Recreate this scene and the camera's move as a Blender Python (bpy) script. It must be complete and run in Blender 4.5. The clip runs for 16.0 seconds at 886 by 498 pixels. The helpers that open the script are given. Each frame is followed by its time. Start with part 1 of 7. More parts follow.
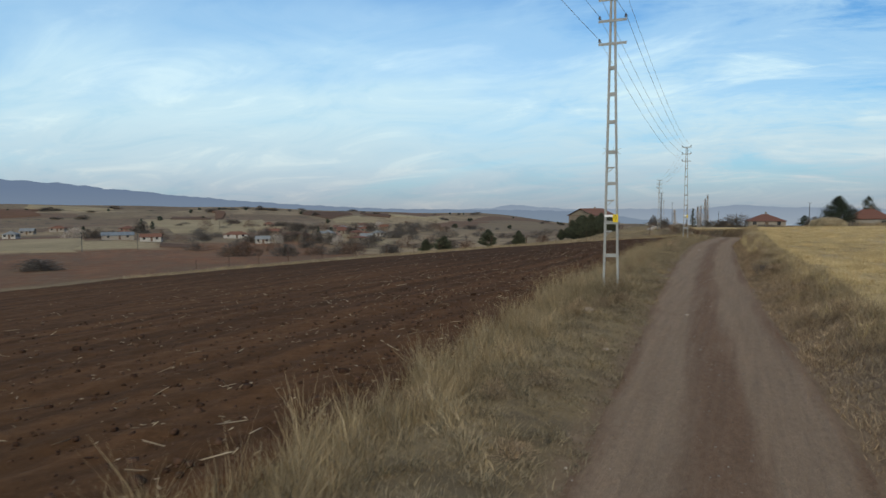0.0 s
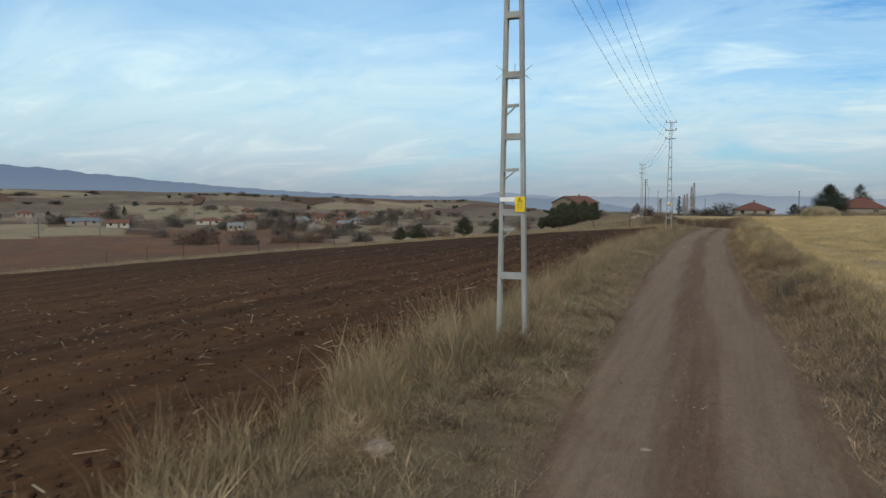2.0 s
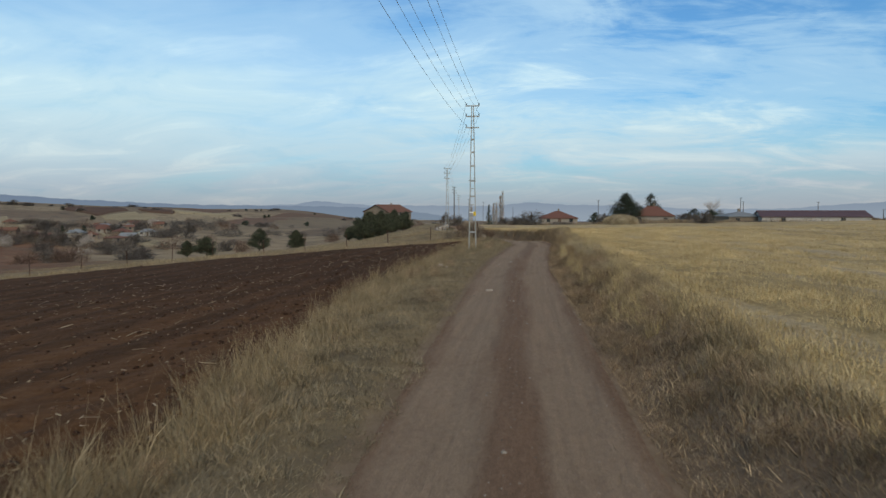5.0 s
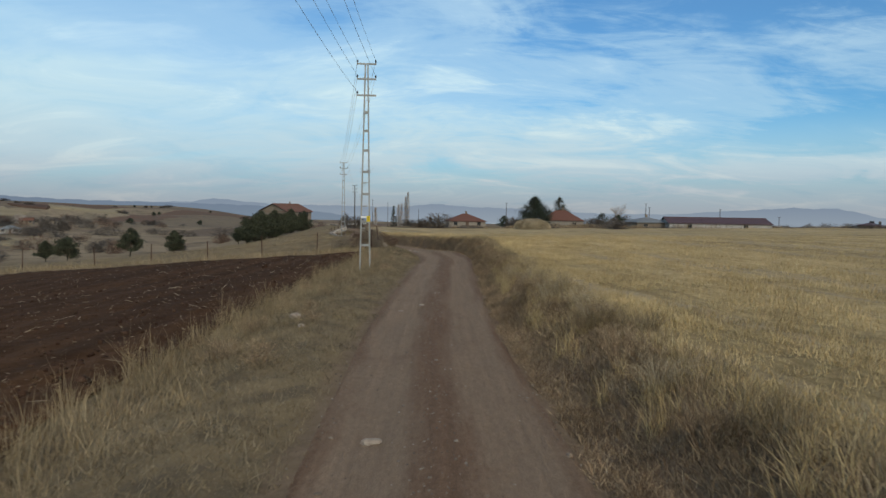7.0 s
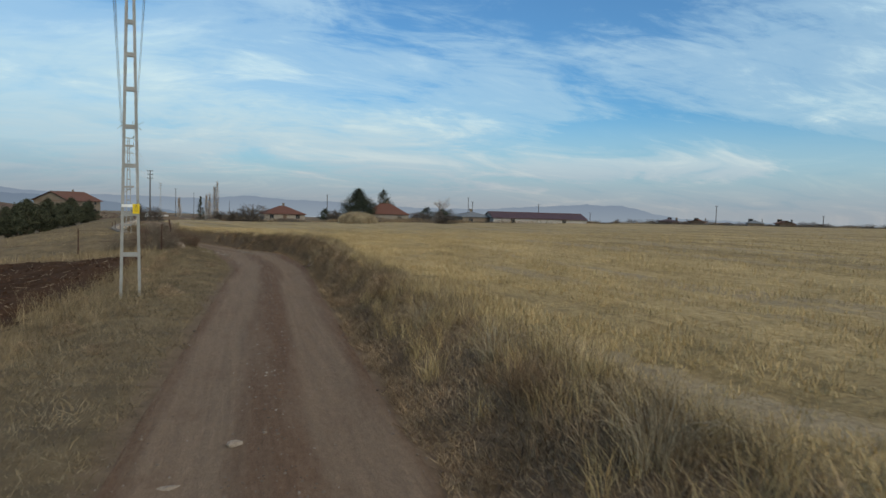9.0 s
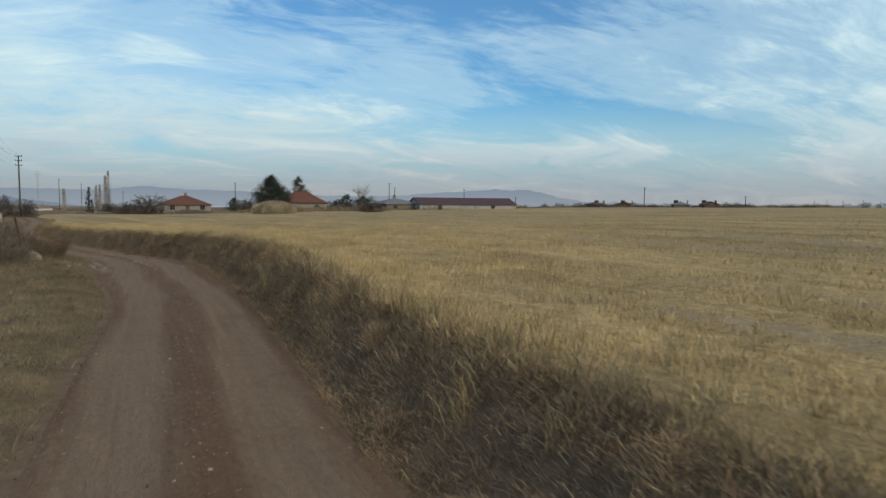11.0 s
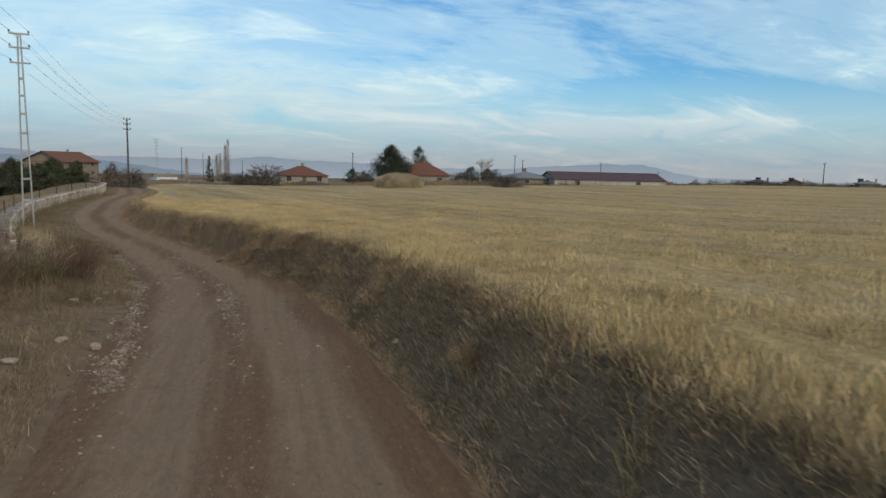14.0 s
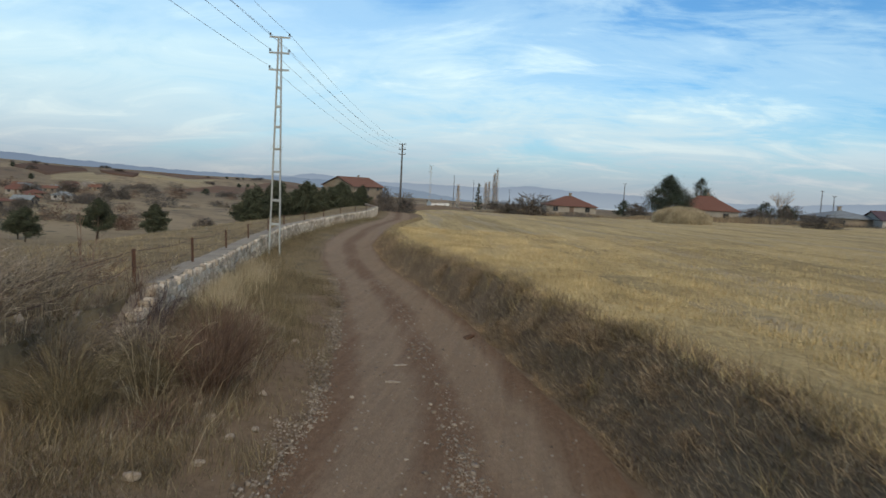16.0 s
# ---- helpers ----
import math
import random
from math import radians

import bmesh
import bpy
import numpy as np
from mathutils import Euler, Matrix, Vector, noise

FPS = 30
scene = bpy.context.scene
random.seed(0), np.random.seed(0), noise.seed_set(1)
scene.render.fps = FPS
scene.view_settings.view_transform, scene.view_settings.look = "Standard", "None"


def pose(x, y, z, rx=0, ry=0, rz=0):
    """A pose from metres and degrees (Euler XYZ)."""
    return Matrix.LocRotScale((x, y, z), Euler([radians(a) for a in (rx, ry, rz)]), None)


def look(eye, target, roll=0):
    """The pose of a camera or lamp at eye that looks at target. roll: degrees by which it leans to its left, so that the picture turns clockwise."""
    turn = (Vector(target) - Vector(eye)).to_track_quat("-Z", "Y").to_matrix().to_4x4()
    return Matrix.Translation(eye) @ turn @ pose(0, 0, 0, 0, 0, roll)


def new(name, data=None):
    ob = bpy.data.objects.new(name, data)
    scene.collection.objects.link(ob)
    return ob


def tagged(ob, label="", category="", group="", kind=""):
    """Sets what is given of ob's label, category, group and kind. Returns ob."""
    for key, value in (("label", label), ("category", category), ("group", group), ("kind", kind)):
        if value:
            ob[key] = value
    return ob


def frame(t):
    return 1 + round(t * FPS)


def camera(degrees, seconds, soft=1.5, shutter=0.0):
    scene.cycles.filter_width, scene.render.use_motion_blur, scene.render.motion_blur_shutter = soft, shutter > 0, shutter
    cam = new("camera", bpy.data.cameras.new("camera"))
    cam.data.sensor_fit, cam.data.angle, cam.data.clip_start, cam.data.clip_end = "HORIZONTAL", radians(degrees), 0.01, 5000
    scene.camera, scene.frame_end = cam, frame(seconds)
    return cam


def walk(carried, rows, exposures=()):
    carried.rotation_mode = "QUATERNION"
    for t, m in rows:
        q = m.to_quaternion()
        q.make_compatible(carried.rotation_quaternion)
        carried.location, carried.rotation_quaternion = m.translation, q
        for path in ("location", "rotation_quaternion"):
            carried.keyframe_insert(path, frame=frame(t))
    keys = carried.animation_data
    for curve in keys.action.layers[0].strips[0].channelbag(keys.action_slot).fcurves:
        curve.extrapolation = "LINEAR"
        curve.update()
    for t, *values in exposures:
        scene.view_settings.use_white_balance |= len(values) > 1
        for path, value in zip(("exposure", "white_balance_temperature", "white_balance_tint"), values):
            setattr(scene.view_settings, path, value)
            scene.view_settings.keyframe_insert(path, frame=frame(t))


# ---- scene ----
cam = camera(67.5, 16.0, shutter=0.15)
PATH = [
    (0.0, (1.898, 2.233, 2.762), (1.084, 4.057, 2.646), -0.35),
    (0.5, (1.621, 4.880, 2.735), (0.900, 6.741, 2.596), -0.64),
    (1.0, (1.470, 7.630, 2.703), (0.764, 9.497, 2.570), 1.34),
    (1.5, (1.422, 10.221, 2.656), (0.668, 12.067, 2.511), 1.39),
    (2.0, (1.416, 12.873, 2.598), (0.637, 14.709, 2.443), -0.03),
    (2.5, (1.331, 15.428, 2.563), (0.567, 17.272, 2.438), 0.34),
    (3.0, (1.246, 18.176, 2.514), (0.542, 20.043, 2.392), -0.40),
    (3.5, (1.155, 20.687, 2.497), (0.554, 22.591, 2.384), -0.71),
    (4.0, (1.045, 23.494, 2.437), (0.615, 25.443, 2.303), -0.81),
    (6.5, (0.260, 38.508, 2.710), (0.156, 40.502, 2.593), 0.92),
    (7.0, (0.197, 41.661, 2.601), (0.224, 43.657, 2.477), 0.95),
    (7.5, (0.137, 44.348, 2.564), (0.256, 46.340, 2.423), 1.47),
    (8.0, (0.091, 47.009, 2.530), (0.387, 48.983, 2.401), 1.10),
    (8.5, (0.010, 49.637, 2.448), (0.477, 51.579, 2.353), 1.06),
    (9.0, (-0.019, 52.469, 2.389), (0.549, 54.382, 2.258), 1.75),
    (9.5, (-0.009, 55.193, 2.353), (0.645, 57.079, 2.217), 1.36),
    (10.0, (0.091, 58.181, 2.324), (0.802, 60.045, 2.181), 1.10),
    (12.5, (0.260, 73.430, 2.000), (1.171, 75.201, 1.815), 0.38),
    (13.0, (0.428, 76.323, 2.007), (1.261, 78.130, 1.811), 0.76),
    (13.5, (0.602, 79.064, 1.991), (1.303, 80.921, 1.747), 0.40),
    (14.0, (0.697, 82.008, 1.963), (1.219, 83.923, 1.712), 1.44),
    (14.5, (0.650, 84.595, 1.910), (1.003, 86.548, 1.666), 1.81),
    (15.0, (0.605, 87.008, 1.895), (0.753, 88.984, 1.624), 2.54),
    (15.5, (0.511, 89.127, 1.842), (0.488, 91.109, 1.575), 1.81),
    (16.0, (0.348, 91.064, 1.788), (0.102, 93.040, 1.598), 2.92),
]
walk(cam, [(t, look(eye, target, roll)) for t, eye, target, roll in PATH], [(0.0, 0.06, 7380, 11), (4.0, 0.03, 7380, 11), (7.0, -0.04, 7420, 11), (9.5, -0.12, 7500, 11), (12.5, 0.06, 7850, 11), (13.5, 0.06, 7800, 11), (14.2, 0.07, 7600, 11), (15.0, 0.09, 7550, 11), (16.0, 0.18, 7500, 11)])

# ---- world, sun, exposure ----
world = bpy.data.worlds.new("sky")
scene.world = world
world.use_nodes = True
wt = world.node_tree
wt.nodes.clear()


def wnode(kind, **values):
    n = wt.nodes.new(kind)
    for key, value in values.items():
        n.inputs[key].default_value = value
    return n


SUN_UP, SUN_ROT = 38.0, 158.0
sky = wt.nodes.new("ShaderNodeTexSky")
sky.sky_type, sky.sun_disc = "NISHITA", False
sky.sun_elevation, sky.sun_rotation = radians(SUN_UP), radians(SUN_ROT)
sky.air_density, sky.dust_density, sky.ozone_density = 1.0, 1.2, 2.0
coords = wt.nodes.new("ShaderNodeTexCoord")
split = wt.nodes.new("ShaderNodeSeparateXYZ")
wt.links.new(coords.outputs["Generated"], split.inputs[0])


def wmath(op, a, b=None, clamp=False):
    n = wt.nodes.new("ShaderNodeMath")
    n.operation, n.use_clamp = op, clamp
    for slot, v in enumerate((a, b)):
        if v is None:
            continue
        if isinstance(v, (int, float)):
            n.inputs[slot].default_value = v
        else:
            wt.links.new(v, n.inputs[slot])
    return n.outputs[0]


def wramp(value, stops, ease="EASE"):
    n = wt.nodes.new("ShaderNodeValToRGB")
    n.color_ramp.interpolation = ease
    while len(n.color_ramp.elements) < len(stops):
        n.color_ramp.elements.new(0.5)
    for e, (at, c) in zip(n.color_ramp.elements, stops):
        e.position, e.color = at, c if len(c) == 4 else (*c, 1)
    wt.links.new(value, n.inputs[0])
    return n.outputs[0]


up = wmath("MAXIMUM", split.outputs["Z"], 0.0)
den = wmath("ADD", up, 0.21)
flat = wt.nodes.new("ShaderNodeCombineXYZ")
wt.links.new(wmath("DIVIDE", split.outputs["X"], den), flat.inputs[0])
wt.links.new(wmath("DIVIDE", split.outputs["Y"], den), flat.inputs[1])


def wnoise(scale, detail, rough, spin, stretch, offset, warp=0.0):
    m = wt.nodes.new("ShaderNodeMapping")
    m.inputs["Rotation"].default_value = (0, 0, radians(spin))
    m.inputs["Scale"].default_value = (*stretch, 1)
    m.inputs["Location"].default_value = offset
    wt.links.new(flat.outputs[0], m.inputs[0])
    n = wnode("ShaderNodeTexNoise", Scale=scale, Detail=detail, Roughness=rough, Distortion=warp)
    wt.links.new(m.outputs[0], n.inputs["Vector"])
    return n.outputs["Fac"]


broad = wnoise(0.60, 5, 0.55, 24, (0.9, 1.2), (3.1, 0.7, 0), 0.5)
wisps = wnoise(1.9, 8, 0.62, 14, (0.8, 1.25), (9.0, 4.0, 2.0), 0.9)
fine = wnoise(8.0, 7, 0.66, 30, (0.55, 1.5), (1.0, 6.0, 5.0), 1.2)
mass = wmath("ADD", wmath("MULTIPLY", broad, 0.46), wmath("ADD", wmath("MULTIPLY", wisps, 0.36), wmath("MULTIPLY", fine, 0.18)))
bearing = wmath("MULTIPLY", wmath("ARCTAN2", split.outputs["X"], split.outputs["Y"]), 57.2958)
veiled = wmath("MULTIPLY", wmath("DIVIDE", wmath("SUBTRACT", 4.0, bearing), 24.0, True), 0.85)
mass = wmath("ADD", mass, wmath("MULTIPLY", veiled, wmath("SUBTRACT", wmath("ADD", 0.26, wmath("MULTIPLY", broad, 0.5)), mass)))
rise_ = wmath("MULTIPLY", wmath("ARCSINE", split.outputs["Z"]), 57.2958)


def cloud_bank(at, height, wide, tall, weight):
    """A soft bank of cloud (or, with a negative weight, a gap) at a bearing and height in degrees."""
    a = wmath("POWER", wmath("ABSOLUTE", wmath("DIVIDE", wmath("SUBTRACT", bearing, at), wide)), 2.0)
    e = wmath("POWER", wmath("ABSOLUTE", wmath("DIVIDE", wmath("SUBTRACT", rise_, height), tall)), 2.0)
    return wmath("MULTIPLY", wmath("EXPONENT", wmath("MULTIPLY", wmath("ADD", a, e), -1.0)), weight)


# thin cloud covers most of the sky; it is thicker towards the horizon and breaks up over the stubble field
lean = wmath("SUBTRACT", wmath("MULTIPLY", wmath("SUBTRACT", 0.30, up), 0.30), wmath("MULTIPLY", split.outputs["X"], 0.06))
for bank in ((4, 5.2, 14, 2.6, 0.13), (29, 3.4, 6, 1.0, 0.13), (40, 3.7, 6, 1.1, 0.14), (64, 9, 14, 13, 0.22), (-22, 9, 20, 7, 0.10), (-46, 6, 18, 6, 0.06), (45, 8.2, 6, 1.2, 0.07), (-4, 12, 9, 3, 0.05),
             (31, 6.4, 9, 1.2, -0.13), (48, 4.6, 4.5, 1.3, -0.14), (9, 9.3, 10, 1.2, -0.10), (32, 17, 15, 4, -0.07), (13, 15, 9, 4, -0.04), (-42, 19, 20, 3.5, -0.06)):
    lean = wmath("ADD", lean, cloud_bank(*bank))
cover = wramp(wmath("ADD", mass, lean), [(0.41, (0.04, 0.04, 0.04)), (0.54, (0.46, 0.46, 0.46)), (0.70, (0.97, 0.97, 0.97))])
cloud = wramp(up, [(0.0, (0.335, 0.415, 0.515)), (0.03, (0.385, 0.505, 0.64)), (0.07, (0.475, 0.665, 0.82)), (0.13, (0.53, 0.78, 0.96)), (0.30, (0.55, 0.87, 1.12)), (1.0, (0.48, 0.72, 0.95))], "LINEAR")
shade = wramp(wisps, [(0.30, (0.86, 0.93, 0.97)), (0.50, (1.0, 1.0, 1.0)), (0.70, (1.22, 1.13, 1.06))])
tone = wt.nodes.new("ShaderNodeMix")
tone.data_type, tone.blend_type = "RGBA", "MULTIPLY"
tone.inputs[0].default_value = 1.0
wt.links.new(cloud, tone.inputs[6])
wt.links.new(shade, tone.inputs[7])
clear = wt.nodes.new("ShaderNodeMix")
clear.data_type, clear.blend_type = "RGBA", "MULTIPLY"
clear.inputs[0].default_value = 1.0
wt.links.new(sky.outputs[0], clear.inputs[6])
clear.inputs[7].default_value = (0.041, 0.101, 0.150, 1)
# near the horizon haze hides the blue
cover = wmath("MAXIMUM", cover, wmath("SUBTRACT", 1.0, wmath("MULTIPLY", up, 7.0), True))
both = wt.nodes.new("ShaderNodeMix")
both.data_type = "RGBA"
wt.links.new(cover, both.inputs[0])
wt.links.new(clear.outputs[2], both.inputs[6])
wt.links.new(tone.outputs[2], both.inputs[7])
# the veiled sun whitens the cloud round it
aim = wt.nodes.new("ShaderNodeVectorMath")
aim.operation = "DOT_PRODUCT"
wt.links.new(coords.outputs["Generated"], aim.inputs[0])
aim.inputs[1].default_value = (math.sin(radians(SUN_ROT)) * math.cos(radians(SUN_UP)), math.cos(radians(SUN_ROT)) * math.cos(radians(SUN_UP)), math.sin(radians(SUN_UP)))
halo = wmath("POWER", wmath("MAXIMUM", aim.outputs["Value"], 0.0), 3.5)
veil = wt.nodes.new("ShaderNodeMix")
veil.data_type, veil.blend_type = "RGBA", "ADD"
wt.links.new(wmath("MULTIPLY", halo, 1.0), veil.inputs[0])
wt.links.new(both.outputs[2], veil.inputs[6])
veil.inputs[7].default_value = (0.78, 0.70, 0.56, 1)
back = wt.nodes.new("ShaderNodeBackground")
back.inputs["Strength"].default_value = 1.0
wt.links.new(veil.outputs[2], back.inputs[0])
out = wt.nodes.new("ShaderNodeOutputWorld")
wt.links.new(back.outputs[0], out.inputs[0])

sun = new("sun", bpy.data.lights.new("sun", "SUN"))
sun.data.energy, sun.data.angle, sun.data.color = 1.55, radians(30), (1.0, 0.85, 0.62)
sun_way = Vector((math.sin(radians(SUN_ROT)) * math.cos(radians(SUN_UP)), math.cos(radians(SUN_ROT)) * math.cos(radians(SUN_UP)), math.sin(radians(SUN_UP))))
sun.matrix_world = look(sun_way * 300, (0, 0, 0))


# ---- materials ----
def material(name, rough=0.9, metal=0.0, spec=0.3):
    m = bpy.data.materials.new(name)
    m.use_nodes = True
    b = m.node_tree.nodes["Principled BSDF"]
    b.inputs["Roughness"].default_value, b.inputs["Metallic"].default_value = rough, metal
    b.inputs["Specular IOR Level"].default_value = spec
    return m, m.node_tree, b


def place(t, space="Object"):
    if space == "World":
        return t.nodes.new("ShaderNodeNewGeometry").outputs["Position"]
    return t.nodes.new("ShaderNodeTexCoord").outputs[space]


def tnoise(t, vec, scale, detail=4, rough=0.6, stretch=None, spin=0, warp=0.0):
    if stretch:
        for key, v in (("Rotation", (0, 0, radians(spin))), ("Scale", stretch)):
            m = t.nodes.new("ShaderNodeMapping")
            m.inputs[key].default_value = v
            t.links.new(vec, m.inputs[0])
            vec = m.outputs[0]
    n = t.nodes.new("ShaderNodeTexNoise")
    for key, v in (("Scale", scale), ("Detail", detail), ("Roughness", rough), ("Distortion", warp)):
        n.inputs[key].default_value = v
    t.links.new(vec, n.inputs["Vector"])
    return n.outputs["Fac"]


def tramp(t, value, stops, ease="LINEAR"):
    n = t.nodes.new("ShaderNodeValToRGB")
    n.color_ramp.interpolation = ease
    while len(n.color_ramp.elements) < len(stops):
        n.color_ramp.elements.new(0.5)
    for e, (at, c) in zip(n.color_ramp.elements, stops):
        e.position, e.color = at, (c, c, c, 1) if isinstance(c, (int, float)) else (*c, 1)
    t.links.new(value, n.inputs[0])
    return n.outputs[0]


def tmix(t, fac, a, b, blend="MIX"):
    n = t.nodes.new("ShaderNodeMix")
    n.data_type, n.blend_type = "RGBA", blend
    for slot, v in ((0, fac), (6, a), (7, b)):
        if isinstance(v, (int, float)):
            n.inputs[slot].default_value = v
        elif isinstance(v, tuple):
            n.inputs[slot].default_value = (*v, 1)
        else:
            t.links.new(v, n.inputs[slot])
    return n.outputs[2]


def tmath(t, op, a, b=0.0, clamp=False):
    n = t.nodes.new("ShaderNodeMath")
    n.operation, n.use_clamp = op, clamp
    for slot, v in enumerate((a, b)):
        if isinstance(v, (int, float)):
            n.inputs[slot].default_value = v
        else:
            t.links.new(v, n.inputs[slot])
    return n.outputs[0]


def tbump(t, b, height, strength, distance):
    n = t.nodes.new("ShaderNodeBump")
    n.inputs["Strength"].default_value, n.inputs["Distance"].default_value = strength, distance
    t.links.new(height, n.inputs["Height"])
    t.links.new(n.outputs[0], b.inputs["Normal"])


def tattr(t, name):
    n = t.nodes.new("ShaderNodeAttribute")
    n.attribute_name = name
    return n.outputs["Fac"]


def simple(name, low, high, scale=6.0, rough=0.85, metal=0.0, spec=0.3, bump=0.2, depth=0.01, space="Object", stretch=None, grain=40.0):
    """Two-scale mottled material between two colours."""
    m, t, b = material(name, rough, metal, spec)
    v = place(t, space)
    coarse = tnoise(t, v, scale, 4, 0.6, stretch)
    small = tnoise(t, v, grain, 3, 0.6)
    f = tmath(t, "ADD", tmath(t, "MULTIPLY", coarse, 0.65), tmath(t, "MULTIPLY", small, 0.35))
    t.links.new(tramp(t, f, [(0.32, low), (0.68, high)]), b.inputs["Base Color"])
    if bump:
        tbump(t, b, small, bump, depth)
    return m


def island(name, stops, rough=0.9, spec=0.15, trans=0.0):
    """A colour picked by chance for each blade, leaf or stone of a joined mesh."""
    m, t, b = material(name, rough, 0, spec)
    rnd = t.nodes.new("ShaderNodeNewGeometry").outputs["Random Per Island"]
    v = place(t, "World")
    c = tramp(t, rnd, stops)
    patch = tramp(t, tnoise(t, v, 0.75, 4, 0.65), [(0.32, 0.62), (0.68, 1.28)])
    t.links.new(tmix(t, 1.0, c, patch, "MULTIPLY"), b.inputs["Base Color"])
    return m


def road_material():
    m, t, b = material("road_dirt", 0.95, 0, 0.15)
    v = place(t, "World")
    rut = tattr(t, "rut")
    edge = tattr(t, "edge")
    coarse = tnoise(t, v, 1.0, 5, 0.6, (2.2, 0.22, 1))
    small = tnoise(t, v, 14.0, 5, 0.65, (1.2, 0.5, 1))
    grit = tnoise(t, v, 60.0, 3, 0.7)
    pale = tramp(t, small, [(0.3, (0.212, 0.143, 0.092)), (0.7, (0.263, 0.183, 0.122))])
    red = tramp(t, small, [(0.3, (0.138, 0.080, 0.047)), (0.7, (0.196, 0.119, 0.073))])
    f = tmath(t, "ADD", rut, tmath(t, "MULTIPLY", tmath(t, "SUBTRACT", coarse, 0.5), 1.3))
    c = tmix(t, tramp(t, f, [(0.16, 0.0), (0.64, 1.0)]), red, pale)
    litter = tramp(t, small, [(0.35, (0.125, 0.082, 0.054)), (0.7, (0.215, 0.152, 0.102))])
    c = tmix(t, tramp(t, tmath(t, "ADD", edge, tmath(t, "MULTIPLY", tmath(t, "SUBTRACT", small, 0.5), 1.0)), [(0.35, 0.0), (0.8, 1.0)]), c, litter)
    c = tmix(t, 1.0, c, tramp(t, grit, [(0.30, 0.72), (0.55, 1.0), (0.74, 1.30)]), "MULTIPLY")
    streak = tnoise(t, v, 1.0, 5, 0.65, (8.0, 0.30, 1))
    c = tmix(t, 1.0, c, tramp(t, streak, [(0.34, 0.90), (0.66, 1.10)]), "MULTIPLY")
    blot = tnoise(t, v, 0.8, 5, 0.7)
    c = tmix(t, tramp(t, blot, [(0.54, 0.0), (0.70, 0.40)]), c, red)
    t.links.new(c, b.inputs["Base Color"])
    tbump(t, b, tmath(t, "ADD", tmath(t, "ADD", small, streak), tmath(t, "MULTIPLY", grit, 0.6)), 0.9, 0.04)
    return m


def soil_material():
    m, t, b = material("ploughed_soil", 1.0, 0, 0.08)
    v = place(t, "World")
    clod = tnoise(t, v, 3.2, 6, 0.7)
    grain = tnoise(t, v, 18.0, 5, 0.75)
    broad_ = tnoise(t, v, 0.55, 4, 0.6, (1.5, 0.07, 1), 4)
    c = tramp(t, clod, [(0.28, (0.054, 0.0248, 0.0104)), (0.5, (0.073, 0.0348, 0.0150)), (0.74, (0.096, 0.0490, 0.0228))])
    c = tmix(t, 1.0, c, tramp(t, grain, [(0.25, 0.72), (0.75, 1.25)]), "MULTIPLY")
    c = tmix(t, 1.0, c, tramp(t, broad_, [(0.36, 0.72), (0.64, 1.32)]), "MULTIPLY")
    # the soil gets darker from y 38 to y 60
    tone_by_y = t.nodes.new("ShaderNodeMapRange")
    tone_by_y.inputs[1].default_value, tone_by_y.inputs[2].default_value, tone_by_y.inputs[3].default_value, tone_by_y.inputs[4].default_value = 38.0, 60.0, 1.0, 0.72
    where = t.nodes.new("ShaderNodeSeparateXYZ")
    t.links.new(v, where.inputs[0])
    t.links.new(where.outputs["Y"], tone_by_y.inputs[0])
    c = tmix(t, 1.0, c, tone_by_y.outputs[0], "MULTIPLY")
    dry = tramp(t, tnoise(t, v, 5.5, 4, 0.7, (2.2, 0.6, 1), 50), [(0.62, 0.0), (0.74, 0.35)])
    c = tmix(t, dry, c, (0.140, 0.094, 0.060))
    t.links.new(c, b.inputs["Base Color"])
    tbump(t, b, tmath(t, "ADD", clod, tmath(t, "MULTIPLY", grain, 0.5)), 0.55, 0.04)
    return m


def stubble_material():
    m, t, b = material("stubble_straw", 0.95, 0, 0.1)
    v = place(t, "World")
    rows = tnoise(t, v, 1.0, 5, 0.7, (3.2, 0.30, 1), -ROW_TURN)
    swath = tnoise(t, v, 1.0, 4, 0.6, (0.34, 0.022, 1), -ROW_TURN)
    lane = tnoise(t, v, 1.0, 3, 0.55, (0.75, 0.035, 1), -ROW_TURN, 0.3)
    clump = tnoise(t, v, 2.2, 5, 0.7, (1.3, 0.7, 1), -ROW_TURN)
    small = tnoise(t, v, 9.0, 5, 0.75)
    straw = tramp(t, small, [(0.28, (0.235, 0.160, 0.074)), (0.5, (0.355, 0.256, 0.124)), (0.75, (0.470, 0.352, 0.186))])
    c = tmix(t, 1.0, straw, tramp(t, rows, [(0.34, 0.80), (0.62, 1.12)]), "MULTIPLY")
    c = tmix(t, 1.0, c, tramp(t, clump, [(0.34, 0.82), (0.62, 1.10)]), "MULTIPLY")
    c = tmix(t, 1.0, c, tramp(t, swath, [(0.38, 0.74), (0.60, 1.18)]), "MULTIPLY")
    flat_ = tramp(t, small, [(0.3, (0.225, 0.168, 0.100)), (0.7, (0.385, 0.302, 0.196))])
    c = tmix(t, tramp(t, lane, [(0.52, 0.0), (0.62, 0.85)]), c, flat_)
    bare = tramp(t, tnoise(t, v, 1.7, 5, 0.7, (1.5, 0.45, 1), -ROW_TURN), [(0.64, 0.0), (0.76, 0.6)])
    c = tmix(t, bare, c, (0.130, 0.088, 0.052))
    t.links.new(c, b.inputs["Base Color"])
    tbump(t, b, tmath(t, "ADD", small, tmath(t, "ADD", rows, clump)), 0.8, 0.06)
    return m


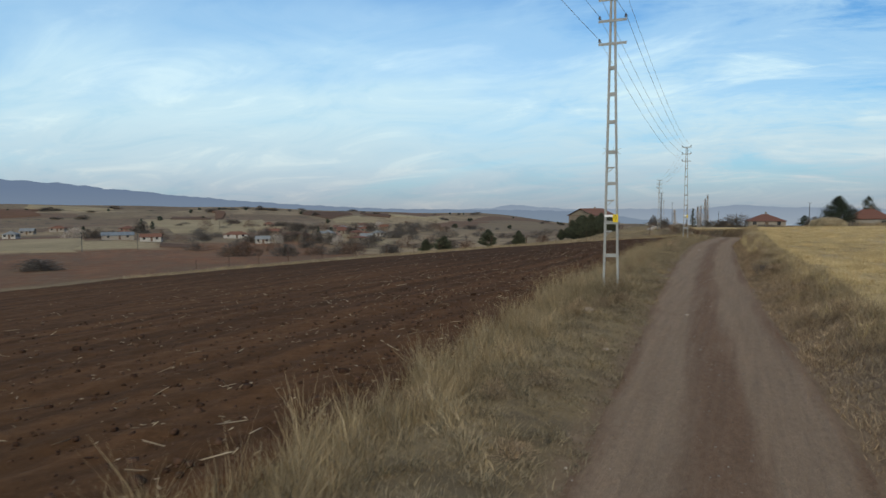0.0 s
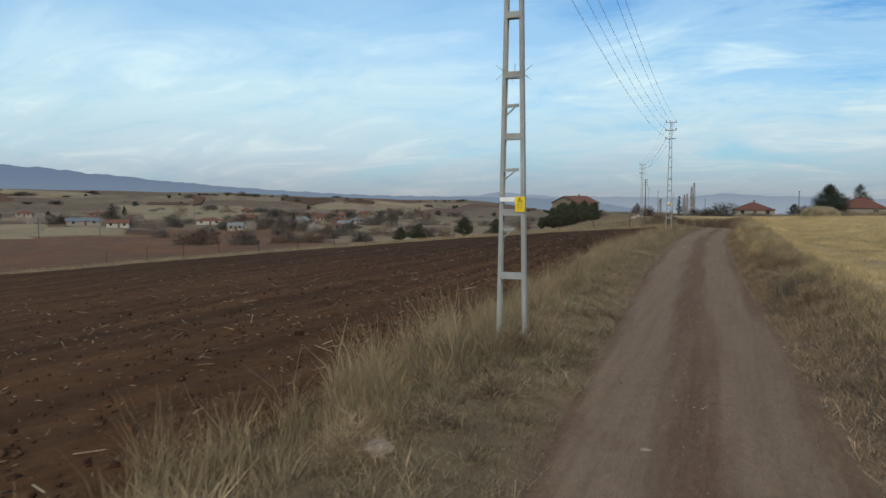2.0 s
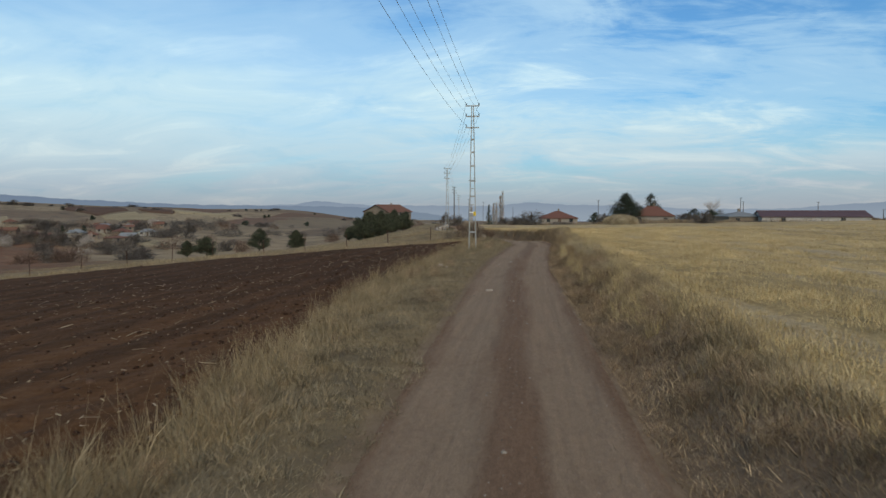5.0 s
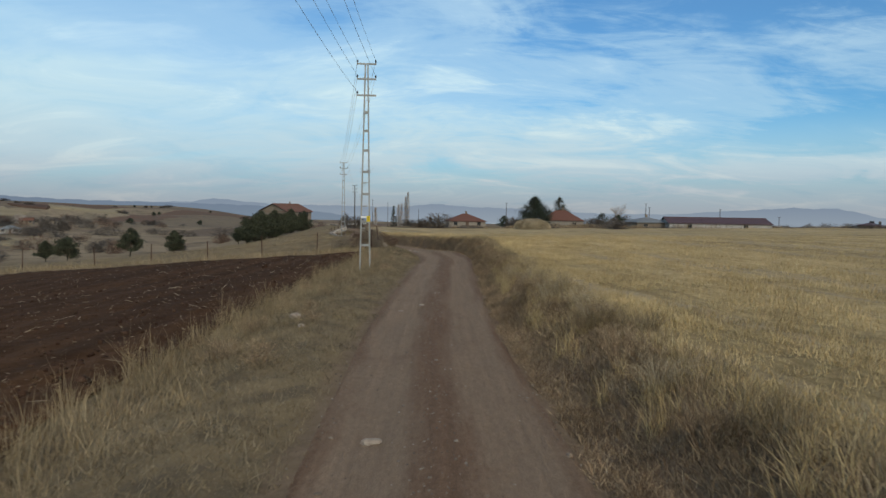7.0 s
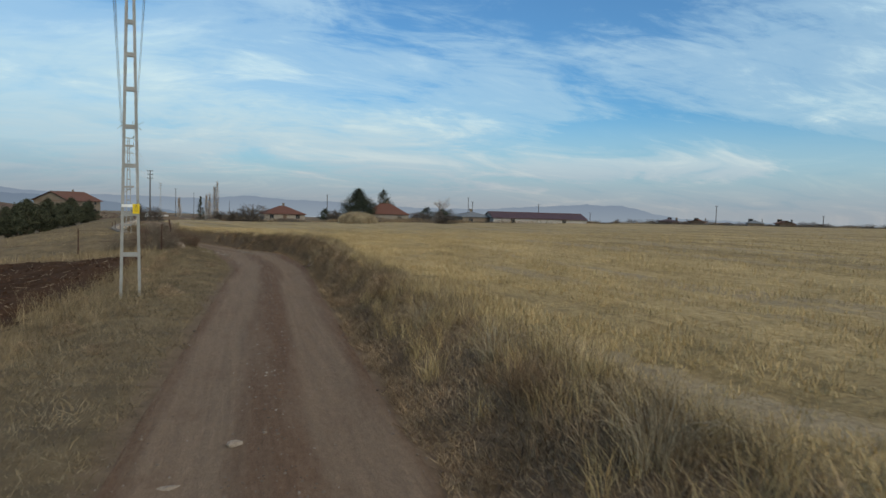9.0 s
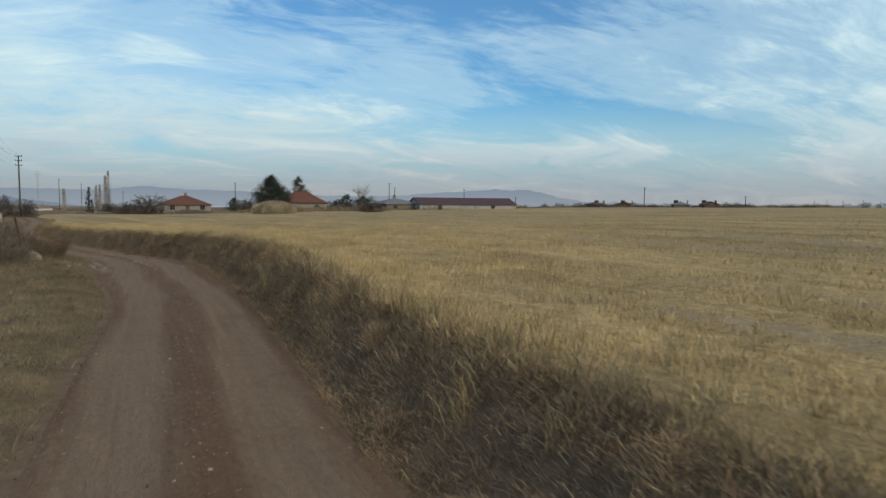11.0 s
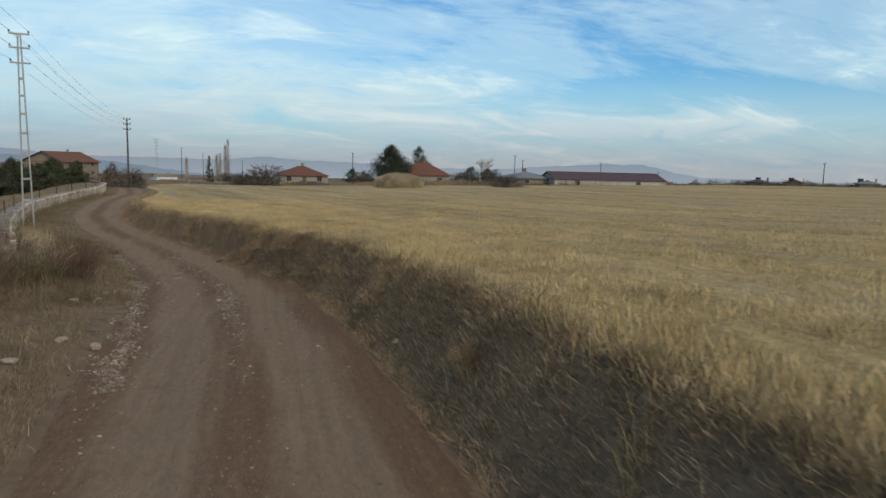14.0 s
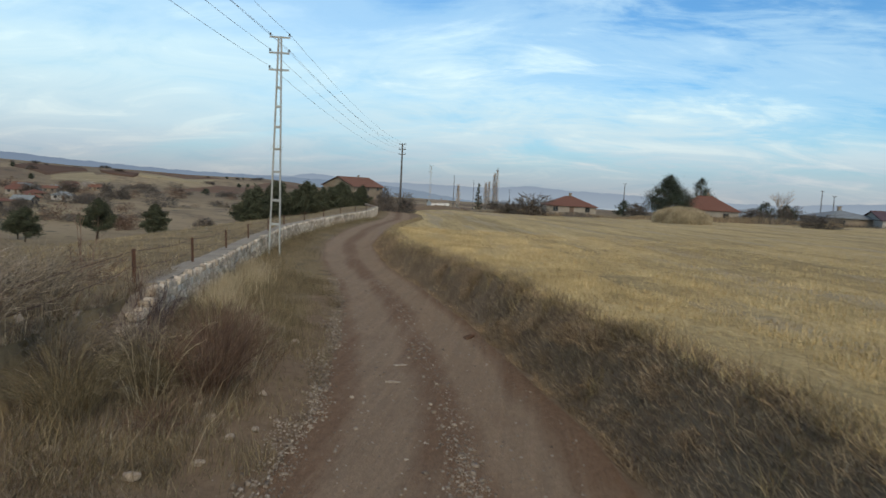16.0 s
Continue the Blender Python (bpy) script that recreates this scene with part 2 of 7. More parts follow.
def ground_material():
    """Dry steppe grass near by; further out, parcels of ploughed land, straw and scrub."""
    m, t, b = material("dry_ground", 1.0, 0, 0.08)
    v = place(t, "World")
    small = tnoise(t, v, 2.6, 8, 0.8)
    mid = tnoise(t, v, 0.35, 5, 0.65)
    moss = tnoise(t, v, 1.3, 5, 0.7)
    grass = tramp(t, small, [(0.28, (0.118, 0.083, 0.045)), (0.5, (0.205, 0.149, 0.084)), (0.75, (0.295, 0.222, 0.130))])
    grass = tmix(t, tramp(t, mid, [(0.42, 0.0), (0.66, 0.7)]), grass, (0.104, 0.080, 0.052))
    grass = tmix(t, tramp(t, moss, [(0.50, 0.0), (0.60, 0.8)]), grass, tramp(t, small, [(0.3, (0.066, 0.051, 0.034)), (0.7, (0.132, 0.102, 0.066))]))
    bare = tattr(t, "bare")
    earth = tramp(t, small, [(0.3, (0.120, 0.080, 0.052)), (0.7, (0.225, 0.158, 0.104))])
    grass = tmix(t, tramp(t, tmath(t, "ADD", bare, tmath(t, "MULTIPLY", tmath(t, "SUBTRACT", small, 0.5), 0.9)), [(0.3, 0.0), (0.7, 1.0)]), grass, earth)
    cells = t.nodes.new("ShaderNodeTexVoronoi")
    cells.inputs["Scale"].default_value, cells.inputs["Randomness"].default_value = 1.0, 0.9
    mp = t.nodes.new("ShaderNodeMapping")
    mp.inputs["Scale"].default_value = (0.0125, 0.0052, 0.0)
    mp.inputs["Rotation"].default_value = (0, 0, radians(52))
    wob = t.nodes.new("ShaderNodeVectorMath")
    wob.operation = "ADD"
    nz = t.nodes.new("ShaderNodeTexNoise")
    nz.inputs["Scale"].default_value = 0.02
    t.links.new(v, nz.inputs["Vector"])
    sc = t.nodes.new("ShaderNodeVectorMath")
    sc.operation = "SCALE"
    sc.inputs["Scale"].default_value = 34.0
    t.links.new(nz.outputs["Color"], sc.inputs[0])
    t.links.new(v, wob.inputs[0])
    t.links.new(sc.outputs[0], wob.inputs[1])
    t.links.new(wob.outputs[0], mp.inputs[0])
    t.links.new(mp.outputs[0], cells.inputs["Vector"])
    pick = t.nodes.new("ShaderNodeSeparateColor")
    t.links.new(cells.outputs["Color"], pick.inputs[0])
    parcel = tramp(t, pick.outputs[0], [(0.0, (0.172, 0.128, 0.083)), (0.20, (0.240, 0.178, 0.112)), (0.38, (0.145, 0.094, 0.064)), (0.52, (0.198, 0.146, 0.094)),
                                        (0.66, (0.155, 0.110, 0.075)), (0.82, (0.262, 0.198, 0.124)), (0.93, (0.138, 0.080, 0.054))], "CONSTANT")
    scrub = tnoise(t, v, 0.035, 6, 0.7, (0.7, 1.5, 1), 30)
    parcel = tmix(t, tramp(t, scrub, [(0.47, 0.0), (0.62, 0.8)]), parcel, (0.118, 0.086, 0.060))
    speck = tnoise(t, v, 0.11, 5, 0.75, (0.6, 1.5, 1), 35)
    parcel = tmix(t, tramp(t, speck, [(0.57, 0.0), (0.64, 0.85)]), parcel, (0.060, 0.058, 0.046))
    far = tattr(t, "far")
    c = tmix(t, far, grass, parcel)
    red = tattr(t, "red")
    c = tmix(t, tmath(t, "MULTIPLY", red, tramp(t, mid, [(0.3, 0.55), (0.6, 1.0)])), c, tramp(t, tnoise(t, v, 0.05, 5, 0.7, (0.4, 1.6, 1), 40), [(0.35, (0.112, 0.070, 0.048)), (0.5, (0.128, 0.064, 0.038)), (0.65, (0.178, 0.076, 0.040))]))
    pale = tattr(t, "pale")
    c = tmix(t, pale, c, tramp(t, mid, [(0.3, (0.215, 0.168, 0.100)), (0.7, (0.315, 0.250, 0.150))]))
    t.links.new(c, b.inputs["Base Color"])
    tbump(t, b, small, 0.7, 0.06)
    return m


def parcel_material(name, low, high):
    """A far field: drilled stripes, worn patches and dark specks of scrub."""
    m, t, b = material(name, 1.0, 0, 0.05)
    v = place(t, "World")
    stripe = tnoise(t, v, 0.35, 3, 0.5, (1.0, 0.08, 1), 38)
    worn = tnoise(t, v, 0.03, 5, 0.7)
    f = tmath(t, "ADD", tmath(t, "MULTIPLY", stripe, 0.4), tmath(t, "MULTIPLY", worn, 0.6))
    c = tramp(t, f, [(0.34, low), (0.66, high)])
    c = tmix(t, tramp(t, tnoise(t, v, 0.16, 5, 0.75), [(0.60, 0.0), (0.68, 0.6)]), c, (0.085, 0.070, 0.050))
    t.links.new(c, b.inputs["Base Color"])
    return m


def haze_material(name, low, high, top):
    """Far hills that glow in painted haze, paler towards their foot on the plain."""
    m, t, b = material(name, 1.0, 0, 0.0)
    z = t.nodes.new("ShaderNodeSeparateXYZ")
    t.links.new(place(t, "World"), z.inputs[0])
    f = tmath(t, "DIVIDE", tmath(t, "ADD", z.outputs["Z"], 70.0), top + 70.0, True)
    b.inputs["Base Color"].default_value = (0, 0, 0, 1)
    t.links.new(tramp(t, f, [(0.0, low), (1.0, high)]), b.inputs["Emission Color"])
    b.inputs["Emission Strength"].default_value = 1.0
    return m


def backdrop_material(name, low, high, scale):
    m, t, b = material(name, 1.0, 0, 0.0)
    v = place(t, "World")
    c = tramp(t, tnoise(t, v, scale, 3, 0.5), [(0.3, low), (0.7, high)])
    b.inputs["Base Color"].default_value = (0, 0, 0, 1)
    t.links.new(c, b.inputs["Emission Color"])
    b.inputs["Emission Strength"].default_value = 1.0
    return m


ROW_TURN = 11.0
MAT_ROAD = road_material()
MAT_SOIL = soil_material()
MAT_STUBBLE = stubble_material()
MAT_GROUND = ground_material()
MAT_STEEL = simple("galvanised_paint", (0.20, 0.20, 0.19), (0.32, 0.32, 0.305), 3.0, 0.6, 0.0, 0.4, 0.15, 0.004)
MAT_DARK_STEEL = simple("dark_steel", (0.045, 0.040, 0.036), (0.085, 0.074, 0.066), 3.0, 0.6, 0.0, 0.4, 0.15, 0.004)
MAT_RUST = simple("rusty_iron", (0.045, 0.024, 0.017), (0.105, 0.050, 0.032), 9.0, 0.85, 0.0, 0.3, 0.3, 0.004)
MAT_CERAMIC = simple("brown_ceramic", (0.030, 0.020, 0.016), (0.055, 0.038, 0.030), 9.0, 0.25, 0.0, 0.5, 0.0)
MAT_WIRE = simple("aluminium_wire", (0.22, 0.23, 0.24), (0.30, 0.31, 0.32), 3.0, 0.5, 0.0, 0.4, 0.0)
MAT_YELLOW = simple("yellow_enamel", (0.62, 0.42, 0.010), (0.76, 0.54, 0.020), 5.0, 0.45, 0.0, 0.4, 0.05, 0.002)
MAT_WHITE_TIN = simple("white_tin", (0.62, 0.62, 0.60), (0.78, 0.78, 0.76), 5.0, 0.5, 0.0, 0.4, 0.05, 0.002)
MAT_BLACK = simple("black_paint", (0.012, 0.012, 0.012), (0.03, 0.03, 0.03), 5.0, 0.5, 0.0, 0.4, 0.0)
MAT_STONE = simple("limestone", (0.22, 0.17, 0.13), (0.39, 0.32, 0.25), 4.0, 0.9, 0.0, 0.2, 0.6, 0.02)
MAT_CAP = simple("cement_cap", (0.17, 0.138, 0.106), (0.30, 0.25, 0.195), 1.5, 0.95, 0.0, 0.2, 0.4, 0.01)


# ---- the lie of the land ----
def ease(a, b, v):
    s = np.clip((v - a) / (b - a), 0, 1)
    return s * s * (3 - 2 * s)


def road_x(y):
    return np.interp(y, [-60, 0, 10, 15, 20, 28, 36, 48, 55, 60, 66, 72, 80, 83, 88, 92, 97, 99, 102, 106.5, 112, 118, 125, 134, 150, 165, 180],
                     [3.6, 2.1, 1.75, 1.5, 1.2, 0.82, 0.5, 0.3, 0.17, 0.25, 0.45, 0.62, 0.95, 0.9, 0.5, 0.22, -0.15, -0.45, -1.2, -2.4, -4.3, -6.8, -8.9, -10.2, -11.4, -14.0, -18.5])


def road_half(y):
    return np.interp(y, [0, 40, 60, 80, 90, 97, 106, 112, 125], [1.35, 1.42, 1.38, 1.45, 1.85, 1.8, 1.55, 1.4, 1.25])


def road_z(y):
    return np.interp(y, [-40, 0, 19, 40, 59, 70, 80, 92, 100, 105, 115, 125, 140, 165, 180], [0.3, 0.25, 0.17, 0.1, 0, -0.2, -0.45, -0.78, -1.2, -1.42, -1.6, -1.52, -1.4, -1.7, -1.75])


def verge_edge(y):
    """Where the ploughed soil begins on the side of the valley."""
    return np.interp(y, [-60, 5, 10, 15, 18, 24, 30, 36, 43, 50, 60, 75, 86, 89, 93, 130, 180], [-1.6, -2.1, -2.35, -2.7, -3.0, -3.2, -3.25, -3.4, -4.0, -4.9, -4.9, -4.3, -4.4, -4.6, -4.6, -12.5, -20])


def wall_x(y):
    return np.interp(y, [90, 94.8, 98.1, 100.4, 104, 110.4, 118.4, 127, 133.6, 143, 152, 165, 180], [-3.0, -3.75, -4.83, -5.26, -6.55, -8.57, -10.92, -12.85, -13.65, -14.1, -14.4, -16.6, -21.5])


def wall_top(y):
    return np.interp(y, [90, 94.8, 100.5, 104.3, 108.1, 111.5, 118, 130, 150, 180], [0.12, 0.10, 0.02, -0.24, -0.44, -0.56, -0.74, -0.88, -0.88, -1.1])


def bank_width(y):
    """From the road's edge up to the stubble."""
    return np.interp(y, [20, 28, 38, 47, 60, 66, 74, 80, 86, 94, 99, 104, 125], [1.5, 1.6, 1.4, 1.65, 1.7, 1.35, 1.0, 0.95, 1.05, 1.1, 0.95, 0.85, 0.9])


def slope_left(x, y):
    return 0.32 + 0.074 * x - 0.0065 * y - 0.00075 * np.clip(y - 90, 0, 120) * np.clip(-x - 10, 0, 90)


def field_right(x, y):
    yy = y - 0.13 * np.clip(x - 5, 0, 400)
    z = np.interp(yy, [-60, 60, 80, 92, 103, 115, 130, 240, 330, 4000], [0.8, 0.72, 0.65, 0.35, -0.2, -0.6, -0.9, -3.2, -5, -20])
    return z + 0.0125 * np.clip(x - 4, 0, 110)


FAR_R = np.array([0, 130, 180, 240, 320, 420, 600, 850, 1150, 1500, 2200, 4600.0])
FAR_A = np.array([-180, -65, -45, -30, -15, 0, 12, 22, 32, 45, 60, 180.0])
FAR_Z = np.array([
    (0, 0, 0, 0, 0, 0, 0, 0, 0, 0, 0, 0),
    (0, 0.8, 0.6, 0.5, -1.5, -6, -13, -19, -26, -34, -50, -106),
    (0, 0.5, 0.2, 0.0, -2.5, -7, -13, -19, -26, -34, -50, -106),
    (0, -0.6, -1.8, -2.6, -4.5, -8, -14, -20, -27, -35, -50, -106),
    (0, -1.1, -2.2, -3.3, -5.0, -9, -14, -20, -27, -35, -50, -106),
    (0, -1.8, -2.3, -4.2, -8.8, -12.5, -17, -22, -28, -36, -52, -105),
    (0, -4.2, -5.4, -6.8, -10, -13, -16.5, -21, -25, -30, -46, -98),
    (0, -7.2, -11.0, -13.0, -13, -12.5, -12, -10, -5, -5, -20, -60),
    (0, -8.0, -12.5, -14.0, -13, -11.5, -8, -1, 2, 0, -18, -60),
    (0, -8.0, -12.0, -14.0, -12.5, -10, -6, 3, 11, 9, -18, -60),
    (0, -7.5, -10.5, -12.0, -11, -9, -5, 5, 15, 14, -18, -60),
    (0, 0, 0, 0, 0, 0, 0, 0, 0, 0, 0, 0)])


def bilinear(a, r):
    i = np.clip(np.searchsorted(FAR_A, a) - 1, 0, len(FAR_A) - 2)
    j = np.clip(np.searchsorted(FAR_R, r) - 1, 0, len(FAR_R) - 2)
    p = np.clip((a - FAR_A[i]) / (FAR_A[i + 1] - FAR_A[i]), 0, 1)
    q = np.clip((r - FAR_R[j]) / (FAR_R[j + 1] - FAR_R[j]), 0, 1)
    p, q = p * p * (3 - 2 * p), q * q * (3 - 2 * q) * 0.5 + q * 0.5
    return (FAR_Z[i, j] * (1 - p) + FAR_Z[i + 1, j] * p) * (1 - q) + (FAR_Z[i, j + 1] * (1 - p) + FAR_Z[i + 1, j + 1] * p) * q


def waves(x, y, size, seed):
    """Cheap smooth noise, about -1 to 1."""
    k = 6.283 / size
    a = np.sin(k * (x * 0.83 + y * 0.55) + seed * 1.7) + np.sin(k * (x * -0.61 + y * 0.97) * 1.31 + seed * 3.1) + np.sin(k * (x * 0.27 - y * 1.13) * 0.77 + seed * 5.3 + 1.5 * np.sin(k * 0.43 * (x + y)))
    return a / 3


def land(x, y):
    """Height of the ground, for arrays of x and y."""
    x, y = np.asarray(x, float), np.asarray(y, float)
    u, h, zr_ = x - road_x(y), road_half(y), road_z(y)
    # left of the road: verge, then the falling slope
    edge_x = np.minimum(verge_edge(y), road_x(y) - h - 1.2)
    behind = wall_top(y) - 0.12
    walled = ease(92, 97, y) * (1 - ease(170, 185, y))
    s = np.clip((road_x(y) - h - x) / np.maximum(road_x(y) - h - edge_x, 0.5), 0, 1)
    zl_edge = slope_left(edge_x, y)
    verge = zr_ + (zl_edge - zr_) * (s * s * (3 - 2 * s)) + 0.20 * np.sin(np.pi * np.clip(s * 1.2, 0, 1)) * (y < 96)
    left = np.where(x > edge_x, verge, slope_left(x, y))
    wx = wall_x(y)
    s2 = np.clip((road_x(y) - h - x) / np.maximum(road_x(y) - h - wx, 0.5), 0, 1)
    front = zr_ + (behind - 0.72 - zr_) * s2 ** 1.3 + 0.05 * np.sin(np.pi * s2)
    rear = behind + (slope_left(x, y) - behind) * ease(0, 14, wx - x)
    left2 = np.where(x > wx - 0.25, front, rear)
    left = left * (1 - walled) + left2 * walled
    # right of the road: a bank up to the stubble field
    zf = field_right(x, y)
    scoop = np.exp(-((np.clip(u - h - 0.10, -1, 1.4) / 0.75) ** 2 + ((y - 82.2) / 0.75) ** 2) ** 2)
    rise = ease(0.10, bank_width(y), u - h) * (1 - 0.8 * scoop)
    right = zr_ + (zf - zr_) * rise
    away = np.clip(np.abs(u) / h, 0, 1)
    road = zr_ + 0.035 * np.exp(-(u / 0.3) ** 2) - 0.03 * np.exp(-((np.abs(u) - 0.78) / 0.28) ** 2) + 0.03 * away ** 4
    z = np.where(u < -h, left, np.where(u > h, right, road))
    off = np.clip(np.abs(u) - h, 0, 1)
    z = z + off * (0.035 * waves(x, y, 3.1, 1) + 0.02 * waves(x, y, 1.1, 2) + 0.05 * waves(x, y, 14, 3) * ease(2, 10, off + np.abs(u)))
    # further out the land follows the valley
    r = np.hypot(x, y - 45)
    az = np.degrees(np.arctan2(-x, y - 45))
    lo = np.interp(az, [-10, 14, 24], [240, 110, 70])
    hi = np.interp(az, [-10, 14, 24], [340, 170, 135])
    w = ease(0, 1, (r - lo) / (hi - lo)) * (np.abs(az) < 115) + ease(200, 600, r) * (np.abs(az) >= 115)
    far = bilinear(az, r) + ease(150, 500, r) * (1.5 * waves(x, y, 190, 7) + 2.8 * waves(x, y, 430, 9)) * np.interp(az, [-5, 15], [0.2, 1])
    return z * (1 - w) + far * w


def land_at(x, y):
    return float(land(np.array([x]), np.array([y]))[0])


def geometric(start, stop, first, grow):
    v, step = [], first
    while start < stop:
        start += step
        step *= grow
        v.append(start)
    return v


half = list(np.arange(0.1, 2.4, 0.1)) + list(np.arange(2.4, 8, 0.16)) + list(np.arange(8, 20, 0.3)) + list(np.arange(20, 66, 0.45)) + geometric(66, 4500, 0.9, 1.085)
cols = np.array([-v for v in reversed(half)] + [0.0] + half)
rows_y = np.array([-v for v in reversed(geometric(4, 900, 0.8, 1.25))] + list(np.arange(-4, 124, 0.22)) + geometric(124, 4500, 0.35, 1.05))
GX = cols[None, :] + road_x(rows_y)[:, None]
GY = np.repeat(rows_y[:, None], len(cols), 1)
GZ = land(GX, GY)
GU = np.repeat(cols[None, :], len(rows_y), 0)
GH = road_half(GY)


def inside_poly(x, y, poly):
    c = np.zeros(x.shape, bool)
    for (x1, y1), (x2, y2) in zip(poly, poly[1:] + poly[:1]):
        c ^= ((y1 > y) != (y2 > y)) & (x < (x2 - x1) * (y - y1) / (y2 - y1 + 1e-9) + x1)
    return c


FIELD_EDGE = [(-4.9, 89.5), (-8, 88.6), (-16, 87.6), (-27, 87.6), (-33, 82), (-38, 76.5), (-47, 67), (-52, 60), (-57, 51), (-56, 35), (-62, -30), (0, -60)]
wob_x = GX + 0.22 * waves(GX, GY, 1.7, 4) + 0.12 * waves(GX, GY, 0.7, 5)
IN_SOIL = inside_poly(GX, GY, FIELD_EDGE + [(4, -60)]) & (wob_x < verge_edge(GY))
bank_w = bank_width(GY)
IN_STUBBLE = (GU > GH + bank_w - 0.1) & (GY < 215 + 0.1 * GX) & (GX < 400) & (GY > -60)
IN_ROAD = (np.abs(GU) <= GH + 0.16) & (GY > -60) & (GY < 200)


def sheet(name, mask, lift, mat, label, category, attrs, smooth=True):
    """One mesh from the cells of the land that the mask takes."""
    cell = mask[:-1, :-1] & mask[1:, :-1] & mask[:-1, 1:] & mask[1:, 1:]
    n = mask.shape[1]
    idx = np.arange(mask.size).reshape(mask.shape)
    quads = np.stack([idx[:-1, :-1][cell], idx[:-1, 1:][cell], idx[1:, 1:][cell], idx[1:, :-1][cell]], 1)
    used, inv = np.unique(quads, return_inverse=True)
    verts = np.stack([GX.ravel()[used], GY.ravel()[used], (GZ + lift).ravel()[used]], 1)
    me = bpy.data.meshes.new(name)
    mesh_fill(me, verts, inv.reshape(-1, 4))
    for key, values in attrs.items():
        a = me.attributes.new(key, "FLOAT", "POINT")
        a.data.foreach_set("value", values.ravel()[used].astype(np.float32))
    me.materials.append(mat)
    if smooth:
        me.polygons.foreach_set("use_smooth", np.ones(len(me.polygons), bool))
    return tagged(new(name, me), label, category, kind="structure")


def mesh_fill(me, verts, faces):
    """Fills a mesh from arrays; all faces have the same number of corners."""
    k = faces.shape[1]
    me.vertices.add(len(verts))
    me.vertices.foreach_set("co", np.ascontiguousarray(verts, np.float32).ravel())
    me.loops.add(faces.size)
    me.loops.foreach_set("vertex_index", np.ascontiguousarray(faces, np.int32).ravel())
    me.polygons.add(len(faces))
    me.polygons.foreach_set("loop_start", np.arange(0, faces.size, k, dtype=np.int32))
    me.update(calc_edges=True)


R_ = np.hypot(GX, GY - 45)
A_ = np.degrees(np.arctan2(-GX, GY - 45))
far_mask = ease(120, 240, R_) * ease(6, 20, A_) + ease(280, 500, R_) * (1 - ease(6, 20, A_))
red_mask = ease(36, 41, A_ + 2 * waves(GX, GY, 60, 2)) * ease(60, 70, R_) * (1 - ease(-8, 8, R_ - np.interp(A_, [50, 56], [318, 262]) + 9 * waves(GX, GY, 80, 3)))
pale_mask = ease(53, 55, A_) * ease(258, 268, R_ + 7 * waves(GX, GY, 70, 6)) * (1 - ease(318, 332, R_ + 9 * waves(GX, GY, 60, 2)))
bare_mask = (1 - ease(0.0, 0.6, np.abs(GU) - GH)) * 0.6
bare_mask = np.maximum(bare_mask, (GU < -GH) * (1 - ease(2.0, 3.4, -GU - GH)) * ease(86, 88, GY) * (1 - ease(95, 98, GY)) * 0.7)
bare_mask = np.maximum(bare_mask, 1.6 * np.exp(-(((GU - GH - 0.2) / 0.75) ** 2 + ((GY - 82.2) / 1.1) ** 2) ** 2))
bare_mask = np.maximum(bare_mask, (GU < -GH) * (1 - ease(0.5, 1.3, -GU - GH)) * ease(91, 95, GY) * (1 - ease(106, 114, GY)))
bare_mask = np.maximum(bare_mask, 1.1 * (GU > GH) * (1 - ease(-0.3, 0.2, GU - GH - bank_w)))
all_mask = np.ones(GX.shape, bool)
# the sheet lies a little lower under the road and the fields
UNDER = np.zeros(GX.shape)
UNDER[IN_SOIL] = -0.03
UNDER[(np.abs(GU) < GH - 0.22) & IN_ROAD] = -0.03
UNDER[(GU > GH + bank_w + 0.7) & IN_STUBBLE] = -0.03
ground = sheet("ground", all_mask, UNDER, MAT_GROUND, "dry steppe grassland falling to a valley with parcelled fields", "ground", {"far": far_mask, "red": red_mask, "pale": pale_mask, "bare": bare_mask})
rut = np.exp(-((np.abs(GU) - 0.78) / 0.42) ** 2) * 0.95 + 0.10
rim = ease(-0.25, 0.2, np.abs(GU) - GH)
road = sheet("road", IN_ROAD, 0.014 - 0.05 * ease(-0.12, 0.16, np.abs(GU) - GH), MAT_ROAD, "narrow reddish dirt road with two pale wheel tracks", "road", {"rut": rut, "edge": rim})
furrow = np.sin(6.283 * (GX * 0.86 + GY * 0.10 + 0.25 * waves(GX, GY, 9, 2)) / 0.95)
rng = np.random.default_rng(5)
rough = rng.normal(0, 1, GX.shape)
SOIL_LIFT = 0.03 + 0.022 * furrow + 0.012 * waves(GX, GY, 0.9, 8) + 0.008 * waves(GX, GY, 0.45, 11) + 0.005 * rough
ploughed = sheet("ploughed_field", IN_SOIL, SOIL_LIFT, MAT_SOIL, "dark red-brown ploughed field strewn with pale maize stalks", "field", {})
stubble = sheet("stubble_field", IN_STUBBLE, (0.02 + 0.02 * waves(GX, GY, 1.2, 3)) * ease(0.1, 0.8, GU - GH - bank_w) - 0.03 * (1 - ease(-0.1, 0.5, GU - GH - bank_w)), MAT_STUBBLE, "golden straw stubble field above the road bank", "field", {})


